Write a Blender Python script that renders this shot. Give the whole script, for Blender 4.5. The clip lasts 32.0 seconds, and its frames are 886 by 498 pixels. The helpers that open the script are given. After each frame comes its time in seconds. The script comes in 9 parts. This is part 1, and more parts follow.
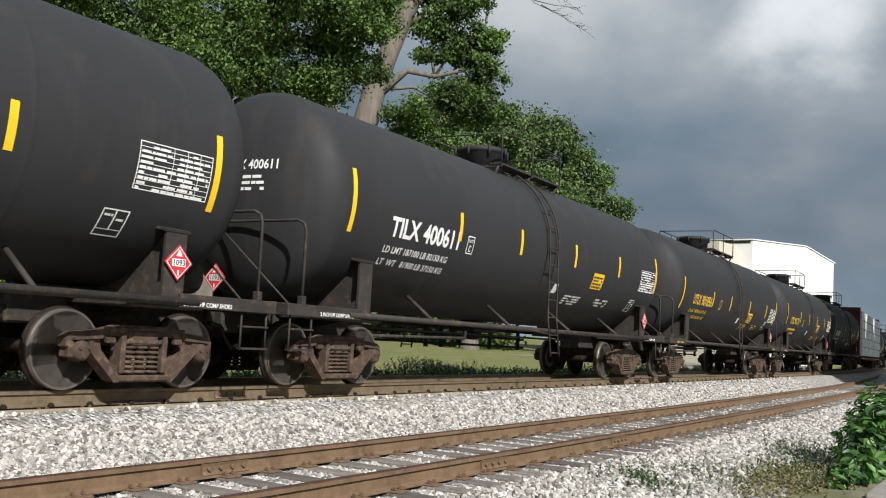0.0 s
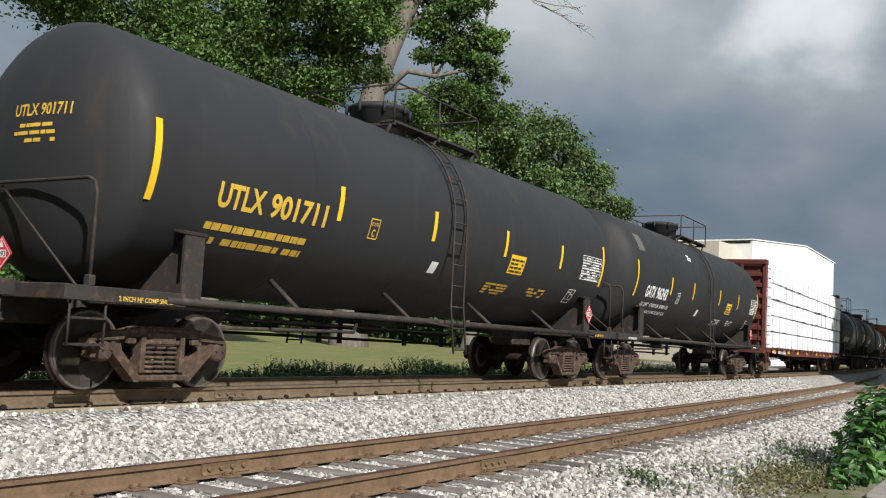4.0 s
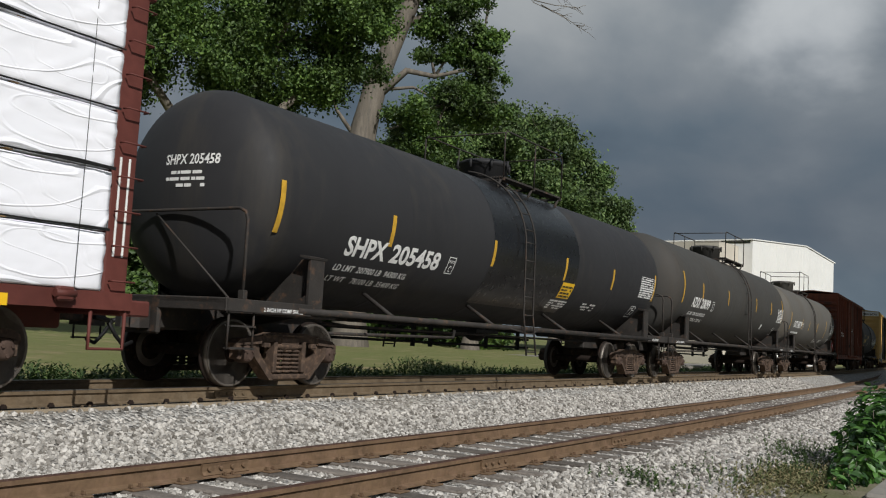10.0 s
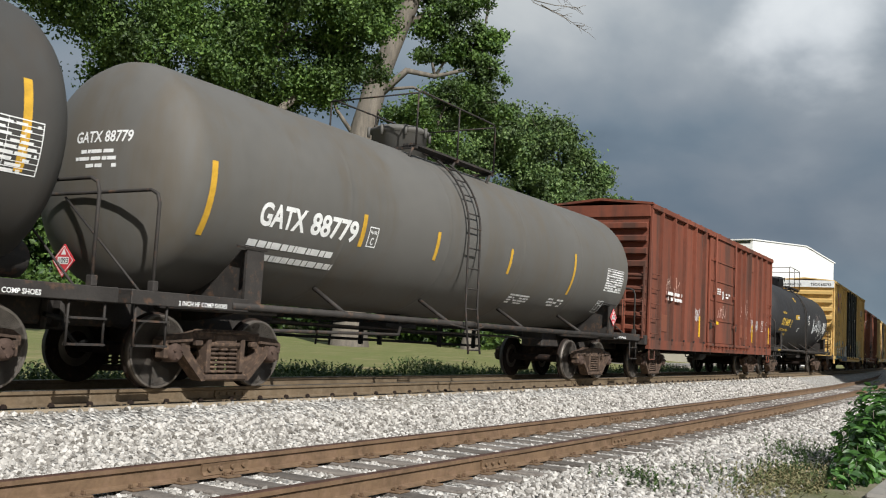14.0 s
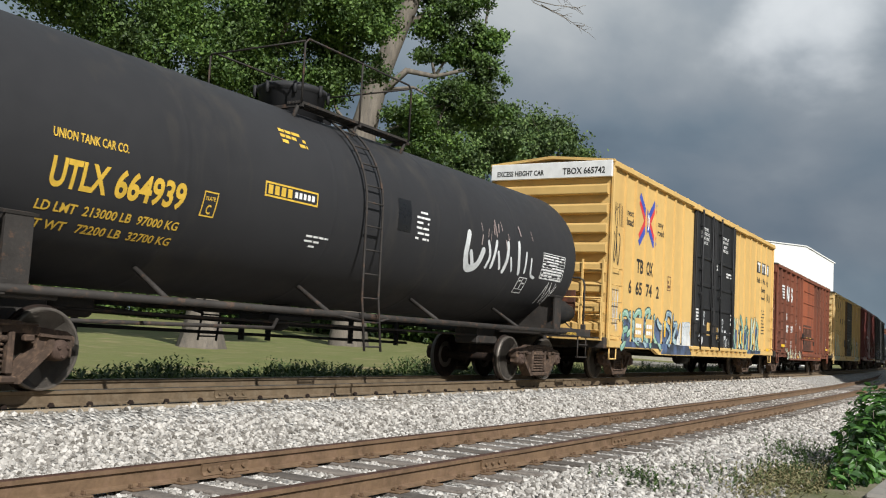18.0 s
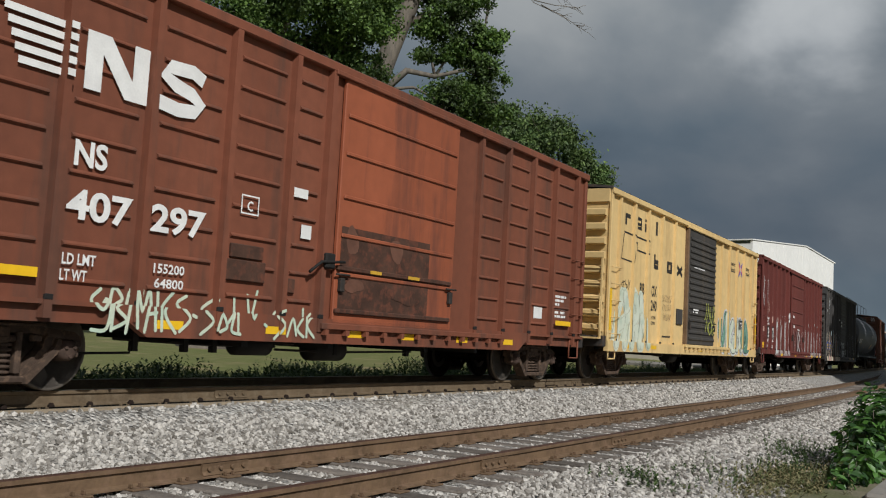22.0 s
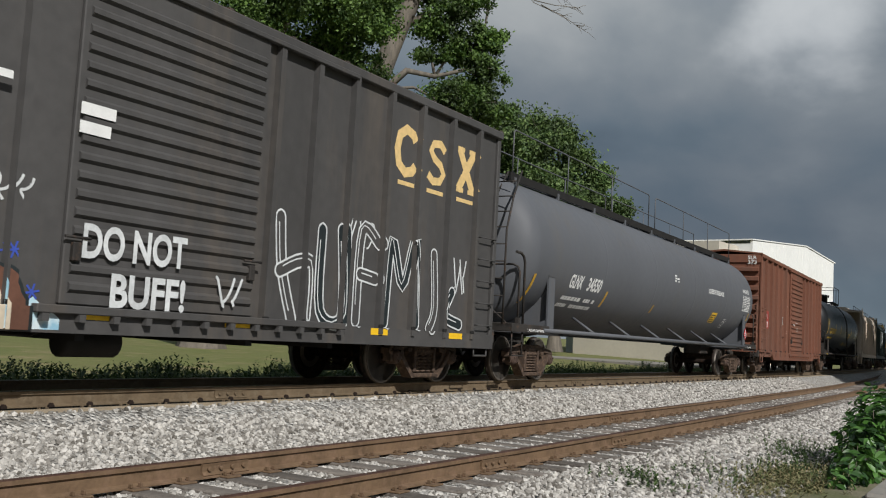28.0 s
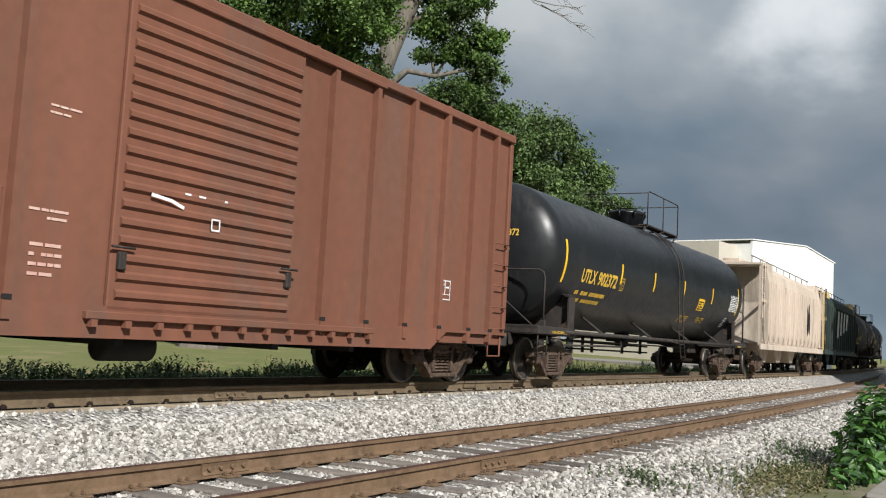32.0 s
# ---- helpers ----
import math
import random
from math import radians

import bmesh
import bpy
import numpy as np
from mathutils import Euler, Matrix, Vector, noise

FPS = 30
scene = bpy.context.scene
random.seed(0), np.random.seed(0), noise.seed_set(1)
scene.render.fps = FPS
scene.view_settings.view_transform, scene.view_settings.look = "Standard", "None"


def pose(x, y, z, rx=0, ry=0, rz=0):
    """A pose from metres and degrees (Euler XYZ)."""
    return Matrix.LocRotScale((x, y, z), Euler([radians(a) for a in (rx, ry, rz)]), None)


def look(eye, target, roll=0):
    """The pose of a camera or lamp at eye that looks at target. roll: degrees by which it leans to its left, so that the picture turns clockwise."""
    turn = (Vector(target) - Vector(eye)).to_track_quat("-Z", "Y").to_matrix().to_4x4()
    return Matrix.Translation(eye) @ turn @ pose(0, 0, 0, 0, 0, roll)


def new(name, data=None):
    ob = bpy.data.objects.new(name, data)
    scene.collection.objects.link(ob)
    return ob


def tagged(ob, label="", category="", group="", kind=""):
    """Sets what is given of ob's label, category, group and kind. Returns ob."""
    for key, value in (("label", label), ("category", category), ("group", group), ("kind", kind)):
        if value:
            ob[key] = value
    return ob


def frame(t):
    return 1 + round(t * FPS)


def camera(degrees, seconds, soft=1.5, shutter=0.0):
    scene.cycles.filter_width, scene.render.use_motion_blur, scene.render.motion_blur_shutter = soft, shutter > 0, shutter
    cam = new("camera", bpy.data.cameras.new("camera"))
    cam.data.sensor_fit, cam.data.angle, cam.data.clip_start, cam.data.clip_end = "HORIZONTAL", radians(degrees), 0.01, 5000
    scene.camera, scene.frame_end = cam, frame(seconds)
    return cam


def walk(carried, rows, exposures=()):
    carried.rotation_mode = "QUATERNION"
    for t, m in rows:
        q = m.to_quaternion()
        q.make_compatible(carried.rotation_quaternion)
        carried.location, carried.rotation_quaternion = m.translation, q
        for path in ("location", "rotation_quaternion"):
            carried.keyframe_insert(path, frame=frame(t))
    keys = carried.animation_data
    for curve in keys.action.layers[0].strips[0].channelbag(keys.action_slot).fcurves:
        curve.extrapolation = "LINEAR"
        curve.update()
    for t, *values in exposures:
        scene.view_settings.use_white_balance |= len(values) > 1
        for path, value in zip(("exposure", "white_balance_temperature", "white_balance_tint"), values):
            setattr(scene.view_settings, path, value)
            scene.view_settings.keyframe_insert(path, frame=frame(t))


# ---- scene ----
# camera: a tripod beside the siding
cam = camera(50.0, 32.0, soft=1.1, shutter=0.03)
EYE = Vector((0.0, -10.01, 0.83))
YAW, PITCH, ROLL = radians(58.013), radians(5.26), 3.153
AIM = EYE + Vector((math.sin(YAW) * math.cos(PITCH), math.cos(YAW) * math.cos(PITCH), math.sin(PITCH)))
EXPOSURES = [(0, 0.32), (6.0, 0.25), (7.0, -0.2), (8.0, -0.82), (9.2, -0.92), (10.2, -0.2), (11.5, 0.25), (17.0, 0.2), (18.0, 0.15), (19.0, -0.25),
             (20.0, -0.5), (21.0, -0.55), (23.0, -0.42), (24.0, -0.68), (25.0, -0.68), (28.0, -0.28), (29.0, 0.0), (30.0, 0.2), (32, 0.25)]
walk(cam, [(0, look(EYE, AIM, ROLL)), (32, look(EYE, AIM, ROLL))], EXPOSURES)

# the line of the track: it bends gently away to the left, then runs straight
BEND, BEND_END = 4.02e-4, 100.0


def track_y(x):
    if x <= BEND_END:
        return BEND * x * x
    return BEND * BEND_END ** 2 + 2 * BEND * BEND_END * (x - BEND_END)


def track_turn(x):
    return math.atan(2 * BEND * min(x, BEND_END))


def siding_y(x):
    d = min(x, 90.0)
    return -4.356 + 0.00179 * x + 5.76e-4 * d * d + (x - d) * 0.1037


# how far the train has run at t seconds, counted from 19 s
def run(t):
    return 9.3067 * (t - 19) + 0.00739 * (t - 19) ** 2


# ---- light ----
SUN_AZ, SUN_EL = radians(212.0), radians(38.0)


def sky():
    """Blue sky behind the camera, where the sun stands, and a bank of storm cloud ahead."""
    world = bpy.data.worlds.new("sky")
    scene.world = world
    world.use_nodes = True
    nt = world.node_tree
    nt.nodes.clear()
    n, l = nt.nodes.new, nt.links.new
    out, bg = n("ShaderNodeOutputWorld"), n("ShaderNodeBackground")
    tex = n("ShaderNodeTexSky")
    tex.sky_type, tex.sun_disc, tex.sun_elevation, tex.sun_rotation = "NISHITA", False, SUN_EL, SUN_AZ
    co = n("ShaderNodeTexCoord")
    nrm = n("ShaderNodeVectorMath")
    nrm.operation = "NORMALIZE"
    l(co.outputs["Generated"], nrm.inputs[0])
    mp = n("ShaderNodeMapping")
    mp.inputs["Scale"].default_value = (1.0, 1.0, 1.5)
    mp.inputs["Location"].default_value = (0.35, 0.1, 0.0)
    l(nrm.outputs[0], mp.inputs[0])

    def cloud(scale, detail, rough, distort=0.0):
        q = n("ShaderNodeTexNoise")
        q.inputs["Scale"].default_value, q.inputs["Detail"].default_value = scale, detail
        q.inputs["Roughness"].default_value, q.inputs["Distortion"].default_value = rough, distort
        l(mp.outputs[0], q.inputs[0])
        return q.outputs[0]

    def math_node(op, a, b):
        q = n("ShaderNodeMath")
        q.operation = op
        for i, v in enumerate((a, b)):
            if isinstance(v, (int, float)):
                q.inputs[i].default_value = v
            else:
                l(v, q.inputs[i])
        return q.outputs[0]

    def facing(d):
        q = n("ShaderNodeVectorMath")
        q.operation = "DOT_PRODUCT"
        q.inputs[1].default_value = d
        l(nrm.outputs[0], q.inputs[0])
        return q.outputs["Value"]

    big, soft = cloud(4.6, 6, 0.46, 0.15), cloud(1.6, 3, 0.45)
    shade = math_node("ADD", math_node("MULTIPLY", big, 0.62), math_node("MULTIPLY", soft, 0.38))
    # slate grey below, paler billows above
    ramp = n("ShaderNodeValToRGB")
    e = ramp.color_ramp.elements
    e[0].position, e[0].color = 0.36, (2.25, 3.1, 3.95, 1)
    e[1].position, e[1].color = 0.66, (7.2, 7.8, 8.2, 1)
    e.new(0.47).color = (3.5, 4.5, 5.4, 1)
    e.new(0.55).color = (4.75, 5.5, 6.2, 1)
    l(shade, ramp.inputs[0])
    # the thin place in the clouds, high above the far end of the line
    near = math_node("ADD", facing(GLARE), math_node("MULTIPLY", math_node("SUBTRACT", big, 0.5), 0.035))
    glow = n("ShaderNodeMapRange")
    glow.interpolation_type = "SMOOTHSTEP"
    glow.inputs["From Min"].default_value, glow.inputs["From Max"].default_value = 0.9957, 1.0022
    glow.inputs["To Max"].default_value = 4.8
    l(near, glow.inputs["Value"])
    lit = n("ShaderNodeMixRGB")
    lit.blend_type = "ADD"
    lit.inputs[0].default_value = 1
    # the bank is darkest low down and thins upward
    rise = n("ShaderNodeValToRGB")
    e = rise.color_ramp.elements
    e[0].position, e[0].color = 0.0, (1.15, 1.15, 1.12, 1)
    e[1].position, e[1].color = 0.40, (1.5, 1.46, 1.42, 1)
    e.new(0.05).color = (1.0, 1.0, 1.0, 1)
    e.new(0.12).color = (0.62, 0.66, 0.72, 1)
    e.new(0.22).color = (0.84, 0.86, 0.90, 1)
    l(facing((0, 0, 1)), rise.inputs[0])
    bank = n("ShaderNodeMixRGB")
    bank.blend_type = "MULTIPLY"
    bank.inputs[0].default_value = 1
    l(ramp.outputs[0], bank.inputs[1])
    l(rise.outputs[0], bank.inputs[2])
    l(bank.outputs[0], lit.inputs[1])
    l(glow.outputs[0], lit.inputs[2])
    cover = n("ShaderNodeMapRange")
    cover.interpolation_type = "SMOOTHSTEP"
    cover.inputs["From Min"].default_value, cover.inputs["From Max"].default_value = -0.15, 0.25
    l(math_node("ADD", facing((0.80, 0.60, 0.0)), math_node("MULTIPLY", math_node("SUBTRACT", soft, 0.5), 1.4)), cover.inputs["Value"])
    mix = n("ShaderNodeMixRGB")
    l(cover.outputs[0], mix.inputs[0])
    l(tex.outputs[0], mix.inputs[1])
    l(lit.outputs[0], mix.inputs[2])
    bg.inputs["Strength"].default_value = 0.05
    l(mix.outputs[0], bg.inputs[0])
    l(bg.outputs[0], out.inputs[0])
    lamp = bpy.data.lights.new("sun", "SUN")
    lamp.energy, lamp.angle, lamp.color = 5.0, radians(0.6), (1.0, 0.985, 0.955)
    ob = new("sun", lamp)
    d = Vector((math.sin(SUN_AZ) * math.cos(SUN_EL), math.cos(SUN_AZ) * math.cos(SUN_EL), math.sin(SUN_EL)))
    ob.matrix_world = look(d * 60, (0, 0, 0))


def toward(px, py):
    # a direction given by its offset from the camera's axis
    m = look((0, 0, 0), AIM - EYE, ROLL).to_3x3()
    return (m @ Vector((px, py, -1))).normalized()


GLARE = toward(0.385, 0.25)
sky()


# ---- materials ----
def mat(name, color, rough=0.6, metal=0.0, var=0.25, scale=4.0, bump=0.0, bscale=40.0, color2=None, streak=False, spec=0.32, per_object=0.0,
        stain=None, stain_amount=0.0):
    m = bpy.data.materials.new(name)
    m.use_nodes = True
    nt = m.node_tree
    n, l = nt.nodes.new, nt.links.new
    b = nt.nodes["Principled BSDF"]
    co = n("ShaderNodeTexCoord")
    src = co.outputs["Object"]
    if streak:
        mp = n("ShaderNodeMapping")
        mp.inputs["Scale"].default_value = (1, 1, 0.12)
        l(src, mp.inputs[0])
        src = mp.outputs[0]
    big, fine = n("ShaderNodeTexNoise"), n("ShaderNodeTexNoise")
    big.inputs["Scale"].default_value, big.inputs["Detail"].default_value = scale, 5
    fine.inputs["Scale"].default_value, fine.inputs["Detail"].default_value = scale * 9, 3
    l(src, big.inputs[0])
    l(co.outputs["Object"], fine.inputs[0])
    c2 = color2 or tuple(c * (1 - var) for c in color)
    mix = n("ShaderNodeMixRGB")
    mix.inputs[1].default_value, mix.inputs[2].default_value = (*color, 1), (*c2, 1)
    st = n("ShaderNodeMapRange")
    st.inputs["From Min"].default_value, st.inputs["From Max"].default_value = 0.35, 0.68
    l(big.outputs[0], st.inputs["Value"])
    l(st.outputs[0], mix.inputs[0])
    col = mix.outputs[0]
    if stain:
        s2 = n("ShaderNodeTexNoise")
        s2.inputs["Scale"].default_value, s2.inputs["Detail"].default_value, s2.inputs["Roughness"].default_value = scale * 2.3, 8, 0.65
        l(src, s2.inputs[0])
        r2 = n("ShaderNodeMapRange")
        r2.inputs["From Min"].default_value, r2.inputs["From Max"].default_value = 0.62 - stain_amount * 0.25, 0.72 - stain_amount * 0.15
        l(s2.outputs[0], r2.inputs["Value"])
        m2 = n("ShaderNodeMixRGB")
        m2.inputs[2].default_value = (*stain, 1)
        l(r2.outputs[0], m2.inputs[0])
        l(col, m2.inputs[1])
        col = m2.outputs[0]
    g = n("ShaderNodeMixRGB")
    g.blend_type = "MULTIPLY"
    g.inputs[0].default_value = min(1, var * 1.2)
    fr = n("ShaderNodeMapRange")
    fr.inputs["From Min"].default_value, fr.inputs["From Max"].default_value = 0.25, 0.75
    fr.inputs["To Min"].default_value, fr.inputs["To Max"].default_value = 0.55, 1.25
    l(fine.outputs[0], fr.inputs["Value"])
    l(col, g.inputs[1])
    l(fr.outputs[0], g.inputs[2])
    col = g.outputs[0]
    if per_object:
        info = n("ShaderNodeObjectInfo")
        hv = n("ShaderNodeMapRange")
        hv.inputs["To Min"].default_value, hv.inputs["To Max"].default_value = 1 - per_object, 1 + per_object
        l(info.outputs["Random"], hv.inputs["Value"])
        k = n("ShaderNodeMixRGB")
        k.blend_type = "MULTIPLY"
        k.inputs[0].default_value = 1
        l(col, k.inputs[1])
        l(hv.outputs[0], k.inputs[2])
        col = k.outputs[0]
    l(col, b.inputs["Base Color"])
    b.inputs["Metallic"].default_value = metal
    b.inputs["Specular IOR Level"].default_value = spec
    rr = n("ShaderNodeMapRange")
    rr.inputs["To Min"].default_value, rr.inputs["To Max"].default_value = max(0.05, rough - 0.12), min(1, rough + 0.12)
    l(fine.outputs[0], rr.inputs["Value"])
    l(rr.outputs[0], b.inputs["Roughness"])
    if bump:
        bn = n("ShaderNodeTexNoise")
        bn.inputs["Scale"].default_value, bn.inputs["Detail"].default_value = bscale, 4
        l(co.outputs["Object"], bn.inputs[0])
        bp = n("ShaderNodeBump")
        bp.inputs["Strength"].default_value, bp.inputs["Distance"].default_value = bump, 0.02
        l(bn.outputs[0], bp.inputs["Height"])
        l(bp.outputs[0], b.inputs["Normal"])
    return m


M = {}


def island_mat(name, lo, hi, rough=0.9, bump=0.3, trans=0.0, bough_shade=0.0):
    # colour by loose piece, between the colours lo and hi
    m = bpy.data.materials.new(name)
    m.use_nodes = True
    nt = m.node_tree
    n, l = nt.nodes.new, nt.links.new
    b = nt.nodes["Principled BSDF"]
    geo = n("ShaderNodeNewGeometry")
    ramp = n("ShaderNodeValToRGB")
    e = ramp.color_ramp.elements
    e[0].color, e[1].color = (*lo, 1), (*hi, 1)
    l(geo.outputs["Random Per Island"], ramp.inputs[0])
    co = n("ShaderNodeTexCoord")
    nz = n("ShaderNodeTexNoise")
    nz.inputs["Scale"].default_value, nz.inputs["Detail"].default_value = 30, 3
    l(co.outputs["Object"], nz.inputs[0])
    mx = n("ShaderNodeMixRGB")
    mx.blend_type = "MULTIPLY"
    mx.inputs[0].default_value = 0.4
    l(ramp.outputs[0], mx.inputs[1])
    l(nz.outputs[0], mx.inputs[2])
    if bough_shade:
        # shaded and sunlit boughs, put into the leaf colour by coarse noise
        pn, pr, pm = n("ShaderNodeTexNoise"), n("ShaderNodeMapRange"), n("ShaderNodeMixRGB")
        pn.inputs["Scale"].default_value, pn.inputs["Detail"].default_value = bough_shade, 3
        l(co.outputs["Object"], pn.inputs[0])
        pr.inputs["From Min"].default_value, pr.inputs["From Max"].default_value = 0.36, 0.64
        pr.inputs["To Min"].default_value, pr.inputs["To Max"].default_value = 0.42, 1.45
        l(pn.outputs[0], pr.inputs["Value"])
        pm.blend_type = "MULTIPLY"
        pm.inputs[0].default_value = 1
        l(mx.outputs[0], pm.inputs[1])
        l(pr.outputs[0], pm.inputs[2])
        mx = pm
    l(mx.outputs[0], b.inputs["Base Color"])
    b.inputs["Roughness"].default_value = rough
    if bump:
        bp = n("ShaderNodeBump")
        bp.inputs["Strength"].default_value, bp.inputs["Distance"].default_value = bump, 0.01
        l(nz.outputs[0], bp.inputs["Height"])
        l(bp.outputs[0], b.inputs["Normal"])
    if trans:
        tr = n("ShaderNodeBsdfTranslucent")
        l(mx.outputs[0], tr.inputs[0])
        ms = n("ShaderNodeMixShader")
        ms.inputs[0].default_value = trans
        l(b.outputs[0], ms.inputs[1])
        l(tr.outputs[0], ms.inputs[2])
        l(ms.outputs[0], nt.nodes["Material Output"].inputs[0])
    return m


def blend_mat(name, tones, scale, rough=0.6):
    """Sprayed paint that fades from tone to tone."""
    m = bpy.data.materials.new(name)
    m.use_nodes = True
    nt = m.node_tree
    n, l = nt.nodes.new, nt.links.new
    b = nt.nodes["Principled BSDF"]
    co, nz, ramp = n("ShaderNodeTexCoord"), n("ShaderNodeTexNoise"), n("ShaderNodeValToRGB")
    nz.inputs["Scale"].default_value, nz.inputs["Detail"].default_value, nz.inputs["Roughness"].default_value = scale, 4, 0.6
    l(co.outputs["Object"], nz.inputs[0])
    e = ramp.color_ramp.elements
    e[0].position, e[0].color = 0.32, (*tones[0], 1)
    e[1].position, e[1].color = 0.68, (*tones[-1], 1)
    for i, c in enumerate(tones[1:-1]):
        e.new(0.32 + 0.36 * (i + 1) / (len(tones) - 1)).color = (*c, 1)
    l(nz.outputs[0], ramp.inputs[0])
    l(ramp.outputs[0], b.inputs["Base Color"])
    b.inputs["Roughness"].default_value = rough
    b.inputs["Specular IOR Level"].default_value = 0.3
    return m


M["tank_black"] = mat("tank_black", (0.032, 0.032, 0.034), 0.62, 0, 0.12, 0.5, 0.02, 60, streak=True, stain=(0.044, 0.041, 0.038), stain_amount=0.3, spec=0.18)
M["tank_worn"] = mat("tank_worn", (0.060, 0.058, 0.054), 0.68, 0, 0.14, 0.5, 0.02, 60, streak=True, stain=(0.060, 0.054, 0.047), stain_amount=0.45, spec=0.2)
M["tank_grey"] = mat("tank_grey", (0.115, 0.110, 0.100), 0.68, 0, 0.12, 0.5, 0.02, 60, streak=True, stain=(0.105, 0.092, 0.074), stain_amount=0.5)
M["tank_gloss"] = mat("tank_gloss", (0.016, 0.017, 0.019), 0.36, 0, 0.2, 0.6, streak=True, stain=(0.035, 0.033, 0.03), stain_amount=0.2)
M["tank_pale"] = mat("tank_pale", (0.108, 0.113, 0.124), 0.55, 0, 0.08, 0.5, 0.02, 60, streak=True, stain=(0.112, 0.110, 0.110), stain_amount=0.3, spec=0.25)
M["patch_black"] = mat("patch_black", (0.012, 0.012, 0.013), 0.3, 0, 0.2, 1.0, streak=True)
M["iron"] = mat("iron", (0.045, 0.040, 0.036), 0.75, 0.1, 0.35, 3.0, 0.15, 30, stain=(0.10, 0.06, 0.04), stain_amount=0.3)
M["truck"] = mat("truck", (0.082, 0.055, 0.040), 0.85, 0.0, 0.4, 4.0, 0.25, 25, stain=(0.145, 0.094, 0.063), stain_amount=0.5)
M["wheel"] = mat("wheel", (0.024, 0.017, 0.014), 0.85, 0.0, 0.4, 5.0, 0.1, 30, stain=(0.06, 0.034, 0.022), stain_amount=0.3, spec=0.15)
M["tread"] = mat("tread", (0.17, 0.15, 0.13), 0.5, 0.5, 0.25, 8.0)
M["rust_bear"] = mat("rust_bear", (0.085, 0.055, 0.042), 0.85, 0, 0.4, 8.0)
M["black_gear"] = mat("black_gear", (0.018, 0.017, 0.016), 0.8, 0, 0.3, 4.0)
M["white_paint"] = mat("white_paint", (0.78, 0.78, 0.76), 0.6, 0, 0.12, 5.0)
M["stencil_white"] = mat("stencil_white", (0.80, 0.80, 0.78), 0.65, 0, 0.15, 9.0)
M["stencil_yellow"] = mat("stencil_yellow", (0.72, 0.46, 0.06), 0.6, 0, 0.2, 9.0)
M["stencil_black"] = mat("stencil_black", (0.03, 0.028, 0.026), 0.6, 0, 0.2, 9.0)
M["reflector"] = mat("reflector", (0.86, 0.52, 0.02), 0.4, 0, 0.08, 9.0)
M["reflector_old"] = mat("reflector_old", (0.62, 0.36, 0.04), 0.5, 0, 0.25, 9.0)
M["placard_red"] = mat("placard_red", (0.55, 0.04, 0.05), 0.45, 0, 0.1, 9.0)
M["box_brown"] = mat("box_brown", (0.20, 0.060, 0.034), 0.8, 0, 0.25, 0.7, 0.05, 30, streak=True, stain=(0.085, 0.040, 0.028), stain_amount=0.6)
M["box_ns"] = mat("box_ns", (0.215, 0.072, 0.040), 0.75, 0, 0.25, 0.7, 0.05, 30, streak=True, stain=(0.12, 0.052, 0.034), stain_amount=0.5)
M["box_ns_door"] = mat("box_ns_door", (0.33, 0.095, 0.045), 0.65, 0, 0.2, 0.7, streak=True, stain=(0.16, 0.055, 0.034), stain_amount=0.4)
M["box_maroon"] = mat("box_maroon", (0.16, 0.042, 0.034), 0.6, 0, 0.18, 0.6, 0.03, 30, streak=True, stain=(0.10, 0.032, 0.028), stain_amount=0.3)
M["box_tan"] = mat("box_tan", (0.19, 0.078, 0.048), 0.75, 0, 0.2, 0.7, 0.05, 30, streak=True, stain=(0.15, 0.075, 0.052), stain_amount=0.5)
M["box_black"] = mat("box_black", (0.075, 0.072, 0.070), 0.66, 0, 0.25, 0.7, 0.05, 30, streak=True, stain=(0.085, 0.075, 0.066), stain_amount=0.4)
M["box_yellow"] = mat("box_yellow", (0.66, 0.435, 0.155), 0.6, 0, 0.12, 0.5, 0.03, 30, streak=True, stain=(0.56, 0.36, 0.13), stain_amount=0.3)
M["box_cream"] = mat("box_cream", (0.74, 0.53, 0.24), 0.68, 0, 0.16, 0.6, 0.04, 30, streak=True, stain=(0.54, 0.36, 0.16), stain_amount=0.45)
M["door_black"] = mat("door_black", (0.022, 0.022, 0.023), 0.6, 0, 0.25, 1.0, streak=True)
M["door_grey"] = mat("door_grey", (0.060, 0.056, 0.052), 0.7, 0, 0.25, 1.0, streak=True, stain=(0.09, 0.075, 0.06), stain_amount=0.4)
M["lumber_red"] = mat("lumber_red", (0.12, 0.034, 0.026), 0.65, 0, 0.3, 1.0, 0.05, 30, streak=True)
M["wood_end"] = mat("wood_end", (0.45, 0.30, 0.16), 0.8, 0, 0.3, 6.0, 0.2, 60)
M["hopper_beige"] = mat("hopper_beige", (0.60, 0.50, 0.41), 0.7, 0, 0.15, 0.6, streak=True, stain=(0.36, 0.30, 0.23), stain_amount=0.4)
M["hopper_green"] = mat("hopper_green", (0.032, 0.048, 0.044), 0.6, 0, 0.2, 0.6, streak=True)
M["rail_side"] = mat("rail_side", (0.185, 0.118, 0.068), 0.85, 0.0, 0.35, 3.0, 0.15, 40, stain=(0.19, 0.12, 0.075), stain_amount=0.5)
M["rail_main"] = mat("rail_main", (0.165, 0.120, 0.074), 0.8, 0.0, 0.35, 3.0, 0.15, 40, stain=(0.17, 0.13, 0.085), stain_amount=0.5)
M["rail_top"] = mat("rail_top", (0.34, 0.30, 0.27), 0.30, 0.9, 0.2, 6.0)
M["rail_top_rusty"] = mat("rail_top_rusty", (0.095, 0.048, 0.034), 0.7, 0.2, 0.4, 6.0)
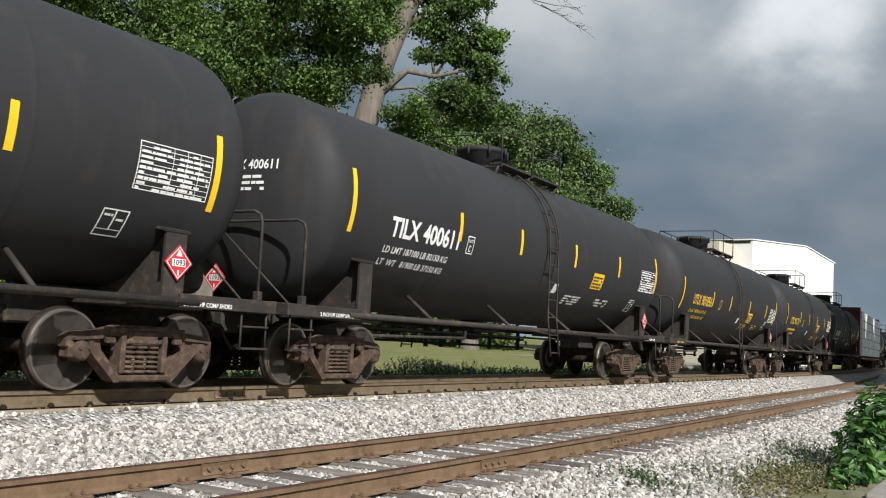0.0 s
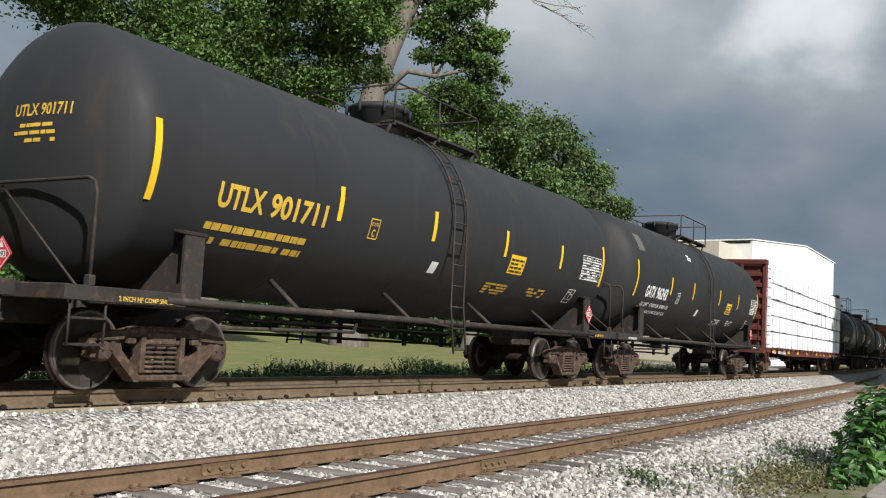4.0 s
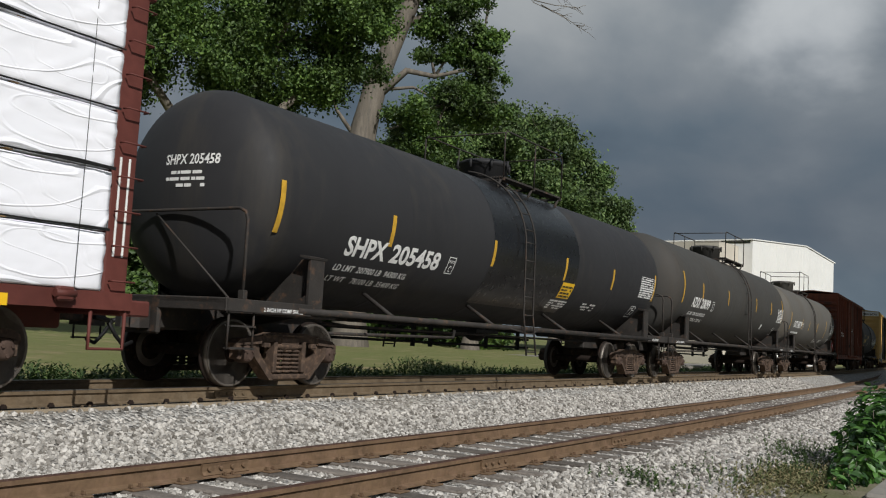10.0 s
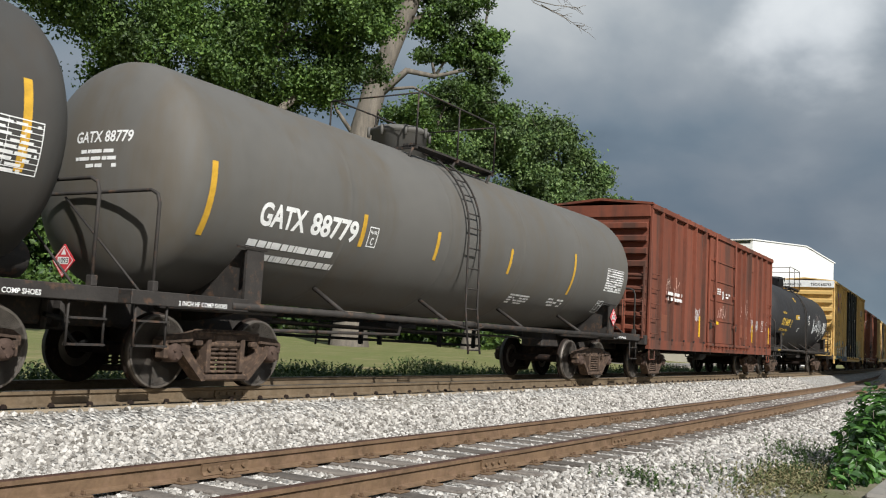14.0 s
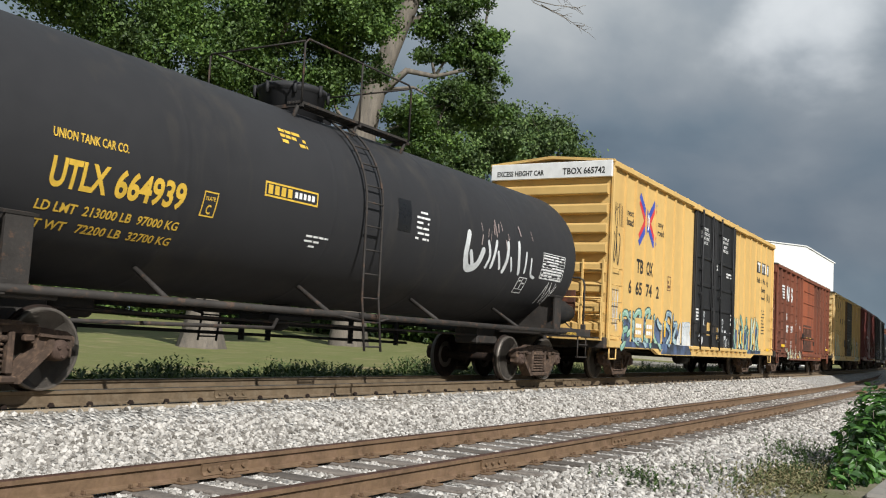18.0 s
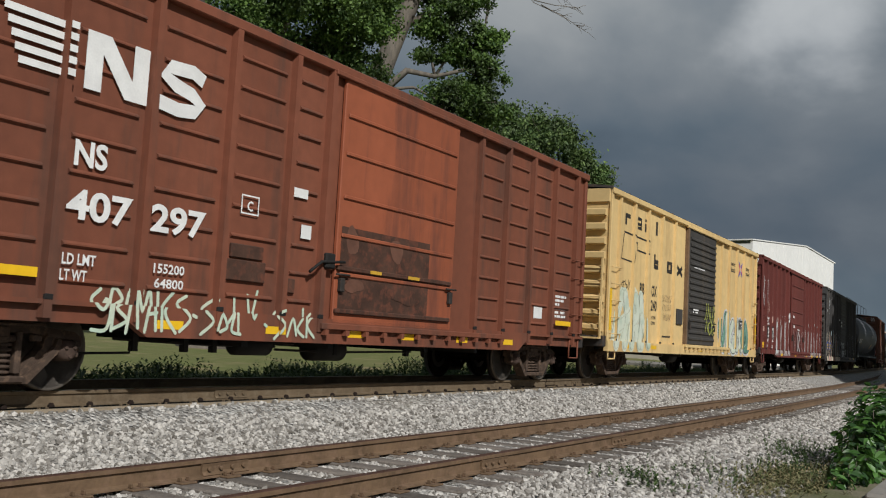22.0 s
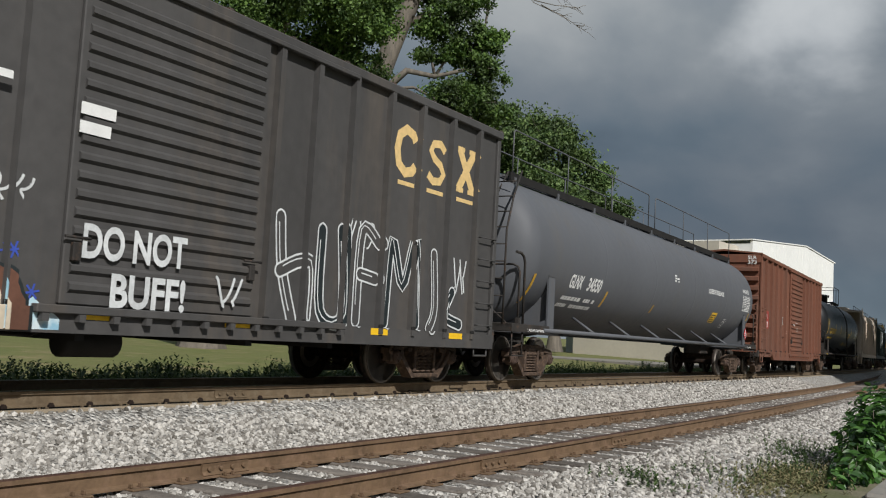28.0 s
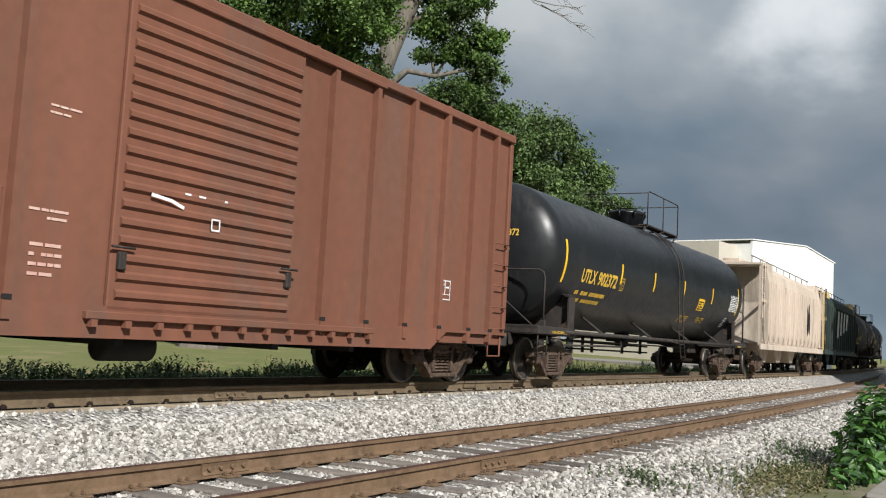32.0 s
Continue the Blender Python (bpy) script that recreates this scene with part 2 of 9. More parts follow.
M["tie"] = mat("tie", (0.20, 0.175, 0.152), 0.9, 0, 0.4, 3.0, 0.5, 40, per_object=0.35, stain=(0.10, 0.082, 0.068), stain_amount=0.4)
M["sand"] = mat("sand", (0.46, 0.37, 0.26), 0.95, 0, 0.3, 6.0, 0.4, 50)
M["bark"] = mat("bark", (0.205, 0.178, 0.145), 0.95, 0, 0.45, 2.5, 0.8, 14, streak=True, stain=(0.13, 0.115, 0.098), stain_amount=0.5)
M["fence_black"] = mat("fence_black", (0.02, 0.02, 0.018), 0.85, 0, 0.3, 5)
M["metal_white"] = mat("metal_white", (0.86, 0.86, 0.82), 0.5, 0, 0.06, 0.4)
M["metal_beige"] = mat("metal_beige", (0.60, 0.55, 0.46), 0.6, 0, 0.08, 0.4)
M["asphalt"] = mat("asphalt", (0.055, 0.056, 0.060), 0.9, 0, 0.3, 2.0, 0.3, 60)
M["concrete"] = mat("concrete", (0.27, 0.25, 0.22), 0.9, 0, 0.2, 2.0, 0.25, 50)
M["glyph_blue"] = mat("glyph_blue", (0.05, 0.09, 0.42), 0.5, 0, 0.1, 9)
M["glyph_red"] = mat("glyph_red", (0.62, 0.05, 0.06), 0.5, 0, 0.1, 9)
M["panel_red"] = mat("panel_red", (0.36, 0.055, 0.042), 0.6, 0, 0.25, 4.0)
M["stencil_cream"] = mat("stencil_cream", (0.76, 0.54, 0.24), 0.6, 0, 0.2, 9.0)
M["rust_dark"] = mat("rust_dark", (0.085, 0.042, 0.028), 0.85, 0, 0.4, 2.5, stain=(0.14, 0.05, 0.03), stain_amount=0.5)
M["roof_dark"] = mat("roof_dark", (0.07, 0.058, 0.05), 0.8, 0, 0.3, 2.0, stain=(0.12, 0.075, 0.05), stain_amount=0.4)
M["spray_black"] = mat("spray_black", (0.022, 0.030, 0.032), 0.6, 0, 0.3, 2.0)
M["spray_mint"] = mat("spray_mint", (0.46, 0.60, 0.48), 0.6, 0, 0.25, 2.5, color2=(0.62, 0.66, 0.52))
M["spray_teal"] = mat("spray_teal", (0.14, 0.33, 0.28), 0.6, 0, 0.35, 3.0, color2=(0.045, 0.13, 0.15))
M["spray_green"] = mat("spray_green", (0.10, 0.27, 0.21), 0.6, 0, 0.3, 2.5)
M["spray_white"] = mat("spray_white", (0.66, 0.68, 0.68), 0.65, 0, 0.25, 3.0)
M["spray_blue"] = mat("spray_blue", (0.35, 0.58, 0.72), 0.6, 0, 0.25, 3.0)
M["spray_pink"] = mat("spray_pink", (0.56, 0.33, 0.28), 0.6, 0, 0.25, 2.0, color2=(0.66, 0.50, 0.42))
M["spray_cream"] = mat("spray_cream", (0.70, 0.60, 0.46), 0.6, 0, 0.2, 2.0)
M["spray_brown"] = mat("spray_brown", (0.16, 0.075, 0.05), 0.6, 0, 0.3, 2.0)
M["spray_grey"] = mat("spray_grey", (0.24, 0.19, 0.18), 0.65, 0, 0.35, 2.5, color2=(0.36, 0.30, 0.29))
M["spray_dim"] = mat("spray_dim", (0.30, 0.36, 0.30), 0.7, 0, 0.3, 2.5, color2=(0.46, 0.42, 0.27))
M["spray_lime"] = mat("spray_lime", (0.42, 0.45, 0.10), 0.65, 0, 0.3, 3.0)
M["spray_blue_grey"] = blend_mat("spray_blue_grey", ((0.10, 0.17, 0.25), (0.19, 0.28, 0.36), (0.34, 0.46, 0.50), (0.14, 0.23, 0.27)), 1.6)
M["spray_slate"] = blend_mat("spray_slate", ((0.028, 0.034, 0.038), (0.045, 0.055, 0.075), (0.10, 0.15, 0.27), (0.035, 0.045, 0.05)), 1.3)
M["spray_jade"] = blend_mat("spray_jade", ((0.06, 0.12, 0.115), (0.17, 0.34, 0.27), (0.27, 0.44, 0.34), (0.16, 0.26, 0.30)), 1.7)
M["spray_sage"] = blend_mat("spray_sage", ((0.40, 0.50, 0.40), (0.56, 0.62, 0.50), (0.62, 0.66, 0.55), (0.46, 0.55, 0.46)), 1.5)
M["spray_pine"] = blend_mat("spray_pine", ((0.07, 0.16, 0.13), (0.12, 0.27, 0.20), (0.15, 0.31, 0.24), (0.09, 0.20, 0.17)), 1.2)
M["spray_smoke"] = blend_mat("spray_smoke", ((0.19, 0.12, 0.11), (0.30, 0.22, 0.21), (0.46, 0.42, 0.42), (0.26, 0.17, 0.16)), 1.6)
M["spray_sky"] = blend_mat("spray_sky", ((0.30, 0.52, 0.64), (0.44, 0.64, 0.72), (0.62, 0.70, 0.72), (0.26, 0.46, 0.58)), 2.2)
M["hose"] = mat("hose", (0.012, 0.012, 0.012), 0.6, 0, 0.2, 5)
M["silver"] = mat("silver", (0.6, 0.6, 0.6), 0.35, 0.8, 0.2, 8)
M["stone"] = island_mat("stone", (0.14, 0.125, 0.105), (0.71, 0.675, 0.62), 0.9, 0.4)
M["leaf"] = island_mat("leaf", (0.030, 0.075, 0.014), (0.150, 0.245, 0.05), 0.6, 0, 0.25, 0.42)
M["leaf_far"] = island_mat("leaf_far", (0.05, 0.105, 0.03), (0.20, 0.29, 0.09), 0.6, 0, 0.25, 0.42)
M["leaf_bush"] = island_mat("leaf_bush", (0.014, 0.045, 0.012), (0.10, 0.25, 0.035), 0.45, 0, 0.2)
M["weed"] = island_mat("weed", (0.03, 0.065, 0.018), (0.12, 0.19, 0.05), 0.6, 0, 0.25)
M["dry_weed"] = island_mat("dry_weed", (0.12, 0.15, 0.05), (0.36, 0.30, 0.16), 0.8, 0, 0.2)
M["moss"] = island_mat("moss", (0.14, 0.13, 0.10), (0.30, 0.28, 0.22), 0.9, 0, 0.3)


# ---- building helpers ----
class Mesh:
    """Collects faces with material slots."""

    def __init__(self):
        self.v, self.f, self.m, self.s = [], [], [], []

    def add(self, vs, fs, k=0, smooth=False):
        o = len(self.v)
        self.v += [tuple(p) for p in vs]
        self.f += [tuple(i + o for i in f) for f in fs]
        self.m += [k] * len(fs)
        self.s += [smooth] * len(fs)
        return self

    def box(self, x0, x1, y0, y1, z0, z1, k=0, c=0.0):
        """A block, with its edges cut off by c."""
        x0, x1, y0, y1, z0, z1 = min(x0, x1), max(x0, x1), min(y0, y1), max(y0, y1), min(z0, z1), max(z0, z1)
        c = min(c, (x1 - x0) * 0.45, (y1 - y0) * 0.45, (z1 - z0) * 0.45)
        if c <= 0:
            vs = [(x, y, z) for x in (x0, x1) for y in (y0, y1) for z in (z0, z1)]
            return self.add(vs, [(0, 1, 3, 2), (4, 6, 7, 5), (0, 4, 5, 1), (2, 3, 7, 6), (0, 2, 6, 4), (1, 5, 7, 3)], k)
        vs, idx = [], {}
        for i, x in enumerate((x0, x1)):
            for j, y in enumerate((y0, y1)):
                for q, z in enumerate((z0, z1)):
                    sx, sy, sz = (1, -1)[i] * c, (1, -1)[j] * c, (1, -1)[q] * c
                    for a, p in enumerate(((x, y + sy, z + sz), (x + sx, y, z + sz), (x + sx, y + sy, z))):
                        idx[i, j, q, a] = len(vs)
                        vs.append(p)
        I = lambda i, j, q, a: idx[i, j, q, a]
        fs = []
        for i in (0, 1):
            fs.append([I(i, 0, 0, 0), I(i, 0, 1, 0), I(i, 1, 1, 0), I(i, 1, 0, 0)])
            fs.append([I(0, i, 0, 1), I(1, i, 0, 1), I(1, i, 1, 1), I(0, i, 1, 1)])
            fs.append([I(0, 0, i, 2), I(0, 1, i, 2), I(1, 1, i, 2), I(1, 0, i, 2)])
        for i in (0, 1):
            for j in (0, 1):
                fs.append([I(i, j, 0, 0), I(i, j, 1, 0), I(i, j, 1, 1), I(i, j, 0, 1)])
                fs.append([I(i, 0, j, 0), I(i, 1, j, 0), I(i, 1, j, 2), I(i, 0, j, 2)])
                fs.append([I(0, i, j, 1), I(1, i, j, 1), I(1, i, j, 2), I(0, i, j, 2)])
                for q in (0, 1):
                    fs.append([I(i, j, q, 0), I(i, j, q, 1), I(i, j, q, 2)])
        return self.add(vs, fs, k)

    def tube(self, pts, r, n=6, k=0, smooth=True, r1=None, caps=True):
        """A round bar along points; r1 is the radius at its end."""
        pts = [Vector(p) for p in pts]
        vs, fs = [], []
        up = None
        for i, p in enumerate(pts):
            d = (pts[min(i + 1, len(pts) - 1)] - pts[max(i - 1, 0)]).normalized()
            if up is None:
                up = Vector((0, 0, 1)) if abs(d.z) < 0.9 else Vector((0, 1, 0))
            a = d.cross(up).normalized()
            up = a.cross(d).normalized()
            rr = r if r1 is None else r + (r1 - r) * i / (len(pts) - 1)
            for j in range(n):
                w = 2 * math.pi * j / n
                vs.append(p + (a * math.cos(w) + up * math.sin(w)) * rr)
        for i in range(len(pts) - 1):
            for j in range(n):
                fs.append((i * n + j, i * n + (j + 1) % n, (i + 1) * n + (j + 1) % n, (i + 1) * n + j))
        self.add(vs, fs, k, smooth)
        if caps:
            o = len(self.v) - len(vs)
            for ring in (range(n - 1, -1, -1), range((len(pts) - 1) * n, len(pts) * n)):
                self.f.append(tuple(o + i for i in ring))
                self.m.append(k)
                self.s.append(False)
        return self

    def lathe(self, prof, axis="x", n=24, at=(0, 0, 0), k=0, smooth=True):
        """Turns (along, radius) pairs round an axis."""
        vs, fs = [], []
        for a, r in prof:
            for j in range(n):
                w = 2 * math.pi * j / n
                p, q = r * math.cos(w), r * math.sin(w)
                q3 = {"x": (a, p, q), "y": (p, a, q), "z": (p, q, a)}[axis]
                vs.append((q3[0] + at[0], q3[1] + at[1], q3[2] + at[2]))
        for i in range(len(prof) - 1):
            for j in range(n):
                fs.append((i * n + j, i * n + (j + 1) % n, (i + 1) * n + (j + 1) % n, (i + 1) * n + j))
        fs.append(tuple(range(n)))
        fs.append(tuple(range((len(prof) - 1) * n, len(prof) * n)))
        return self.add(vs, fs, k, smooth)

    def slab(self, poly, a0, a1, plane="xz", k=0):
        """A polygon in a plane, given a thickness from a0 to a1 across it."""
        n = len(poly)
        put = {"xz": lambda p, a: (p[0], a, p[1]), "yz": lambda p, a: (a, p[0], p[1]), "xy": lambda p, a: (p[0], p[1], a)}[plane]
        vs = [put(p, a0) for p in poly] + [put(p, a1) for p in poly]
        fs = [tuple(range(n)), tuple(range(2 * n - 1, n - 1, -1))] + [(i, (i + 1) % n, n + (i + 1) % n, n + i) for i in range(n)]
        return self.add(vs, fs, k)

    def done(self, name, *mats):
        me = bpy.data.meshes.new(name)
        me.from_pydata(self.v, [], self.f)
        for m in mats:
            me.materials.append(m if not isinstance(m, str) else M[m])
        me.polygons.foreach_set("material_index", self.m)
        me.polygons.foreach_set("use_smooth", self.s)
        bm = bmesh.new()
        bm.from_mesh(me)
        bmesh.ops.recalc_face_normals(bm, faces=bm.faces)
        bm.to_mesh(me)
        bm.free()
        return me


def put(name, me, parent=None, m=None, label=""):
    ob = new(name, me)
    ob.parent = parent
    if m is not None:
        ob.matrix_basis = m
    return tagged(ob, label)


def part(name, mb, mats, parent, label="", m=None):
    """One mesh part under a thing or part."""
    return put(name, mb.done(name, *(mats if isinstance(mats, (list, tuple)) else (mats,))), parent, m, label)


def thing(name, label, category, m=None, group="", kind=""):
    ob = new(name)
    ob.empty_display_size = 0.3
    if m is not None:
        ob.matrix_basis = m
    return tagged(ob, label, category, group, kind)


TEXTS = {}


def text_mesh(text, h, squeeze=1.0):
    """The flat outline of a word, h metres high, its lower left corner at the origin: points and faces."""
    key = text, h, squeeze
    if key in TEXTS:
        return TEXTS[key]
    cu = bpy.data.curves.new("word", "FONT")
    cu.body, cu.size, cu.resolution_u = text, h * 1.38, 4 if h > 0.18 else 2
    cu.offset = h * (0.042 if h > 0.18 else 0.028)
    cu.extrude = 0
    ob = bpy.data.objects.new("word", cu)
    scene.collection.objects.link(ob)
    dg = bpy.context.evaluated_depsgraph_get()
    me = bpy.data.meshes.new_from_object(ob.evaluated_get(dg))
    bpy.data.objects.remove(ob)
    bpy.data.curves.remove(cu)
    vs = [(p.co.x * squeeze, p.co.y) for p in me.vertices]
    fs = [tuple(q.vertices) for q in me.polygons]
    bpy.data.meshes.remove(me)
    TEXTS[key] = vs, fs
    return vs, fs


def land(x, y):
    d = y - track_y(x)
    e = y - siding_y(x)
    if d < -1.45:
        z = max(-0.22 + 0.42 * (d + 1.45), -0.605)
        if e < -1.5:
            z = max(-0.605 + 0.18 * (e + 1.5), -0.80)
        return z
    if d < -0.86:
        return -0.188
    if d < 1.6:
        return -0.22
    if d < 3.2:
        return -0.22 - 0.30 * (d - 1.6)
    if d < 8:
        return -0.70 + 0.03 * (d - 3.2)
    if d < 34:
        return -0.556 + 0.016 * (d - 8)
    return -0.14 + 2.9 * (1 - math.exp(-(d - 34) / 45.0))


def gravel_mat():
    m = bpy.data.materials.new("gravel_bed")
    m.use_nodes = True
    nt = m.node_tree
    n, l = nt.nodes.new, nt.links.new
    b = nt.nodes["Principled BSDF"]
    co = n("ShaderNodeTexCoord")
    vo = n("ShaderNodeTexVoronoi")
    vo.inputs["Scale"].default_value = 22
    l(co.outputs["Object"], vo.inputs["Vector"])
    ramp = n("ShaderNodeValToRGB")
    e = ramp.color_ramp.elements
    e[0].color, e[1].color = (0.15, 0.138, 0.122, 1), (0.56, 0.54, 0.50, 1)
    sep = n("ShaderNodeSeparateColor")
    l(vo.outputs["Color"], sep.inputs[0])
    l(sep.outputs[0], ramp.inputs[0])
    big = n("ShaderNodeTexNoise")
    big.inputs["Scale"].default_value, big.inputs["Detail"].default_value = 0.5, 5
    l(co.outputs["Object"], big.inputs[0])
    mr = n("ShaderNodeMapRange")
    mr.inputs["From Min"].default_value, mr.inputs["From Max"].default_value = 0.55, 0.75
    mr.inputs["To Max"].default_value = 0.45
    l(big.outputs[0], mr.inputs["Value"])
    mix = n("ShaderNodeMixRGB")
    mix.inputs[2].default_value = (0.30, 0.25, 0.18, 1)
    l(mr.outputs[0], mix.inputs[0])
    l(ramp.outputs[0], mix.inputs[1])
    l(mix.outputs[0], b.inputs["Base Color"])
    b.inputs["Roughness"].default_value = 0.95
    bp = n("ShaderNodeBump")
    bp.invert = True
    bp.inputs["Strength"].default_value, bp.inputs["Distance"].default_value = 1.0, 0.05
    l(vo.outputs["Distance"], bp.inputs["Height"])
    l(bp.outputs[0], b.inputs["Normal"])
    return m


M["gravel"] = gravel_mat()
# darker gravel for the bed between the main rails
M["oily_gravel"] = mat("oily_gravel", (0.11, 0.10, 0.088), 0.95, 0, 0.45, 9.0, 0.9, 40, stain=(0.05, 0.045, 0.04), stain_amount=0.5)
M["lawn"] = mat("lawn", (0.135, 0.155, 0.046), 0.95, 0, 0.35, 0.25, 0.9, 25, color2=(0.165, 0.165, 0.060), stain=(0.25, 0.205, 0.105), stain_amount=0.35)
M["verge"] = mat("verge", (0.20, 0.175, 0.12), 0.95, 0, 0.4, 1.5, 0.6, 30, color2=(0.11, 0.12, 0.05))


def ground():
    xs = [-1500, -700, -300, -120, -60, -30, -15] + [-8 + 1.0 * i for i in range(70)] + [64, 67, 70, 74, 78, 82, 86, 90, 95, 100, 106, 112, 120, 130, 145, 165,
                                                                                    190, 230, 300, 450, 700, 1200, 2200]
    ds = [-2000, -900, -400, -150, -60, -30, -20, -14, -10.5, -9, -8] + [-7.6 + 0.4 * i for i in range(15)] + [-1.45, -1.30, -0.92, -0.5, 0.5, 0.92, 1.3, 1.6, 2.2, 2.8, 3.2, 4,
          5, 6, 8, 11, 15, 20, 26, 34, 42, 52, 65, 80, 100, 130, 180, 260, 400, 700, 1300, 2400]
    m = Mesh()
    nx, nd = len(xs), len(ds)
    for x in xs:
        k = track_y(max(-60.0, min(x, 190.0)))
        for d in ds:
            z = land(x, k + d) if -100 < x < 200 else land(max(-60.0, min(x, 190.0)), k + d)
            if -8.0 < d < -1.6 and -8 < x < 62:
                z += 0.05 * (noise.noise((x * 0.7, d * 0.9, 3.0))) * (0.4 if d > -5.6 else 1.0)
            m.v.append((x, k + d, z))
    for i in range(nx - 1):
        for j in range(nd - 1):
            m.f.append((i * nd + j, (i + 1) * nd + j, (i + 1) * nd + j + 1, i * nd + j + 1))
            dm = (ds[j] + ds[j + 1]) / 2
            m.m.append(4 if -0.93 < dm < 0.93 else 0 if -7.7 < dm < -1.31 or -0.9 < dm < 3.1 else 3 if -1.31 <= dm < -0.9 else 1 if dm > 3 else 2)
            m.s.append(True)
    me = bpy.data.meshes.new("ground")
    me.from_pydata(m.v, [], m.f)
    for k in ("gravel", "lawn", "verge", "sand", "oily_gravel"):
        me.materials.append(M[k])
    me.polygons.foreach_set("material_index", m.m)
    me.polygons.foreach_set("use_smooth", m.s)
    tagged(new("ground", me), "pale gravel track bed beside a sloping mown lawn", "ground", kind="structure")


ground()


def scatter_mesh(name, base_v, base_f, mats4, material, smooth=False):
    """Many copies of one small shape as one mesh; mats4 is an (n, 4, 4) array."""
    bv = np.c_[np.array(base_v, float), np.ones(len(base_v))]
    vs = np.einsum("nij,kj->nki", np.asarray(mats4)[:, :3, :], bv).reshape(-1, 3)
    return raw_mesh(name, vs, base_f, len(mats4), len(base_v), material, smooth)


def raw_mesh(name, vs, base_f, count, per, material, smooth=False):
    k = len(base_f[0])
    fs = (np.array(base_f)[None] + (np.arange(count) * per)[:, None, None]).reshape(-1)
    me = bpy.data.meshes.new(name)
    me.vertices.add(len(vs))
    me.vertices.foreach_set("co", vs.astype(np.float32).ravel())
    nf = len(fs) // k
    me.loops.add(len(fs))
    me.loops.foreach_set("vertex_index", fs.astype(np.int32))
    me.polygons.add(nf)
    me.polygons.foreach_set("loop_start", np.arange(0, nf * k, k, dtype=np.int32))
    me.update(calc_edges=True)
    me.polygons.foreach_set("use_smooth", np.full(nf, smooth))
    me.materials.append(M[material])
    return me


def turns(rng, n):
    """n random rotations as an (n, 3, 3) array."""
    q = rng.normal(size=(n, 4))
    q /= np.linalg.norm(q, axis=1)[:, None]
    w, x, y, z = q.T
    return np.stack([1 - 2 * (y * y + z * z), 2 * (x * y - z * w), 2 * (x * z + y * w), 2 * (x * y + z * w), 1 - 2 * (x * x + z * z), 2 * (y * z - x * w),
                     2 * (x * z - y * w), 2 * (y * z + x * w), 1 - 2 * (x * x + y * y)], -1).reshape(n, 3, 3)


def stones():
    rng = np.random.default_rng(5)
    g = (1 + 5 ** 0.5) / 2
    bv = np.array([(-1, g, 0), (1, g, 0), (-1, -g, 0), (1, -g, 0), (0, -1, g), (0, 1, g), (0, -1, -g), (0, 1, -g), (g, 0, -1), (g, 0, 1), (-g, 0, -1),
                   (-g, 0, 1)]) / 1.9
    bf = [(0, 11, 5), (0, 5, 1), (0, 1, 7), (0, 7, 10), (0, 10, 11), (1, 5, 9), (5, 11, 4), (11, 10, 2), (10, 7, 6), (7, 1, 8), (3, 9, 4), (3, 4, 2),
          (3, 2, 6), (3, 6, 8), (3, 8, 9), (4, 9, 5), (2, 4, 11), (6, 2, 10), (8, 6, 7), (9, 8, 1)]
    pts = []
    for _ in range(230000):
        # thick near the camera, thinner away
        x = 2.5 + 44 * rng.random() ** 1.9
        d = -1.33 - 6.3 * rng.random()
        y = track_y(x) + d
        e = y - siding_y(x)
        if -1.62 < d < -1.3 and rng.random() < 0.55:
            continue
        if e < -2.0 and rng.random() < (0.30 if x < 10.5 else 0.55) + 0.4 * noise.noise((x * 0.5, y * 0.5, 1.0)):
            continue
        if abs(abs(e) - 0.75) < 0.11:
            continue
        # sleepers of the siding stay bare in part
        if abs(e) < 1.3:
            q = ((x + 4.0 + 0.14) / 0.56) % 1.0
            if q < 0.50 and rng.random() < 0.95:
                continue
            if abs(e) < 0.66 and rng.random() < 0.15:
                continue
        pts.append((x, y))
        if len(pts) >= 76000:
            break
    n = len(pts)
    p = np.array(pts)
    z = np.array([land(x, y) for x, y in pts])
    size = rng.uniform(0.017, 0.034, n) * (1 + 0.012 * p[:, 0])
    jit = bv[None] * rng.uniform(0.72, 1.28, (n, 12, 1)) * rng.uniform(0.65, 1.2, (n, 1, 3))
    vs = np.einsum("nij,nkj->nki", turns(rng, n), jit) * size[:, None, None]
    sunk = np.array([0.018 if abs(y - siding_y(x)) < 1.3 else 0.0 for x, y in pts])
    vs += np.stack([p[:, 0], p[:, 1], z - sunk + size * rng.uniform(-0.1, 0.55, n)], -1)[:, None]
    me = raw_mesh("ballast_stones", vs.reshape(-1, 3), bf, n, 12, "stone")
    tagged(new("ballast_stones", me), "loose white and grey crushed ballast stones", "gravel", kind="stuff")


stones()


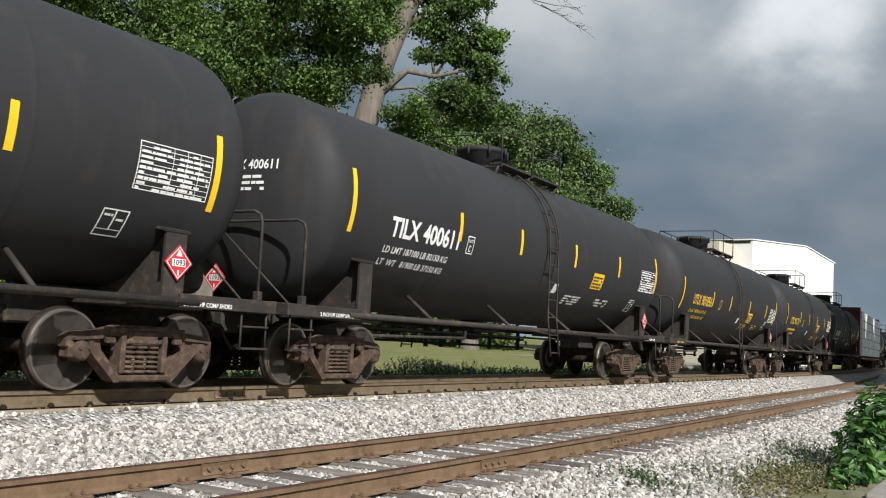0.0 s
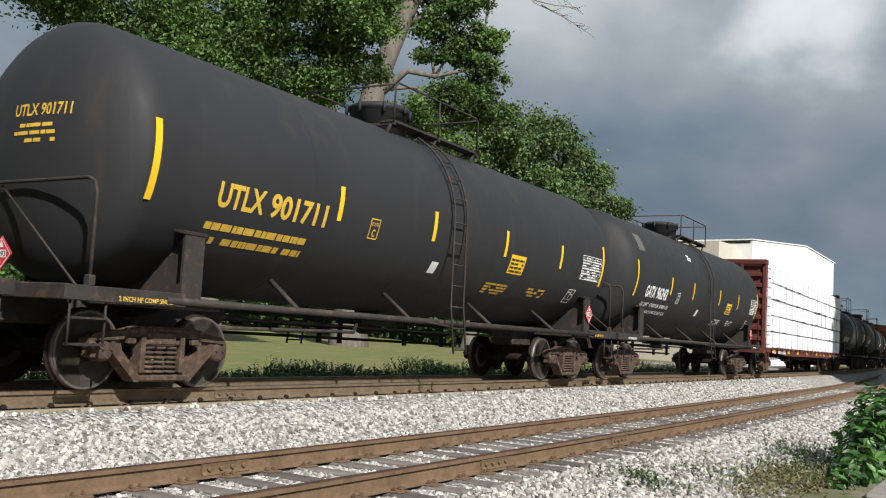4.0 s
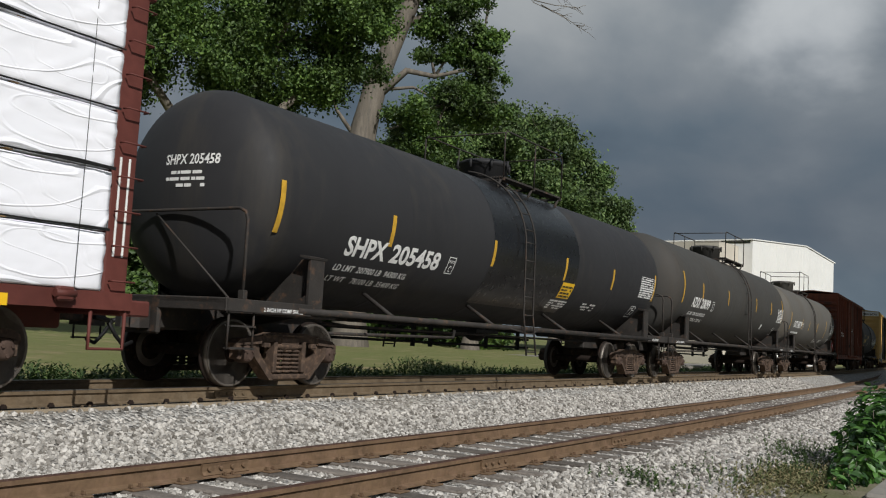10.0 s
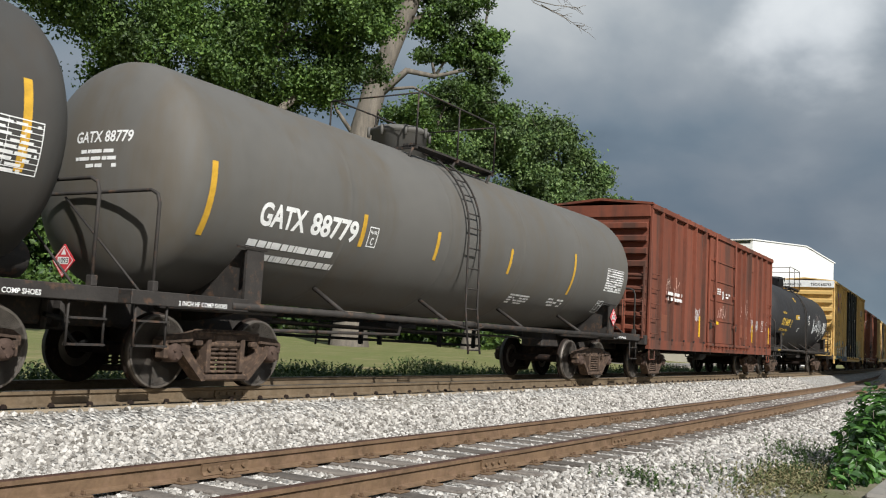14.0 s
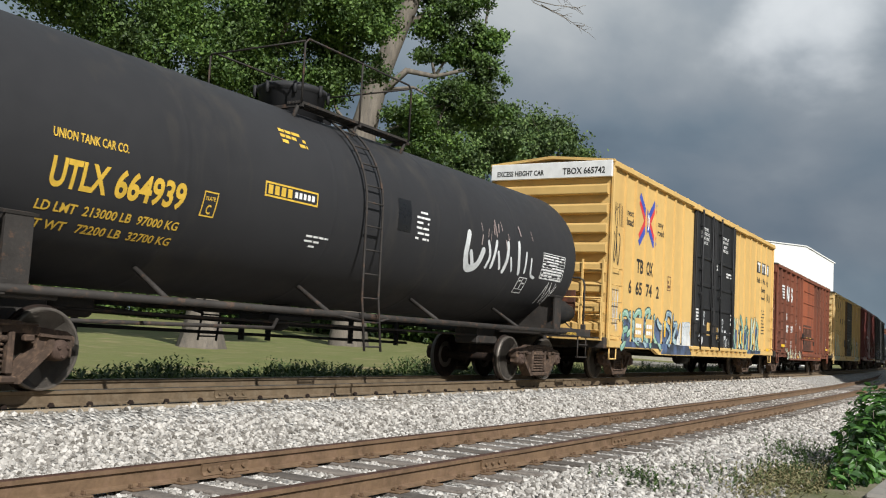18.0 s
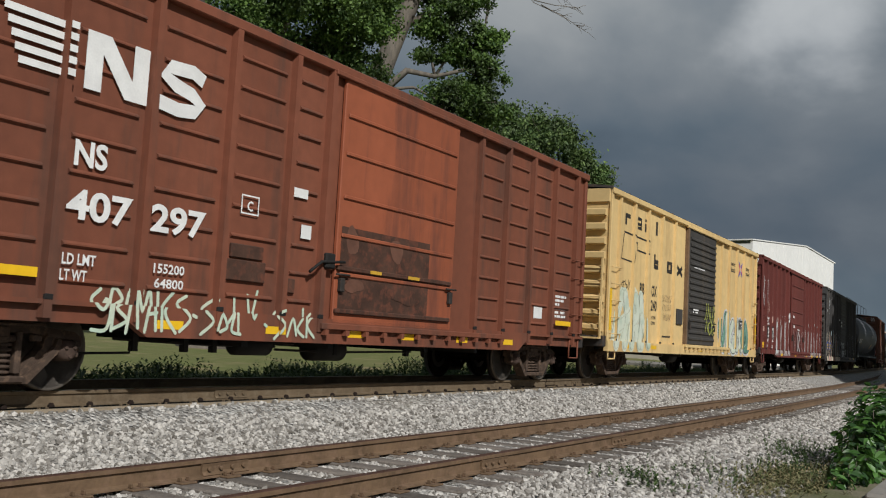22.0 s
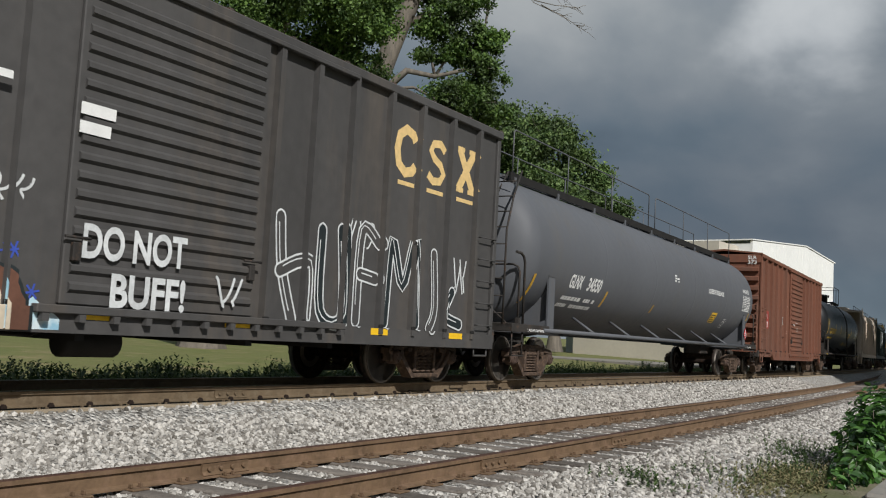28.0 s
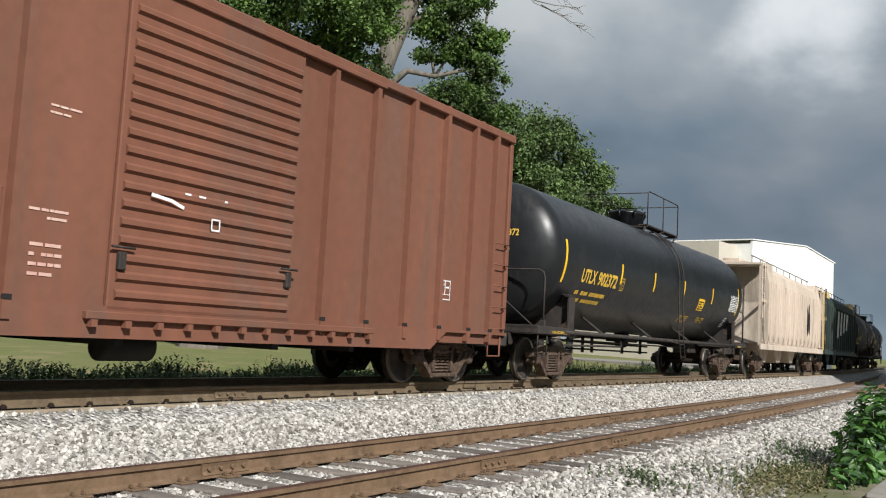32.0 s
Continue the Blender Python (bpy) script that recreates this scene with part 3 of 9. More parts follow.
# ---- the two tracks ----
def rail_strip(line, off, z_top, x0, x1, step=2.0):
    """A rail along a line y = line(x) + off: its head, web and foot; the running face has its own slot."""
    prof = [(-0.070, -0.178), (0.070, -0.178), (0.070, -0.165), (0.012, -0.145), (0.010, -0.050), (0.034, -0.042), (0.036, -0.006), (0.030, 0.0),
            (-0.030, 0.0), (-0.036, -0.006), (-0.034, -0.042), (-0.010, -0.050), (-0.012, -0.145), (-0.070, -0.165)]
    m = Mesh()
    n = len(prof)
    xs = np.arange(x0, x1 + 0.01, step)
    for x in xs:
        for a, b in prof:
            m.v.append((float(x), line(float(x)) + off + a, z_top + b))
    for i in range(len(xs) - 1):
        for j in range(n):
            m.f.append((i * n + j, i * n + (j + 1) % n, (i + 1) * n + (j + 1) % n, (i + 1) * n + j))
            m.m.append(1 if j in (6, 7, 8) else 0)
            m.s.append(False)
    return m


def track(name, line, z_top, x0, x1, tie_x0, tie_x1, spacing, label, side_mat, top_mat, joints, tie_lift, anchors=False):
    tr = thing(name, label, "railway track")
    for off in (-0.753, 0.753):
        part("rail", rail_strip(line, off, z_top, x0, x1), (side_mat, top_mat), tr)
    b = Mesh()
    b.box(-0.11, 0.11, -1.30, 1.30, -0.17, 0.0, c=0.015)
    tie = b.done("tie", "tie")
    b = Mesh()
    b.box(-0.09, 0.09, -0.18, 0.18, 0.0, 0.018, c=0.005)
    for y in (-0.10, 0.10):
        for x in (-0.05, 0.05):
            b.box(x - 0.011, x + 0.011, y - 0.02, y + 0.02, 0.018, 0.055, c=0.004)
    plate = b.done("tie_plate", side_mat)
    rnd = random.Random(name)
    x = tie_x0
    while x < tie_x1:
        y = line(x)
        turn = math.degrees(math.atan((line(x + 0.5) - line(x - 0.5))))
        t = put("tie", tie, tr, pose(x + rnd.uniform(-0.03, 0.03), y, z_top - 0.196 + tie_lift + rnd.uniform(-0.008, 0.004), 0, 0, turn + rnd.uniform(-1.2, 1.2)))
        if x < 26:
            for off in (-0.753, 0.753):
                put("tie_plate", plate, t, pose(0, off, 0.0))
        x += spacing
    if anchors:
        b = Mesh()
        b.slab([(-0.035, -0.18), (0.035, -0.18), (0.035, -0.158), (0.012, -0.132), (-0.012, -0.132), (-0.035, -0.158)], -0.100, -0.066, "xz")
        anchor = b.done("rail_anchor", "wheel")
        x = tie_x0 + 0.1
        while x < tie_x1:
            put("rail_anchor", anchor, tr, pose(x + rnd.uniform(-0.06, 0.06), line(x) - 0.753, z_top))
            x += spacing
    b = Mesh()
    for s in (-1, 1):
        b.slab([(s * 0.012, -0.150), (s * 0.050, -0.162), (s * 0.058, -0.150), (s * 0.034, -0.120), (s * 0.034, -0.075), (s * 0.040, -0.052), (s * 0.012, -0.050)],
               -0.30, 0.30, "yz")
        for i in range(4):
            q = -0.225 + i * 0.15
            b.tube([(q, s * 0.03, -0.098), (q, s * 0.062, -0.098)], 0.02, 6)
    bar = b.done("joint_bar", side_mat)
    for x, off in joints:
        put("joint_bar", bar, tr, pose(x, line(x) + off, z_top, 0, 0, math.degrees(math.atan(line(x + 0.5) - line(x - 0.5)))))
    return tr


track("main_track", track_y, 0.0, -60, 200, -4.0, 46.0, 0.56, "main railway track with bright worn rail heads on gravel", "rail_main", "rail_top",
      [(9.6, -0.753), (21.5, -0.753)], -0.03, True)
track("siding_track", siding_y, -0.394, -60, 190, -4.0, 62.0, 0.56, "rusty siding track with weathered wooden sleepers", "rail_side", "rail_top_rusty",
      [(6.65, 0.753), (16.9, 0.753), (9.2, -0.753), (13.0, -0.753)], 0.016)

b = Mesh()
b.slab([(66, 11), (84, 8.5), (125, 12.0), (130, 13.0), (96, 13.2), (78, 16), (74, 30), (68, 30)], -0.9, -0.30, "xy")
tagged(put("gravel_road", b.done("gravel_road", "concrete")), "pale gravel road beyond the railway", "road", kind="structure")


# ---- the white metal hall far off ----
def metal_hall():
    hall = thing("metal_hall", "large white metal-clad industrial hall with a shallow gable roof", "building", pose(96.8, 15.0, 0, 0, 0, -7.4))
    b = Mesh()
    b.slab([(3.0, -0.6), (29.7, -0.6), (29.7, 12.6), (19.3, 13.55), (3.0, 12.5)], 0.0, 0.25, "xz")
    part("front_wall", b, "metal_white", hall)
    for x, w in ((3.0, 22.0), (29.5, 22.0)):
        b = Mesh()
        b.box(x, x + 0.2, 0.25, w, -0.6, 12.2)
        part("side_wall", b, "metal_white", hall)
    b = Mesh()
    b.slab([(2.8, 12.52), (19.3, 13.6), (30.1, 12.62), (30.1, 12.75), (19.3, 13.72), (2.8, 12.64)], -0.1, 22.0, "xz")
    part("roof", b, "metal_white", hall)
    for i in range(25):
        x = 3.6 + i * 1.04
        b = Mesh()
        b.box(x, x + 0.07, -0.015, 0.0, -0.2, 12.2 + x * 0.062 if x < 19.3 else 13.4 - (x - 19.3) * 0.09)
        part("cladding_rib", b, "metal_white", hall)
    b = Mesh()
    b.box(-2.0, 2.95, 1.5, 18.0, -0.6, 11.9)
    part("annex", b, "metal_beige", hall)
    b = Mesh()
    b.tube([(1.8, 14.0, 11.5), (1.8, 14.0, 14.2)], 0.12, 8)
    part("vent_pipe", b, "metal_beige", hall)


metal_hall()


# ---- trees ----
LEAF_V = [(0, -0.5, 0), (0.34, 0.05, 0.08), (0, 0.6, 0), (-0.34, 0.05, 0.08)]
LEAF_F = [(0, 1, 2, 3)]


def leaf_clump(rng, centre, radius, count, size, flat=0.75):
    """Leaf matrices in an uneven puff, thicker at its outside."""
    n = count
    d = rng.normal(size=(n, 3))
    d /= np.linalg.norm(d, axis=1)[:, None]
    lump = 1 + 0.28 * np.sin(d[:, 0] * 5 + centre[0]) * np.sin(d[:, 1] * 4 + centre[1]) + 0.2 * np.sin(d[:, 2] * 7 + centre[2])
    r = radius * lump * np.minimum(1.35, 0.25 + 0.52 * np.abs(rng.normal(size=n)))
    p = d * r[:, None] * np.array([1, 1, flat]) + np.array(centre)
    mats = np.zeros((n, 4, 4))
    mats[:, :3, :3] = turns(rng, n) * (size * rng.uniform(0.6, 1.35, n))[:, None, None]
    mats[:, :3, 3] = p
    mats[:, 3, 3] = 1
    return mats


def tree(label, trunk, girth, limbs, puffs, seed, leaf="leaf", size=0.42, density=230, twig=0.09, sub=9, taper=0.72, flare=0.55):
    """trunk: points of the stem; limbs: lists of points with a radius; puffs: (x, y, z, radius) of the boughs."""
    rng = np.random.default_rng(seed)
    ob = thing("tree", label, "tree", pose(*trunk[0]))
    base = Vector(trunk[0])
    loc = lambda p: tuple(Vector(p) - base)
    m = Mesh()
    path = [loc(p) for p in trunk]
    # flare at the foot
    k = 14
    rings = []
    for i in range(len(path) - 1):
        for j in range(4):
            rings.append(Vector(path[i]).lerp(Vector(path[i + 1]), j / 4))
    rings.append(Vector(path[-1]))
    vs, fs = [], []
    for i, p in enumerate(rings):
        t = i / (len(rings) - 1)
        r = girth * (1 - taper * t)
        for j in range(k):
            w = 2 * math.pi * j / k
            foot = max(0.0, 1 - p.z / 2.2)
            rr = r * (1 + foot * foot * (flare + 0.6 * flare * math.sin(w * 5 + seed)) + 0.10 * noise.noise((math.cos(w) * 2, math.sin(w) * 2, p.z * 0.5 + seed)))
            vs.append(p + Vector((math.cos(w) * rr, math.sin(w) * rr, -0.3 if i == 0 else 0)))
    for i in range(len(rings) - 1):
        for j in range(k):
            fs.append((i * k + j, i * k + (j + 1) % k, (i + 1) * k + (j + 1) % k, (i + 1) * k + j))
    m.add(vs, fs, 0, True)
    part("trunk", m, "bark", ob)
    ends = [loc(p) for p in trunk[2:]]
    for pts, r in limbs:
        m = Mesh()
        m.tube([loc(p) for p in pts], r, 8, r1=r * 0.35)
        part("limb", m, "bark", ob)
        ends += [loc(p) for p in pts[1:]]
    # thin branches out to every bough
    m = Mesh()
    mats = []
    for x, y, z, r in puffs:
        c = Vector(loc((x, y, z)))
        e = min(ends, key=lambda q: (Vector(q) - c).length)
        mid = Vector(e).lerp(c, 0.5) + Vector((0, 0, 0.12 * (c - Vector(e)).length))
        m.tube([e, mid, c], twig * 1.6, 5, r1=twig * 0.4)
        for _ in range(4):
            o = Vector(rng.normal(size=3)) * r * 0.55
            m.tube([mid.lerp(c, 0.5), c + o * 0.6, c + o], twig * 0.45, 4, r1=0.012)
        # the bough breaks into smaller puffs
        for _ in range(sub + 4):
            o = Vector(rng.normal(size=3)).normalized() * r * rng.uniform(0.25, 1.1)
            o.z *= 0.7
            q = r * rng.uniform(0.28, 0.62)
            mats.append(leaf_clump(rng, tuple(c + o), q, int(1.15 * density * q * q), size))
    part("branch", m, "bark", ob)
    me = scatter_mesh("crown", LEAF_V, LEAF_F, np.concatenate(mats), leaf)
    put("crown", me, ob)
    return ob


oak = tree("large oak with a stout trunk and a broad green crown", [(32.4, 23.4, -0.3), (32.3, 23.4, 3.3), (32.2, 23.5, 8.2), (32.5, 23.2, 12.4), (32.7, 23.1, 17.5)], 0.80,
     [([(32.3, 23.4, 7.0), (34.0, 21.5, 11.0), (36.8, 19.5, 14.6)], 0.34), ([(32.2, 23.4, 8.0), (29.5, 24.5, 11.5), (25.0, 24.2, 15.0)], 0.32),
      ([(32.4, 23.3, 10.0), (33.4, 21.0, 14.0), (33.0, 19.0, 17.5)], 0.26)],
     [(27.0, 24.7, 13.6, 2.7), (30.7, 24.3, 15.3, 2.7), (33.5, 21.5, 15.2, 2.7), (35.9, 19.0, 15.8, 2.3), (37.4, 19.3, 14.4, 1.8), (36.2, 20.6, 12.8, 1.9),
      (34.6, 22.6, 12.0, 1.9), (31.4, 22.2, 13.0, 2.2), (24.7, 24.0, 15.9, 2.6), (30.9, 24.1, 18.6, 2.8), (34.8, 20.0, 18.7, 2.8),
      (22.5, 23.0, 14.2, 2.2), (32.7, 19.4, 16.6, 2.2), (28.4, 25.8, 11.9, 2.1), (37.8, 18.6, 16.3, 1.5), (20.5, 24.5, 16.5, 2.6), (37.9, 18.4, 18.4, 1.6)], 11, size=0.175, density=640)


def dead_branch(ob, o):
    """The bare tip of a long bough of the oak, which hangs into view over the line."""
    loc = lambda p: tuple(Vector(p) - o)
    m = Mesh()
    m.tube([loc((33.0, 19.0, 19.5)), loc((34.0, 14.0, 19.6)), loc((35.0, 9.3, 16.9))], 0.12, 6, r1=0.04)
    part("limb", m, "bark", ob)
    rng = random.Random(17)
    for a, b, c in (((35.0, 9.3, 16.9), (35.6, 8.3, 15.4), (36.2, 7.1, 14.8)), ((35.6, 8.3, 15.5), (36.0, 7.5, 15.3), (36.5, 6.5, 15.2)), ((35.7, 8.0, 15.3), (36.2, 7.0, 14.7), (36.6, 6.3, 14.2)),
                    ((35.2, 8.9, 16.0), (35.7, 7.9, 15.6), (36.3, 7.0, 15.7))):
        m = Mesh()
        m.tube([loc(a), loc(b), loc(c)], 0.026, 5, r1=0.010)
        for _ in range(8):
            p = Vector(b).lerp(Vector(c), rng.uniform(0.25, 1.0))
            d = Vector((rng.uniform(0.05, 0.5), -rng.uniform(0.1, 0.6), rng.uniform(-0.45, 0.2)))
            m.tube([loc(p), loc(p + d * 0.5 + Vector((0, 0, 0.04))), loc(p + d)], 0.012, 4, r1=0.005)
        part("branch", m, "bark", ob)


dead_branch(oak, Vector((32.4, 23.4, -0.3)))
tree("tall leaning oak with pale bare limbs", [(54.0, 31.3, -0.2), (54.1, 31.2, 8.4), (54.1, 31.2, 15.0), (54.6, 30.7, 18.8), (55.4, 29.6, 22.7), (56.3, 28.3, 27.0)], 1.15,
     [([(54.6, 30.6, 17.8), (55.8, 28.8, 20.0), (57.0, 27.1, 19.7), (58.7, 24.6, 20.6)], 0.32), ([(55.1, 29.9, 21.4), (53.7, 31.7, 23.8), (51.6, 34.3, 27.0)], 0.36),
      ([(54.5, 30.8, 18.4), (56.5, 28.6, 18.9), (57.6, 26.4, 17.7)], 0.16), ([(55.6, 29.3, 23.4), (58.5, 27.0, 25.6), (61.0, 25.2, 26.0)], 0.24),
      ([(54.2, 31.1, 14.0), (52.8, 32.6, 16.6), (51.9, 33.5, 20.0)], 0.2)],
     [(57.0, 27.4, 23.5, 1.9), (58.5, 25.1, 22.0, 2.0), (57.9, 25.7, 17.8, 2.1), (55.6, 27.9, 16.0, 2.0), (60.2, 25.0, 23.3, 1.5), (55.1, 29.9, 28.8, 2.6),
      (60.6, 26.0, 28.6, 2.2), (51.0, 31.9, 27.6, 2.8), (59.6, 24.4, 19.8, 1.6), (59.3, 24.6, 17.3, 1.8), (58.8, 26.0, 26.0, 1.7), (52.5, 32.8, 19.6, 1.5), (56.8, 27.0, 14.2, 2.0),
      (57.0, 28.3, 26.0, 1.6), (56.7, 27.5, 21.2, 1.0), (57.6, 26.1, 21.3, 1.1), (58.7, 24.3, 20.5, 1.2), (58.9, 24.0, 22.7, 1.1), (57.6, 26.1, 24.7, 1.4)], 12, size=0.25, density=330, taper=0.42, flare=0.25)
tree("spreading green oak on the lawn", [(73.5, 32.6, 0.0), (73.6, 32.5, 7.0), (73.8, 32.4, 14.0), (74.0, 32.2, 19.0)], 0.55,
     [([(73.6, 32.5, 8.0), (71.5, 34.5, 14.0)], 0.25), ([(73.7, 32.4, 9.0), (76.5, 31.0, 15.0)], 0.25)],
     [(71.1, 36.6, 20.0, 3.0), (72.7, 34.1, 22.4, 2.4), (76.8, 31.8, 21.0, 2.7), (77.9, 30.2, 16.6, 3.0), (74.7, 32.5, 18.2, 3.2), (70.9, 35.0, 16.6, 3.0), (67.5, 37.3, 17.6, 2.8),
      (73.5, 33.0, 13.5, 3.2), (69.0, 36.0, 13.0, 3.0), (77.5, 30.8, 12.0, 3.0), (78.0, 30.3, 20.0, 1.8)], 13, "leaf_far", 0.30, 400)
tree("rounded green oak near the white hall", [(81.5, 28.1, 0.3), (81.4, 28.1, 6.0), (81.3, 28.2, 12.0), (81.2, 28.2, 17.0)], 0.5,
     [([(81.4, 28.1, 6.0), (84.5, 26.0, 11.0)], 0.22), ([(81.3, 28.2, 7.0), (78.9, 29.5, 14.0)], 0.22)],
     [(79.1, 28.9, 19.4, 2.6), (82.1, 27.3, 18.0, 2.6), (84.6, 25.8, 16.0, 2.5), (81.7, 27.7, 14.2, 3.0), (86.2, 24.8, 13.6, 2.2), (78.6, 29.6, 15.0, 2.9), (83.5, 26.5, 11.0, 3.0),
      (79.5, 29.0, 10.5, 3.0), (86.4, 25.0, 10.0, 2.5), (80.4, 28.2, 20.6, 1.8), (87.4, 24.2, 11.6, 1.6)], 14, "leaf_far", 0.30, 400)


def shade_trees():
    """A row of tall trees beside the line beyond the bush, out of view; added to shade the far end of the train."""
    for i, (x, y) in enumerate(((57.0, -12.4), (66.0, -12.2), (77.0, -11.6), (88.0, -11.2), (100.0, -10.6), (112.0, -9.6))):
        tree("tall dense tree out of view, added for its shade", [(x, y, -0.7), (x, y, 6.0), (x + 0.3, y, 13.0), (x + 0.3, y, 18.0)], 0.4, [],
             [(x + 2.0, y, 8.5, 3.2), (x - 2.2, y - 0.5, 9.0, 3.2), (x, y + 1.2, 12.0, 3.4), (x + 2.2, y - 1.0, 14.0, 3.2), (x - 2.0, y, 15.0, 3.2), (x, y, 18.0, 3.2)], 50 + i, "leaf", 0.9, 75, sub=6)


shade_trees()


def wood_behind():
    """The dark wood behind the lawn, which closes the view under and over the train."""
    rng = np.random.default_rng(21)
    mats = []
    for i in range(70):
        a = radians(18 + 42 * i / 70)
        dist = rng.uniform(98, 130)
        x, y = dist * math.sin(a), -10 + dist * math.cos(a)
        for _ in range(3):
            mats.append(leaf_clump(rng, (x + rng.uniform(-3, 3), y + rng.uniform(-3, 3), rng.uniform(4, 15)), rng.uniform(2.5, 4.5), 560, 0.62))
    # the thicket at its foot
    for i in range(90):
        a = radians(16 + 46 * i / 90)
        dist = rng.uniform(90, 100)
        x, y = dist * math.sin(a), -10 + dist * math.cos(a)
        mats.append(leaf_clump(rng, (x, y, land(x, y) + rng.uniform(0.6, 2.6)), rng.uniform(1.8, 2.8), 420, 0.55))
    me = scatter_mesh("far_wood", LEAF_V, LEAF_F, np.concatenate(mats), "leaf")
    tagged(new("far_wood", me), "dense green wood behind the lawn", "trees", kind="stuff")


wood_behind()


def weeds(name, label, rng_seed, places, blade, material, leaves=16):
    """Upright weeds: thin stems with leaves on them, one mesh."""
    rng = np.random.default_rng(rng_seed)
    mats = []
    for x, y, h in places:
        z = land(x, y) - 0.03
        lean = rng.normal(size=2) * 0.14
        for j in range(leaves):
            t = (j + 0.5) / leaves
            a = rng.uniform(0, 6.28)
            up = rng.uniform(0.3, 1.1)
            d = Vector((math.cos(a), math.sin(a), up)).normalized()
            s = d.cross(Vector((0, 0, 1))).normalized()
            q = s.cross(d)
            L = blade * rng.uniform(0.6, 1.3) * (1.15 - 0.5 * t)
            m4 = np.eye(4)
            m4[:3, 0], m4[:3, 1], m4[:3, 2] = np.array(s) * L * 0.75, np.array(d) * L, np.array(q) * L
            m4[:3, 3] = (x + lean[0] * t * h + d.x * L * 0.4, y + lean[1] * t * h + d.y * L * 0.4, z + h * t + d.z * L * 0.2)
            mats.append(m4)
    me = scatter_mesh(name, LEAF_V, LEAF_F, np.array(mats), material)
    return tagged(new(name, me), label, "weeds", kind="stuff")


def verge_weeds():
    rng = random.Random(8)
    far, near, dry = [], [], []
    for _ in range(8200):
        x = 3 + 60 * rng.random() ** 1.4
        d = 2.7 + 2.9 * rng.random()
        h = 0.34 + 0.62 * max(0, noise.noise((x * 0.55, d * 0.5, 2.0)) + 0.1) + rng.uniform(0, 0.16)
        far.append((x, track_y(x) + d, h))
    for cx, cd, n, hh in ((17.5, 4.2, 26, 0.75), (12.2, 4.0, 22, 0.7), (20.5, 4.4, 16, 0.6), (24.0, 4.2, 18, 0.55), (9.6, 3.9, 16, 0.65), (31, 4.4, 20, 0.6), (14.8, 4.1, 9, 0.55)):
        for _ in range(n):
            x = cx + rng.gauss(0, 0.35)
            far.append((x, track_y(x) + cd + rng.gauss(0, 0.25), hh * rng.uniform(0.6, 1.15)))
    weeds("verge_weeds", "tall green weeds along the track verge", 31, far, 0.13, "weed", 14)
    for cx, cy, n, rr in ((10.5, -6.3, 60, 0.32), (12.2, -6.6, 40, 0.5), (16.8, -6.7, 110, 0.6), (14.8, -7.15, 110, 0.55), (13.4, -7.35, 60, 0.4)):
        for _ in range(n):
            near.append((cx + rng.gauss(0, rr), cy + rng.gauss(0, rr * 0.55), rng.uniform(0.06, 0.26)))
    weeds("gravel_weeds", "small green weeds in the gravel", 32, near, 0.055, "weed", 12)
    for _ in range(620):
        dry.append((12.9 + rng.gauss(0, 0.9), -7.35 + rng.gauss(0, 0.28), rng.uniform(0.06, 0.24)))
    weeds("dry_weeds", "dry brown weed stalks in the gravel", 33, dry, 0.06, "dry_weed", 8)


verge_weeds()


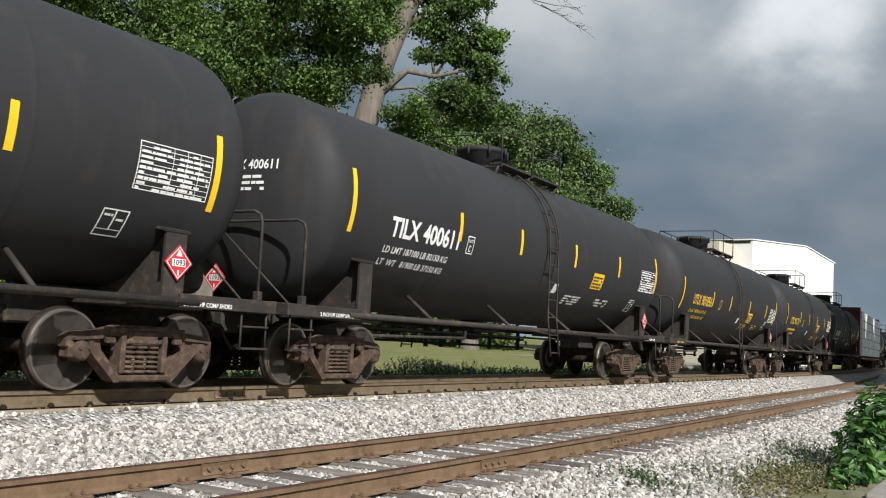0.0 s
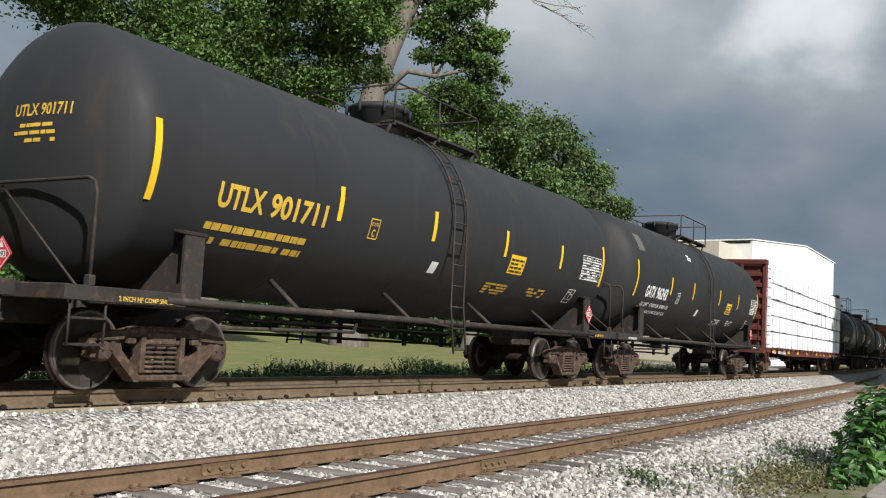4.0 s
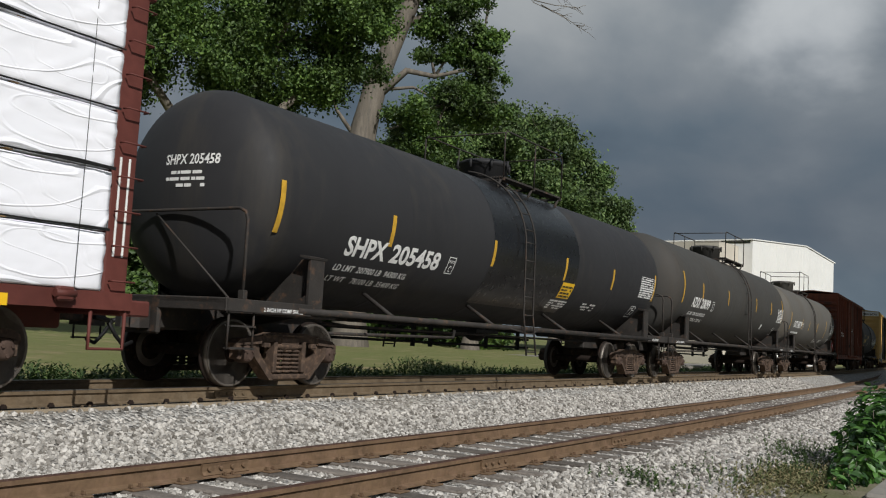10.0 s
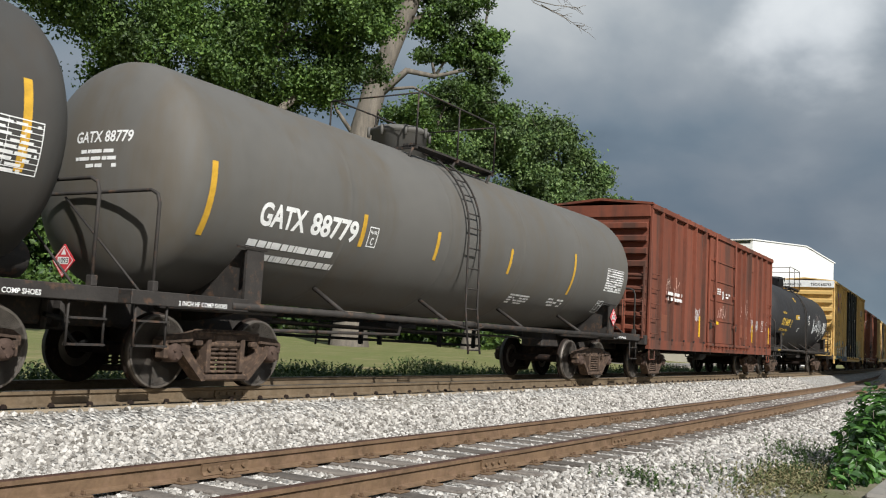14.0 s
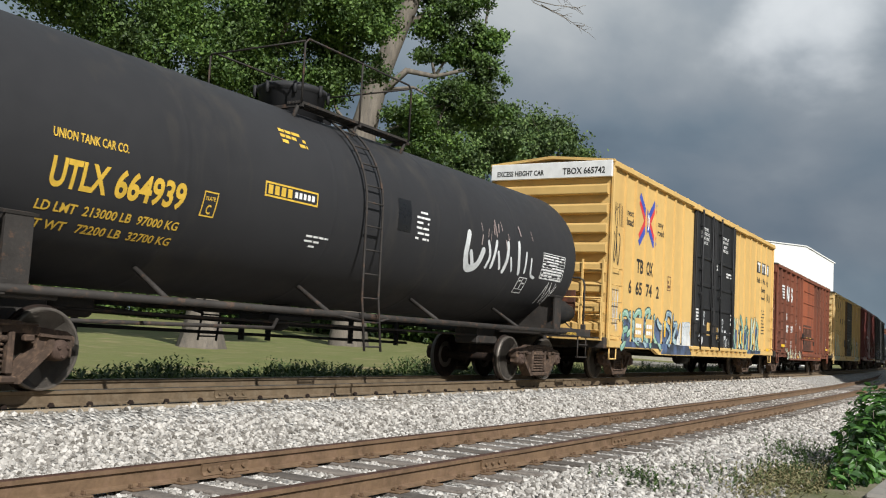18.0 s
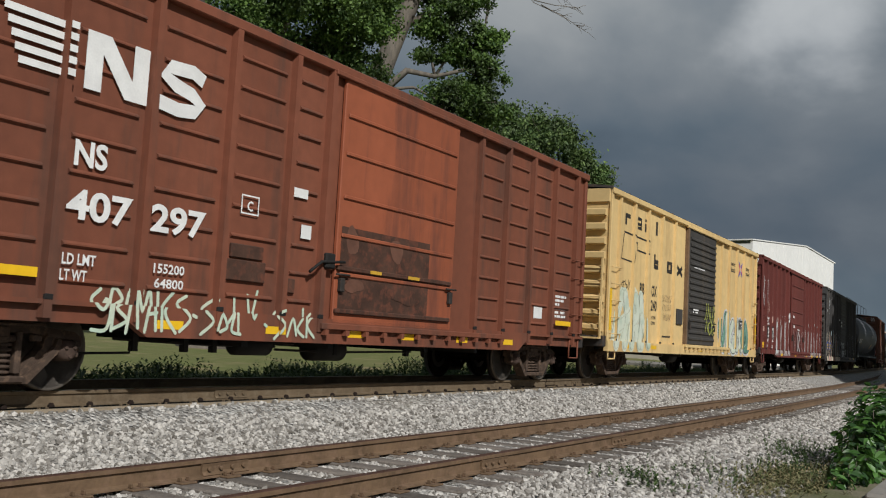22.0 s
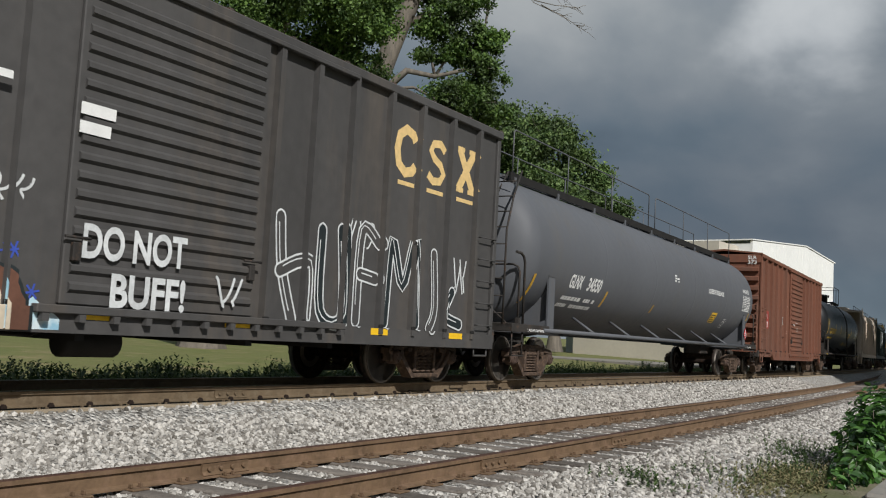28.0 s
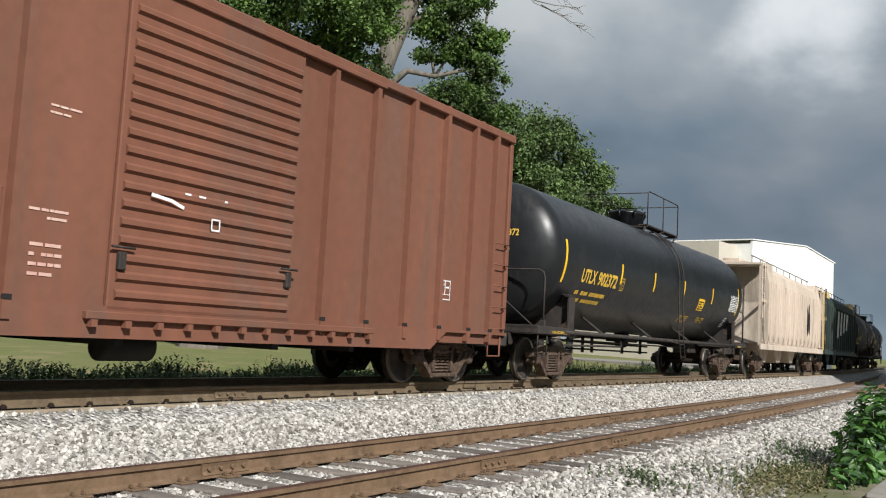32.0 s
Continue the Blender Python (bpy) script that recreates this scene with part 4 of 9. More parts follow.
def creeper_bush():
    """The leafy bush at the kerb near the camera: stems and broad folded leaves."""
    rng = np.random.default_rng(41)
    bush = thing("bush", "bright green broad-leaved creeper bush beside the concrete kerb", "bush", pose(13.7, -7.95, -0.86))
    fold_v = [(0, -0.5, 0), (0.30, -0.12, 0.10), (0.22, 0.30, 0.08), (0, 0.62, -0.04), (-0.22, 0.30, 0.08), (-0.30, -0.12, 0.10), (0, 0.05, 0)]
    fold_f = [(0, 1, 6), (1, 2, 6), (2, 3, 6), (3, 4, 6), (4, 5, 6), (5, 0, 6)]
    lobes = [(-0.6, 0.05, 0.08, 0.20), (-0.1, 0.0, 0.14, 0.28), (0.5, 0.0, 0.24, 0.36), (1.1, -0.05, 0.46, 0.44), (1.6, -0.1, 0.70, 0.44), (2.2, -0.15, 0.82, 0.50), (2.9, -0.2, 0.78, 0.6),
             (1.5, -0.1, 0.3, 0.5), (2.3, -0.1, 0.3, 0.6)]
    mats = []
    m = Mesh()
    for x, y, z, r in lobes:
        n = int(900 * r * r)
        d = rng.normal(size=(n, 3))
        d /= np.linalg.norm(d, axis=1)[:, None]
        p = d * (r * rng.uniform(0.55, 1.08, n))[:, None] + np.array((x, y, z))
        p[:, 2] = np.maximum(p[:, 2], 0.03 + 0.08 * rng.random(n))
        for q, dd in zip(p, d):
            out = Vector(dd) + Vector((0, 0, 0.9)) + Vector(rng.normal(size=3)) * 0.45
            out.normalize()
            a = Vector(rng.normal(size=3))
            s = out.cross(a).normalized()
            t = s.cross(out)
            L = rng.uniform(0.09, 0.18)
            m4 = np.eye(4)
            m4[:3, 0], m4[:3, 1], m4[:3, 2], m4[:3, 3] = np.array(s) * L, np.array(t) * L, np.array(out) * L, q
            mats.append(m4)
        for _ in range(5):
            e = Vector(rng.normal(size=3)).normalized() * r * 0.8
            m.tube([(x * 0.8, y * 0.8, 0), (x, y, z * 0.6), (x + e.x, y + e.y, max(0.1, z + e.z))], 0.012, 5, r1=0.004)
    part("stems", m, "bark", bush)
    put("leaves", scatter_mesh("leaves", fold_v, fold_f, np.array(mats), "leaf_bush"), bush)
    b = Mesh()
    b.box(12.4, 30.0, -9.8, -8.30, -0.95, -0.735, c=0.04)
    tagged(put("kerb", b.done("kerb", "concrete")), "weathered concrete kerb edge", "kerb", kind="structure")


creeper_bush()

# ---- rolling stock: shared pieces ----
WHEEL_R = 0.457
SHARED = {}


def shared_meshes():
    # wheelset, turning about the y axis at its origin
    m = Mesh()
    for s in (-1, 1):
        rim = [(0.845, 0.10), (0.83, 0.13), (0.79, 0.15), (0.775, 0.20), (0.79, 0.33), (0.825, 0.375), (0.825, 0.43), (0.815, 0.452),
               (0.73, 0.457), (0.72, 0.485), (0.69, 0.485), (0.685, 0.40), (0.715, 0.36), (0.735, 0.20), (0.70, 0.13), (0.69, 0.10)]
        m.lathe([(s * a, r) for a, r in rim], "y", 40, k=0)
        m.lathe([(s * 0.8275, 0.425), (s * 0.8285, 0.428), (s * 0.8285, 0.452), (s * 0.8275, 0.4545)], "y", 40, k=1)
        m.lathe([(s * 0.725, 0.4585), (s * 0.815, 0.4545)], "y", 40, k=1)
        for j in range(3):
            w = 2 * math.pi * j / 3
            m.tube([(0.27 * math.cos(w), s * 0.779, 0.27 * math.sin(w)), (0.27 * math.cos(w), s * 0.81, 0.27 * math.sin(w))], 0.03, 8, 0)
    m.lathe([(-1.12, 0.07), (-0.84, 0.085), (0.84, 0.085), (1.12, 0.07)], "y", 14, k=0)
    SHARED["wheelset"] = m.done("wheelset", "wheel", "tread")
    # side frame, centred on the truck, its own y plane at 0: a cast arch with flanged legs down to the spring seat
    m = Mesh()
    t0, t1 = -0.085, 0.085
    m.slab([(-1.08, 0.50), (-1.08, 0.60), (-0.98, 0.66), (-0.60, 0.70), (-0.36, 0.76), (0.36, 0.76), (0.60, 0.70), (0.98, 0.66), (1.08, 0.60), (1.08, 0.50),
            (1.01, 0.50), (0.97, 0.57), (0.80, 0.57), (0.72, 0.60), (0.42, 0.63), (-0.42, 0.63), (-0.72, 0.60), (-0.80, 0.57), (-0.97, 0.57), (-1.01, 0.50)], t0, t1)
    m.box(-0.60, 0.60, t0 - 0.035, t0, 0.705, 0.735, c=0.008)
    for s in (-1, 1):
        m.slab([(s * 0.82, 0.575), (s * 0.77, 0.44), (s * 0.43, 0.115), (s * 0.30, 0.115), (s * 0.30, 0.23), (s * 0.38, 0.25), (s * 0.60, 0.47), (s * 0.64, 0.625)],
               t0 + 0.01, t1 - 0.01)
        # outer flanges of the leg and of the jaw
        m.slab([(s * 0.80, 0.47), (s * 0.76, 0.42), (s * 0.43, 0.105), (s * 0.36, 0.105), (s * 0.37, 0.155), (s * 0.72, 0.49), (s * 0.75, 0.57), (s * 0.80, 0.57)], t0 - 0.045, t0 + 0.02)
        m.box(s * 0.27, s * 0.345, t0 - 0.03, t1 + 0.01, 0.20, 0.65, c=0.015)
        m.box(s * 0.98, s * 1.05, t0 - 0.02, t1 - 0.02, 0.38, 0.56, c=0.012)
        m.box(s * 0.56, s * 0.44, t0 - 0.045, t0 + 0.03, 0.545, 0.615, c=0.012)
        m.slab([(s * 0.62, 0.60), (s * 1.00, 0.575), (s * 1.00, 0.60), (s * 0.62, 0.635)], t0 - 0.04, t0)
    m.box(-0.40, 0.40, t0 - 0.045, t1 + 0.035, 0.105, 0.185, c=0.02)
    m.box(-0.27, 0.27, t0 - 0.03, t1 + 0.03, 0.535, 0.60, c=0.02)
    SHARED["side_frame"] = m.done("side_frame", "truck")
    m = Mesh()
    for x in (-0.175, 0.0, 0.175):
        # black core puts the shade between the coils into the colour
        m.lathe([(0.19, 0.045), (0.54, 0.045)], "z", 8, (x, -0.02, 0), 1)
        prof = []
        for i in range(6):
            z = 0.20 + i * 0.057
            prof += [(z, 0.05), (z + 0.006, 0.082), (z + 0.020, 0.090), (z + 0.034, 0.082), (z + 0.040, 0.05)]
        m.lathe(prof, "z", 12, (x, -0.02, 0))
    SHARED["spring_pack"] = m.done("spring_pack", "truck", "black_gear")
    m = Mesh()
    m.lathe([(-0.13, 0.05), (-0.125, 0.09), (-0.09, 0.115), (0.05, 0.125), (0.09, 0.11)], "y", 16)
    for j in range(3):
        w = 2 * math.pi * (j + 0.25) / 3
        m.tube([(0.065 * math.cos(w), -0.15, 0.065 * math.sin(w)), (0.065 * math.cos(w), -0.11, 0.065 * math.sin(w))], 0.02, 6)
    SHARED["bearing_cap"] = m.done("bearing_cap", "rust_bear")
    # bolster and brake gear
    m = Mesh()
    m.box(-0.22, 0.22, -1.10, 1.10, 0.50, 0.72, c=0.04)
    m.lathe([(0.70, 0.22), (0.90, 0.22)], "z", 16)
    for s in (-1, 1):
        m.box(s * 0.40, s * 0.46, -0.75, 0.75, 0.36, 0.42, c=0.01)
        for y in (-0.76, 0.76):
            m.box(s * 0.40, s * 0.47, y - 0.05, y + 0.05, 0.28, 0.50, c=0.02)
        m.tube([(s * 0.43, -0.70, 0.39), (s * 0.15, 0, 0.44), (s * 0.43, 0.70, 0.39)], 0.025, 6)
    SHARED["truck"] = m.done("truck", "truck", "iron")
    # one grab iron, its length along x, bowed out to -y
    m = Mesh()
    m.tube([(-0.22, 0, 0), (-0.22, -0.07, 0), (0.22, -0.07, 0), (0.22, 0, 0)], 0.011, 5)
    SHARED["grab_iron"] = m
    # knuckle coupler, pointing to +x
    m = Mesh()
    m.box(-0.75, 0.10, -0.09, 0.09, 0.78, 0.97, c=0.02)
    m.slab([(0.08, -0.20), (0.36, -0.15), (0.40, 0.0), (0.33, 0.10), (0.40, 0.18), (0.30, 0.24), (0.08, 0.18)], 0.73, 1.02, "xy")
    SHARED["coupler"] = m.done("coupler", "iron")
    m = Mesh()
    m.tube([(0.15, -0.45, 0.80), (0.30, -0.44, 0.62), (0.46, -0.40, 0.50), (0.62, -0.36, 0.55)], 0.025, 6)
    m.tube([(-0.05, -0.45, 0.84), (0.17, -0.45, 0.80)], 0.035, 6)
    SHARED["air_hose"] = m.done("air_hose", "hose")


shared_meshes()
WHEELSETS = []


def add_running_gear(car, tc, half):
    """Two trucks at +-tc/2 and the couplers at +-half."""
    for s in (-1, 1):
        tr = put("truck", SHARED["truck"], car, pose(s * tc / 2, 0, 0), "dusty cast steel railway truck")
        for y, turn in ((-0.995, 0), (0.995, 180)):
            put("side_frame", SHARED["side_frame"], tr, pose(0, y, 0, 0, 0, turn))
            put("spring_pack", SHARED["spring_pack"], tr, pose(0, y, 0, 0, 0, turn))
            for x in (-0.889, 0.889):
                put("bearing_cap", SHARED["bearing_cap"], tr, pose(x, y * 1.03, WHEEL_R, 0, 0, turn))
        for x in (-0.889, 0.889):
            w = put("wheelset", SHARED["wheelset"], tr, pose(x, 0, WHEEL_R), "worn steel wheels with bright treads")
            WHEELSETS.append((w, x, car, s * tc / 2))
        put("coupler", SHARED["coupler"], car, pose(s * half, 0, 0, 0, 0, 0 if s > 0 else 180))
        put("air_hose", SHARED["air_hose"], car, pose(s * half, 0, 0, 0, 0, 0 if s > 0 else 180))


CARS = []


def car_thing(name, label, category, x19):
    ob = thing(name, label, category, pose(x19, track_y(x19), 0))
    CARS.append((ob, x19, None))
    return ob


# ---- paint that follows a surface ----
class Flat:
    """The near side of a box car: a sheet at y, with posts that stand proud."""

    def __init__(self, y, posts=(), width=0.12, depth=0.10, sill=None):
        self.y, self.depth, self.sill = y, depth, sill
        self.spans = sorted((p - width / 2, p + width / 2) for p in posts)
        self.cx, self.cz = [v for sp in self.spans for v in sp], [sill[0]] if sill else []

    def at(self, x, z, mx, lift, mz=9.0):
        d = next((self.depth for a, b in self.spans if a < mx < b), 0.0)
        if self.sill and mz < self.sill[0]:
            d = max(d, self.sill[1])
        return (x, self.y - d - lift, z)


class Round:
    """The near side of a tank of radius r about the height zc; z is measured along the curve from zc."""

    def __init__(self, r, zc):
        self.r, self.zc, self.cx = r, zc, []

    def at(self, x, z, mx, lift):
        w = z / self.r
        return (x, -(self.r + lift) * math.cos(w), self.zc + (self.r + lift) * math.sin(w))


class End:
    """The end wall of a car that looks along -x: u runs along -y."""

    def __init__(self, x):
        self.x, self.cx = x, []

    def at(self, x, z, mx, lift):
        return (self.x - lift, -x, z)


class Head:
    """The dished end of a tank that looks along -x; u runs along -y, v up from the middle."""

    def __init__(self, x_end, x_seam, r, zc):
        self.xe, self.xs, self.r, self.zc, self.cx = x_end, x_seam, r, zc, []

    def at(self, x, z, mx, lift):
        q = min(0.98, (x * x + z * z) / self.r ** 2)
        return (self.xs - (self.xs - self.xe) * math.sqrt(1 - q) - lift, -x, self.zc + z)


def paint(parent, name, shapes, material, surf, lift=0.004, label=""):
    """Flat shapes, each a pair of points (u, v) and faces, laid on a surface as one part."""
    out = Mesh()
    for vs, fs in shapes:
        us, zs = [p[0] for p in vs], [p[1] for p in vs]
        cuts = [(Vector((c, 0, 0)), Vector((1, 0, 0))) for c in surf.cx if min(us) < c < max(us)]
        if isinstance(surf, Flat):
            cuts += [(Vector((0, c, 0)), Vector((0, 1, 0))) for c in surf.cz if min(zs) < c < max(zs)]
        if isinstance(surf, (Round, Head)):
            step = 0.09
            for i in range(math.ceil(min(zs) / step), math.floor(max(zs) / step) + 1):
                cuts.append((Vector((0, i * step, 0)), Vector((0, 1, 0))))
            if isinstance(surf, Head):
                for i in range(math.ceil(min(us) / 0.15), math.floor(max(us) / 0.15) + 1):
                    cuts.append((Vector((i * 0.15, 0, 0)), Vector((1, 0, 0))))
        if cuts:
            bm = bmesh.new()
            bv = [bm.verts.new((p[0], p[1], 0)) for p in vs]
            for f in fs:
                if len(set(f)) > 2:
                    try:
                        bm.faces.new([bv[i] for i in f])
                    except ValueError:
                        pass
            for co, no in cuts:
                bmesh.ops.bisect_plane(bm, geom=bm.verts[:] + bm.edges[:] + bm.faces[:], plane_co=co, plane_no=no, dist=1e-5)
            faces = [[(v.co.x, v.co.y) for v in f.verts] for f in bm.faces]
            bm.free()
        else:
            faces = [[vs[i] for i in f] for f in fs]
        for f in faces:
            mx = sum(p[0] for p in f) / len(f)
            more = (sum(p[1] for p in f) / len(f),) if isinstance(surf, Flat) else ()
            out.add([surf.at(p[0], p[1], mx, lift, *more) for p in f], [tuple(range(len(f)))])
    me = bpy.data.meshes.new(name)
    me.from_pydata(out.v, [], out.f)
    me.materials.append(M[material])
    ob = put(name, me, parent, None, label)
    return tagged(ob, kind="stuff") if len(shapes) > 1 else ob


def write(parent, name, words, material, surf, lift=0.004):
    """Each word as a part of its own."""
    for w in words:
        paint(parent, name, [w], material, surf, lift)


def word(text, x, z, h, squeeze=0.85, slant=0.0, end=None):
    """A word with its lower left corner at x, z; end stretches it to reach that x."""
    vs, fs = text_mesh(text, h, 1.0)
    w = max(p[0] for p in vs)
    k = (end - x) / w if end is not None else squeeze
    return [(x + p[0] * k + p[1] * slant, z + p[1]) for p in vs], fs


def moved(shapes, dx):
    return [([(p[0] + dx, p[1]) for p in vs], fs) for vs, fs in shapes]


def rect(x0, x1, z0, z1, lean=0.0):
    return [(x0, z0), (x1, z0), (x1 + lean, z1), (x0 + lean, z1)], [(0, 1, 2, 3)]


def outline(x0, x1, z0, z1, w):
    return [rect(x0, x1, z0, z0 + w), rect(x0, x1, z1 - w, z1), rect(x0, x0 + w, z0, z1), rect(x1 - w, x1, z0, z1)]


def bars(x0, x1, z0, z1, rows, seed, h=0.6, gap=0.12):
    """Rows of writing too small to read, as broken bars."""
    rnd = random.Random(seed)
    out, step = [], (z1 - z0) / rows
    for i in range(rows):
        x, z = x0, z1 - (i + 1) * step
        while x < x1 - 0.02:
            w = min(rnd.uniform(0.05, 0.22), x1 - x)
            if rnd.random() > gap:
                out.append(rect(x, x + w * 0.86, z, z + step * h))
            x += w
        if rnd.random() < 0.3 and out:
            out.pop()
    return out


def data_table(x0, x1, z0, z1, seed):
    """A stencilled table: a frame, lines and small entries."""
    w = 0.012
    out = outline(x0, x1, z0, z1, w)
    rows = 9
    for i in range(1, rows):
        z = z0 + (z1 - z0) * i / rows
        out.append(rect(x0, x1, z - 0.004, z + 0.004))
    for k in (0.45, 0.64, 0.82):
        x = x0 + (x1 - x0) * k
        out.append(rect(x - 0.004, x + 0.004, z0, z1))
    return out + bars(x0 + 0.03, x1 - 0.03, z0 + 0.01, z1 - 0.01, rows, seed, 0.5, 0.2)


def service_plate(x0, z0, w=0.36, h=0.36):
    return outline(x0, x0 + w, z0, z0 + h, 0.018) + [rect(x0 + w * 0.48, x0 + w * 0.54, z0 + 0.10, z0 + h)] + \
        [rect(x0, x0 + w, z0 + 0.09, z0 + 0.10)] + bars(x0 + 0.04, x0 + w * 0.45, z0 + h * 0.6, z0 + h * 0.88, 2, 3) + \
        bars(x0 + w * 0.6, x0 + w * 0.92, z0 + h * 0.6, z0 + h * 0.88, 2, 4)


def stroke(pts, w):
    """A brush line through points."""
    vs, fs = [], []
    for i, p in enumerate(pts):
        a, b = pts[max(i - 1, 0)], pts[min(i + 1, len(pts) - 1)]
        dx, dz = b[0] - a[0], b[1] - a[1]
        d = math.hypot(dx, dz) or 1
        nx, nz = -dz / d * w / 2, dx / d * w / 2
        vs += [(p[0] + nx, p[1] + nz), (p[0] - nx, p[1] - nz)]
    for i in range(len(pts) - 1):
        fs.append((2 * i, 2 * i + 1, 2 * i + 3, 2 * i + 2))
    return vs, fs


def blob(cx, cz, rx, rz, rnd, lumps=0.22, n=18):
    """A rounded, uneven sprayed shape."""
    ph = [rnd.uniform(0, 6.28) for _ in range(3)]
    vs = [(cx, cz)]
    for i in range(n):
        w = 2 * math.pi * i / n
        k = 1 + lumps * (math.sin(2 * w + ph[0]) * 0.5 + math.sin(3 * w + ph[1]) * 0.35 + math.sin(5 * w + ph[2]) * 0.25)
        vs.append((cx + rx * k * math.cos(w), cz + rz * k * math.sin(w)))
    return vs, [(0, 1 + i, 1 + (i + 1) % n) for i in range(n)]


def scrawl(x0, x1, z0, z1, seed, w=0.03, strokes=7):
    """A quick sprayed tag that says nothing."""
    rnd = random.Random(seed)
    out = []
    for i in range(strokes):
        cx = x0 + (x1 - x0) * (i + 0.5) / strokes
        sx = (x1 - x0) / strokes * 0.8
        pts = []
        a, f = rnd.uniform(0, 6), rnd.uniform(2.5, 5.0)
        for j in range(12):
            t = j / 11
            pts.append((cx + sx * (math.sin(a + f * t) * 0.7), z0 + (z1 - z0) * min(1, max(0, t + 0.15 * math.sin(a * 2 + 6 * t)))))
        out.append(stroke(pts, w))
    return out


def curve(pts, n=5):
    """A smooth line through points."""
    out = []
    for i in range(len(pts) - 1):
        p0, p1, p2, p3 = pts[max(i - 1, 0)], pts[i], pts[i + 1], pts[min(i + 2, len(pts) - 1)]
        for j in range(n):
            t = j / n
            out.append(tuple(0.5 * (2 * b + (c - a) * t + (2 * a - 5 * b + 4 * c - d) * t * t + (3 * b - a - 3 * c + d) * t ** 3) for a, b, c, d in zip(p0, p1, p2, p3)))
    return out + [tuple(pts[-1])]


def fat_line(pts, w, grow=0.0):
    """A smooth line w wide with rounded ends; grow widens it and lengthens its ends."""
    pts = curve(pts)
    w = w + 2 * grow
    run_out = []
    for a, b in ((pts[0], pts[1]), (pts[-1], pts[-2])):
        d = math.hypot(a[0] - b[0], a[1] - b[1]) or 1
        ux, uz = (a[0] - b[0]) / d, (a[1] - b[1]) / d
        run_out.append([((a[0] + ux * w * q, a[1] + uz * w * q), k) for q, k in ((0.25, 0.86), (0.42, 0.5), (0.5, 0.06))])
    full = list(reversed(run_out[0])) + [(p, 1.0) for p in pts] + run_out[1]
    vs, fs = [], []
    for i, (p, k) in enumerate(full):
        a, b = full[max(i - 1, 0)][0], full[min(i + 1, len(full) - 1)][0]
        dx, dz = b[0] - a[0], b[1] - a[1]
        d = math.hypot(dx, dz) or 1
        vs += [(p[0] - dz / d * w * k / 2, p[1] + dx / d * w * k / 2), (p[0] + dz / d * w * k / 2, p[1] - dx / d * w * k / 2)]
    for i in range(len(full) - 1):
        fs.append((2 * i, 2 * i + 1, 2 * i + 3, 2 * i + 2))
    return vs, fs


def spray_letters(parent, surf, letters, w, fills, edge, rim=0.035, halo=None, halo_w=0.10, shine=None, lift=0.006, floor=0.70):
    """Sprayed letter shapes that say nothing: each stroke has an outline, a fill and a bright line; all may stand on a halo."""
    k = 0
    low = floor + w / 2 + rim + (halo_w if halo else 0.0)
    letters = [[[(x, max(z, low)) for x, z in pts] for pts in strokes] for strokes in letters]
    if halo:
        for strokes in letters:
            for pts in strokes:
                paint(parent, "graffiti_halo", [fat_line(pts, w, rim + halo_w)], halo, surf, lift + 0.0006 * k)
                k += 1
    for i, strokes in enumerate(letters):
        for pts in strokes:
            base = lift + 0.0006 * (k + 1)
            paint(parent, "graffiti_outline", [fat_line(pts, w, rim)], edge, surf, base)
            paint(parent, "graffiti_letter", [fat_line(pts, w)], fills[i % len(fills)], surf, base + 0.0006)
            if shine:
                q = curve(pts)
                paint(parent, "graffiti_line", [stroke([(x - w * 0.2, z + w * 0.16) for x, z in q[1:-1]], 0.02)], shine, surf, base + 0.0012)
            k += 3


def spray_cloud(parent, surf, x0, x1, z0, z1, seed, material, lift=0.004, rough=0.35, name="graffiti_ground"):
    """A sprayed ground with an uneven upper edge."""
    m = int((x1 - x0) * 9)
    vs, fs = [], []
    for j in range(m + 1):
        x = x0 + (x1 - x0) * j / m
        k = min(1.0, min(j, m - j) / 3)
        up = z0 + (z1 - z0) * (0.25 + 0.75 * k) * (1 - rough * (0.5 + 0.5 * noise.noise((x * 1.3, seed * 0.7, 0.0)) + 0.35 * noise.noise((x * 4.2, seed * 1.7, 0.0))))
        vs += [(x, z0), (x, up)]
    for j in range(m):
        fs.append((2 * j, 2 * j + 2, 2 * j + 3, 2 * j + 1))
    return paint(parent, name, [(vs, fs)], material, surf, lift)


def hump(x0, x1, z0, z1, seed, grow=0.0, shift=0.0):
    """A drooping rounded shape on a flat foot."""
    rnd = random.Random(seed)
    n, ph = 26, rnd.uniform(0, 6)
    w, c = (x1 - x0) / 2, (x0 + x1) / 2
    vs = [(c, z0)]
    for i in range(n + 1):
        a = math.pi * i / n
        up = max(0.0, math.sin(a)) ** 0.55
        bulge = 1 + 0.10 * math.sin(3 * up + ph) + (0.10 if up < 0.5 else 0.0)
        vs.append((c - math.cos(a) * (w * bulge + grow) * (1.0 - 0.12 * up) + shift, z0 + (z1 - z0 + grow) * up))
    return vs, [(0, 1 + i, 2 + i) for i in range(n)]


